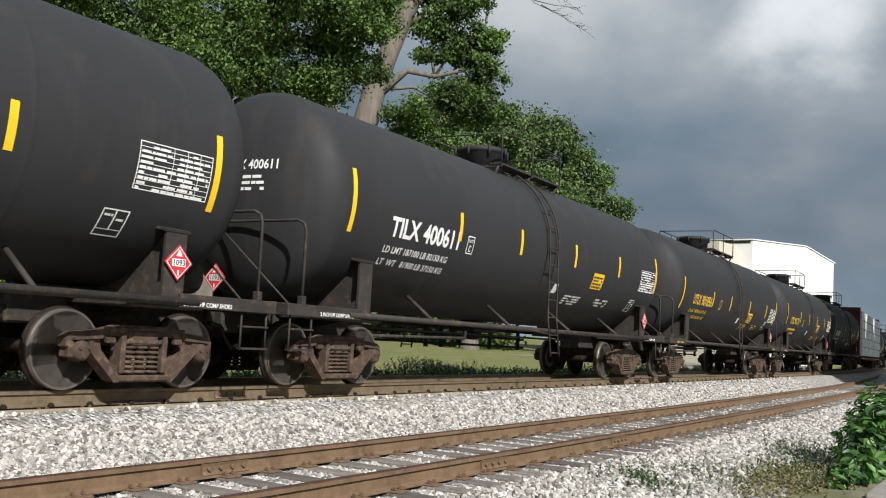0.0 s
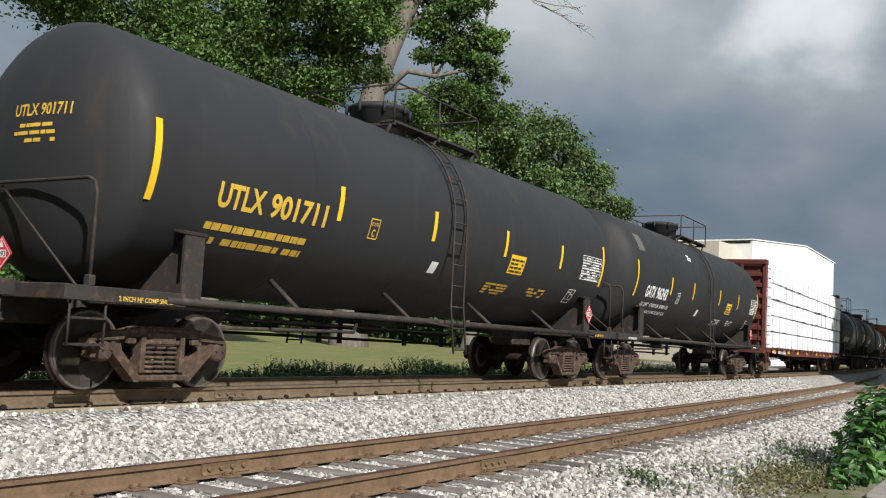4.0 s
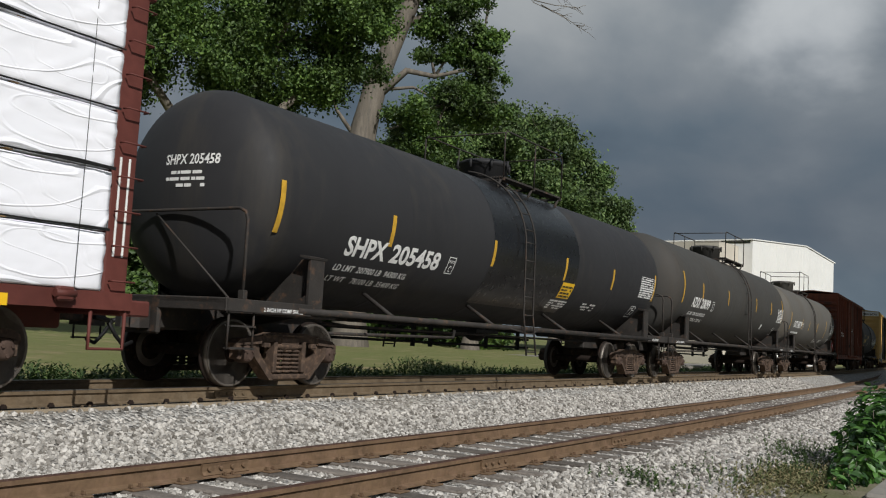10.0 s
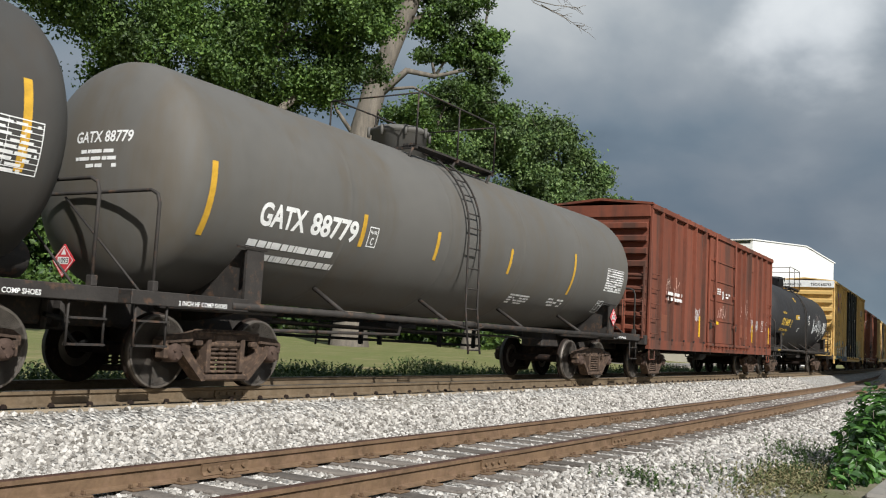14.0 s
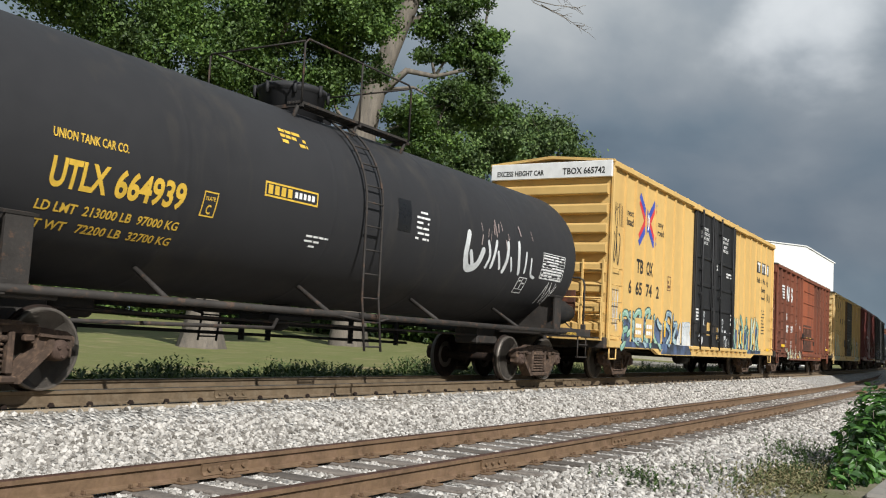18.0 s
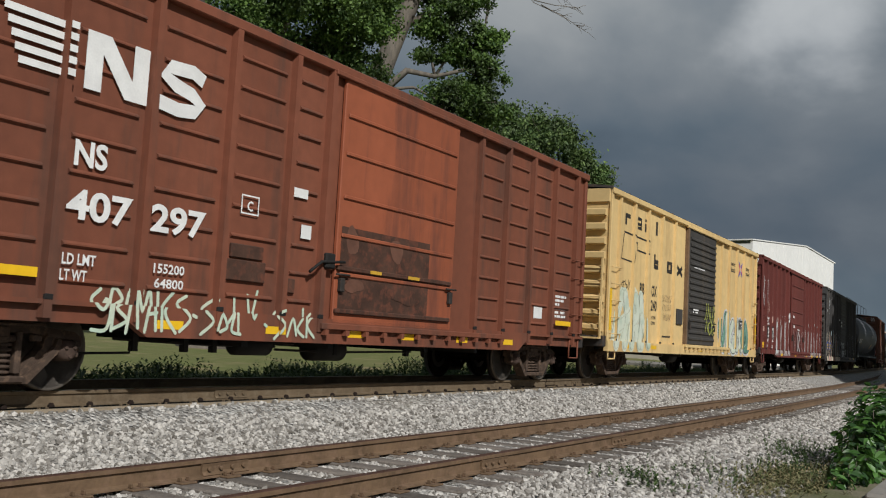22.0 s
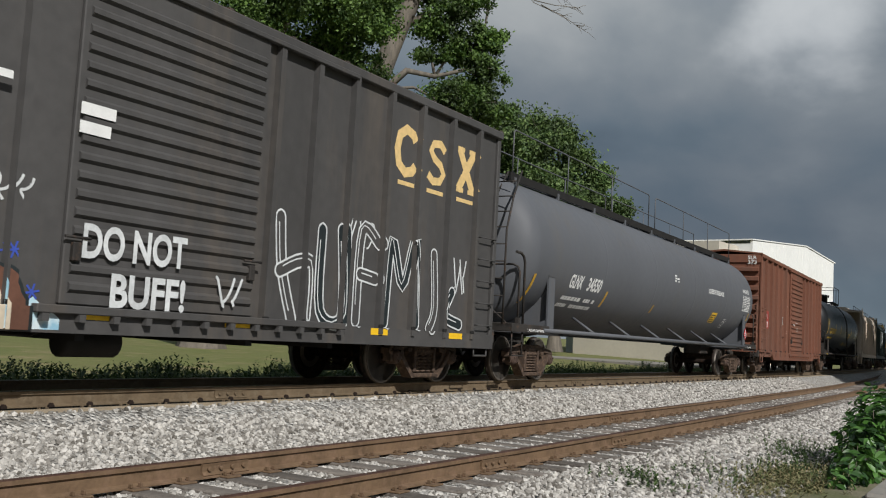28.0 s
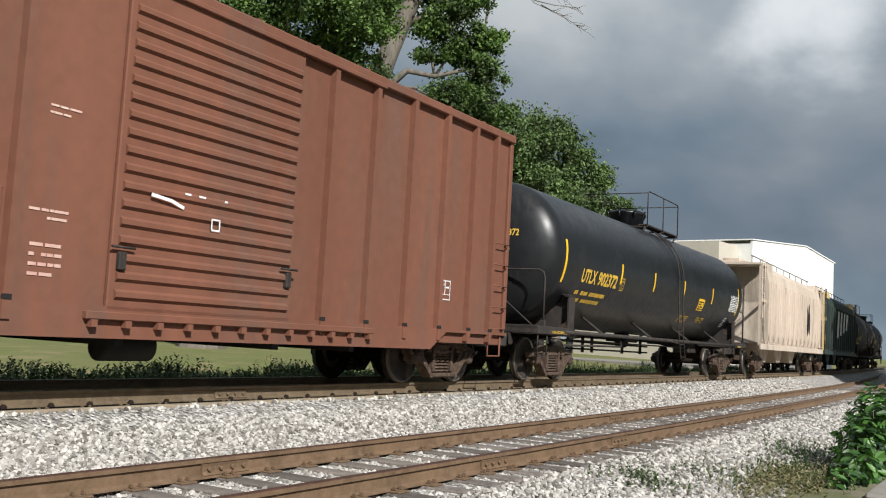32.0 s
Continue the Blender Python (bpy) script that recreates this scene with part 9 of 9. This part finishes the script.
tank_car(148.85, 14.6, 1.58, 2.78, "tank_gloss", "glossy black railway tank car with yellow marks", "UTLX 902372", "stencil_yellow", (-7.9, -4.4, -1.83, 0.96, 4.1, 7.5), 0.3, 3.0, None, 7.0, (6.4,),
         mark_x=(-6.88, -4.64), top="rail", placards=False)


def covered_hopper(x19, tc, length, skin, end_skin, label, mark_mat):
    car = car_thing("covered_hopper", label, "hopper car", x19)
    h = length / 2
    prof = [(-1.50, 1.25), (-1.58, 1.6), (-1.60, 3.6), (-1.50, 4.15), (-1.0, 4.52), (0, 4.62), (1.0, 4.52), (1.50, 4.15), (1.60, 3.6), (1.58, 1.6), (1.50, 1.25)]
    m = Mesh()
    m.slab(prof, -h + 1.2, h - 1.2, "yz")
    part("body", m, skin, car)
    for s in (-1, 1):
        b = Mesh()
        b.slab([(s * (h - 1.2), 4.5), (s * (h - 1.2), 2.9), (s * (h - 2.6), 1.3), (s * (h - 3.4), 1.3), (s * (h - 2.4), 4.5)], -1.48, 1.48, "xz")
        part("slope_sheet", b, end_skin, car)
        b = Mesh()
        for y in (-1.5, 1.42):
            b.box(s * (h - 0.1), s * (h - 0.22), y, y + 0.08, 1.1, 4.4)
            b.box(s * (h - 1.2), s * (h - 0.12), y, y + 0.06, 2.9, 3.02)
            b.slab([(s * (h - 0.2), 3.0), (s * (h - 0.1), 3.0), (s * (h - 1.1), 1.2), (s * (h - 1.2), 1.2)], y, y + 0.06, "xz")
        b.box(s * h, s * (h - 1.3), -1.5, 1.5, 4.34, 4.42)
        part("end_frame", b, end_skin, car)
        b = Mesh()
        b.box(-h, h, s * 1.50, s * 1.60, 1.0, 1.24, c=0.02)
        part("side_sill", b, skin, car)
        b = Mesh()
        for i in range(10):
            z = 1.35 + i * 0.31
            b.tube([(s * (h - 0.1), -1.55, z), (s * (h - 0.55), -1.55, z)], 0.013, 5)
        b.tube([(s * (h - 0.55), -1.55, 1.2), (s * (h - 0.55), -1.55, 4.6)], 0.02, 5)
        b.tube([(s * (h - 0.1), -1.55, 1.2), (s * (h - 0.1), -1.55, 4.6)], 0.02, 5)
        part("ladder", b, skin, car)
        b = Mesh()
        b.box(s * (h - 2.4), s * (h + 0.25), -0.25, 0.25, 0.74, 1.06, c=0.02)
        part("stub_sill", b, "iron", car)
        for i in range(13):
            x = -h + 1.5 + i * (length - 3.0) / 12
            b = Mesh()
            b.box(x - 0.04, x + 0.04, s * 1.58, s * 1.66, 1.3, 3.75, c=0.01)
            part("side_post", b, skin, car)
        b = Mesh()
        b.tube([(-h + 1.0, s * 0.9, 4.80), (h - 1.0, s * 0.9, 4.80)], 0.02, 5)
        for i in range(9):
            x = -h + 1.2 + i * (length - 2.4) / 8
            b.tube([(x, s * 0.9, 4.5), (x, s * 0.9, 4.80)], 0.015, 4)
        part("roof_rail", b, "iron", car)
    for i in range(6):
        x = -h + 2.4 + i * (length - 4.8) / 5
        b = Mesh()
        b.box(x - 0.9, x + 0.9, -0.35, 0.35, 4.58, 4.74, c=0.03)
        part("hatch", b, end_skin, car)
    for x in (-h * 0.42, 0.0, h * 0.42):
        b = Mesh()
        b.slab([(x - 1.5, 1.28), (x + 1.5, 1.28), (x + 0.35, 0.45), (x - 0.35, 0.45)], -0.75, 0.75, "xz")
        part("hopper_chute", b, skin, car)
    side = Flat(-1.60)
    rnd = random.Random(9)
    paint(car, "emblem", [blob(h * 0.35, 2.6, 0.28, 0.75, rnd)] if mark_mat == "stencil_black" else [rect(-3.6 + i * 1.5, -2.8 + i * 1.5, 2.0 + 0.2 * i, 3.6, 0.5) for i in range(4)], mark_mat, side, 0.07)
    add_running_gear(car, tc, h + 0.36)


covered_hopper(168.4, 12.8, 16.2, "hopper_beige", "hopper_beige", "dusty beige covered hopper car with roof hatches", "stencil_black")
covered_hopper(185.4, 12.8, 16.2, "hopper_green", "box_cream", "dark green covered hopper car with pale slanted stripes", "spray_white")
for x in (202.3, 218.7):
    tank_car(x, 12.5, 1.6, 2.8, "tank_black", "dusty black railway tank car at the rear of the train", "UTLX 902380", "stencil_yellow", (-7.0, -3.6, 3.9, 6.8), 0.0, 2.7, None, 6.2)


def run_rows(x19, inner):
    rows = []
    for i in range(33):
        t = float(i)
        x = x19 - run(t)
        m = pose(x, track_y(x), 0, 0, 0, math.degrees(track_turn(x)))
        rows.append((t, m @ inner if inner is not None else m))
    return rows


def motions():
    for ob, x19, inner in CARS:
        walk(ob, run_rows(x19, inner))
    # wheels turn while their car passes; less than a quarter turn from row to row
    base = {ob: x19 for ob, x19, inner in CARS}
    for w, x, car, off in WHEELSETS:
        rest = base[car] + off + x
        m0 = pose(x, 0, WHEEL_R)
        times = [t / 30.0 for t in range(0, 961, 2) if -4.0 < rest - run(t / 30.0) < 46.0]
        rows = []
        if not times or times[0] > 0:
            rows.append((0.0, times[0] if times else 0.0))
        rows += [(t, t) for t in times]
        if rows[-1][0] < 32.0:
            rows.append((32.0, rows[-1][1]))
        walk(w, [(t, m0 @ pose(0, 0, 0, 0, -math.degrees(run(q) / WHEEL_R) % 360.0, 0)) for t, q in rows])


motions()
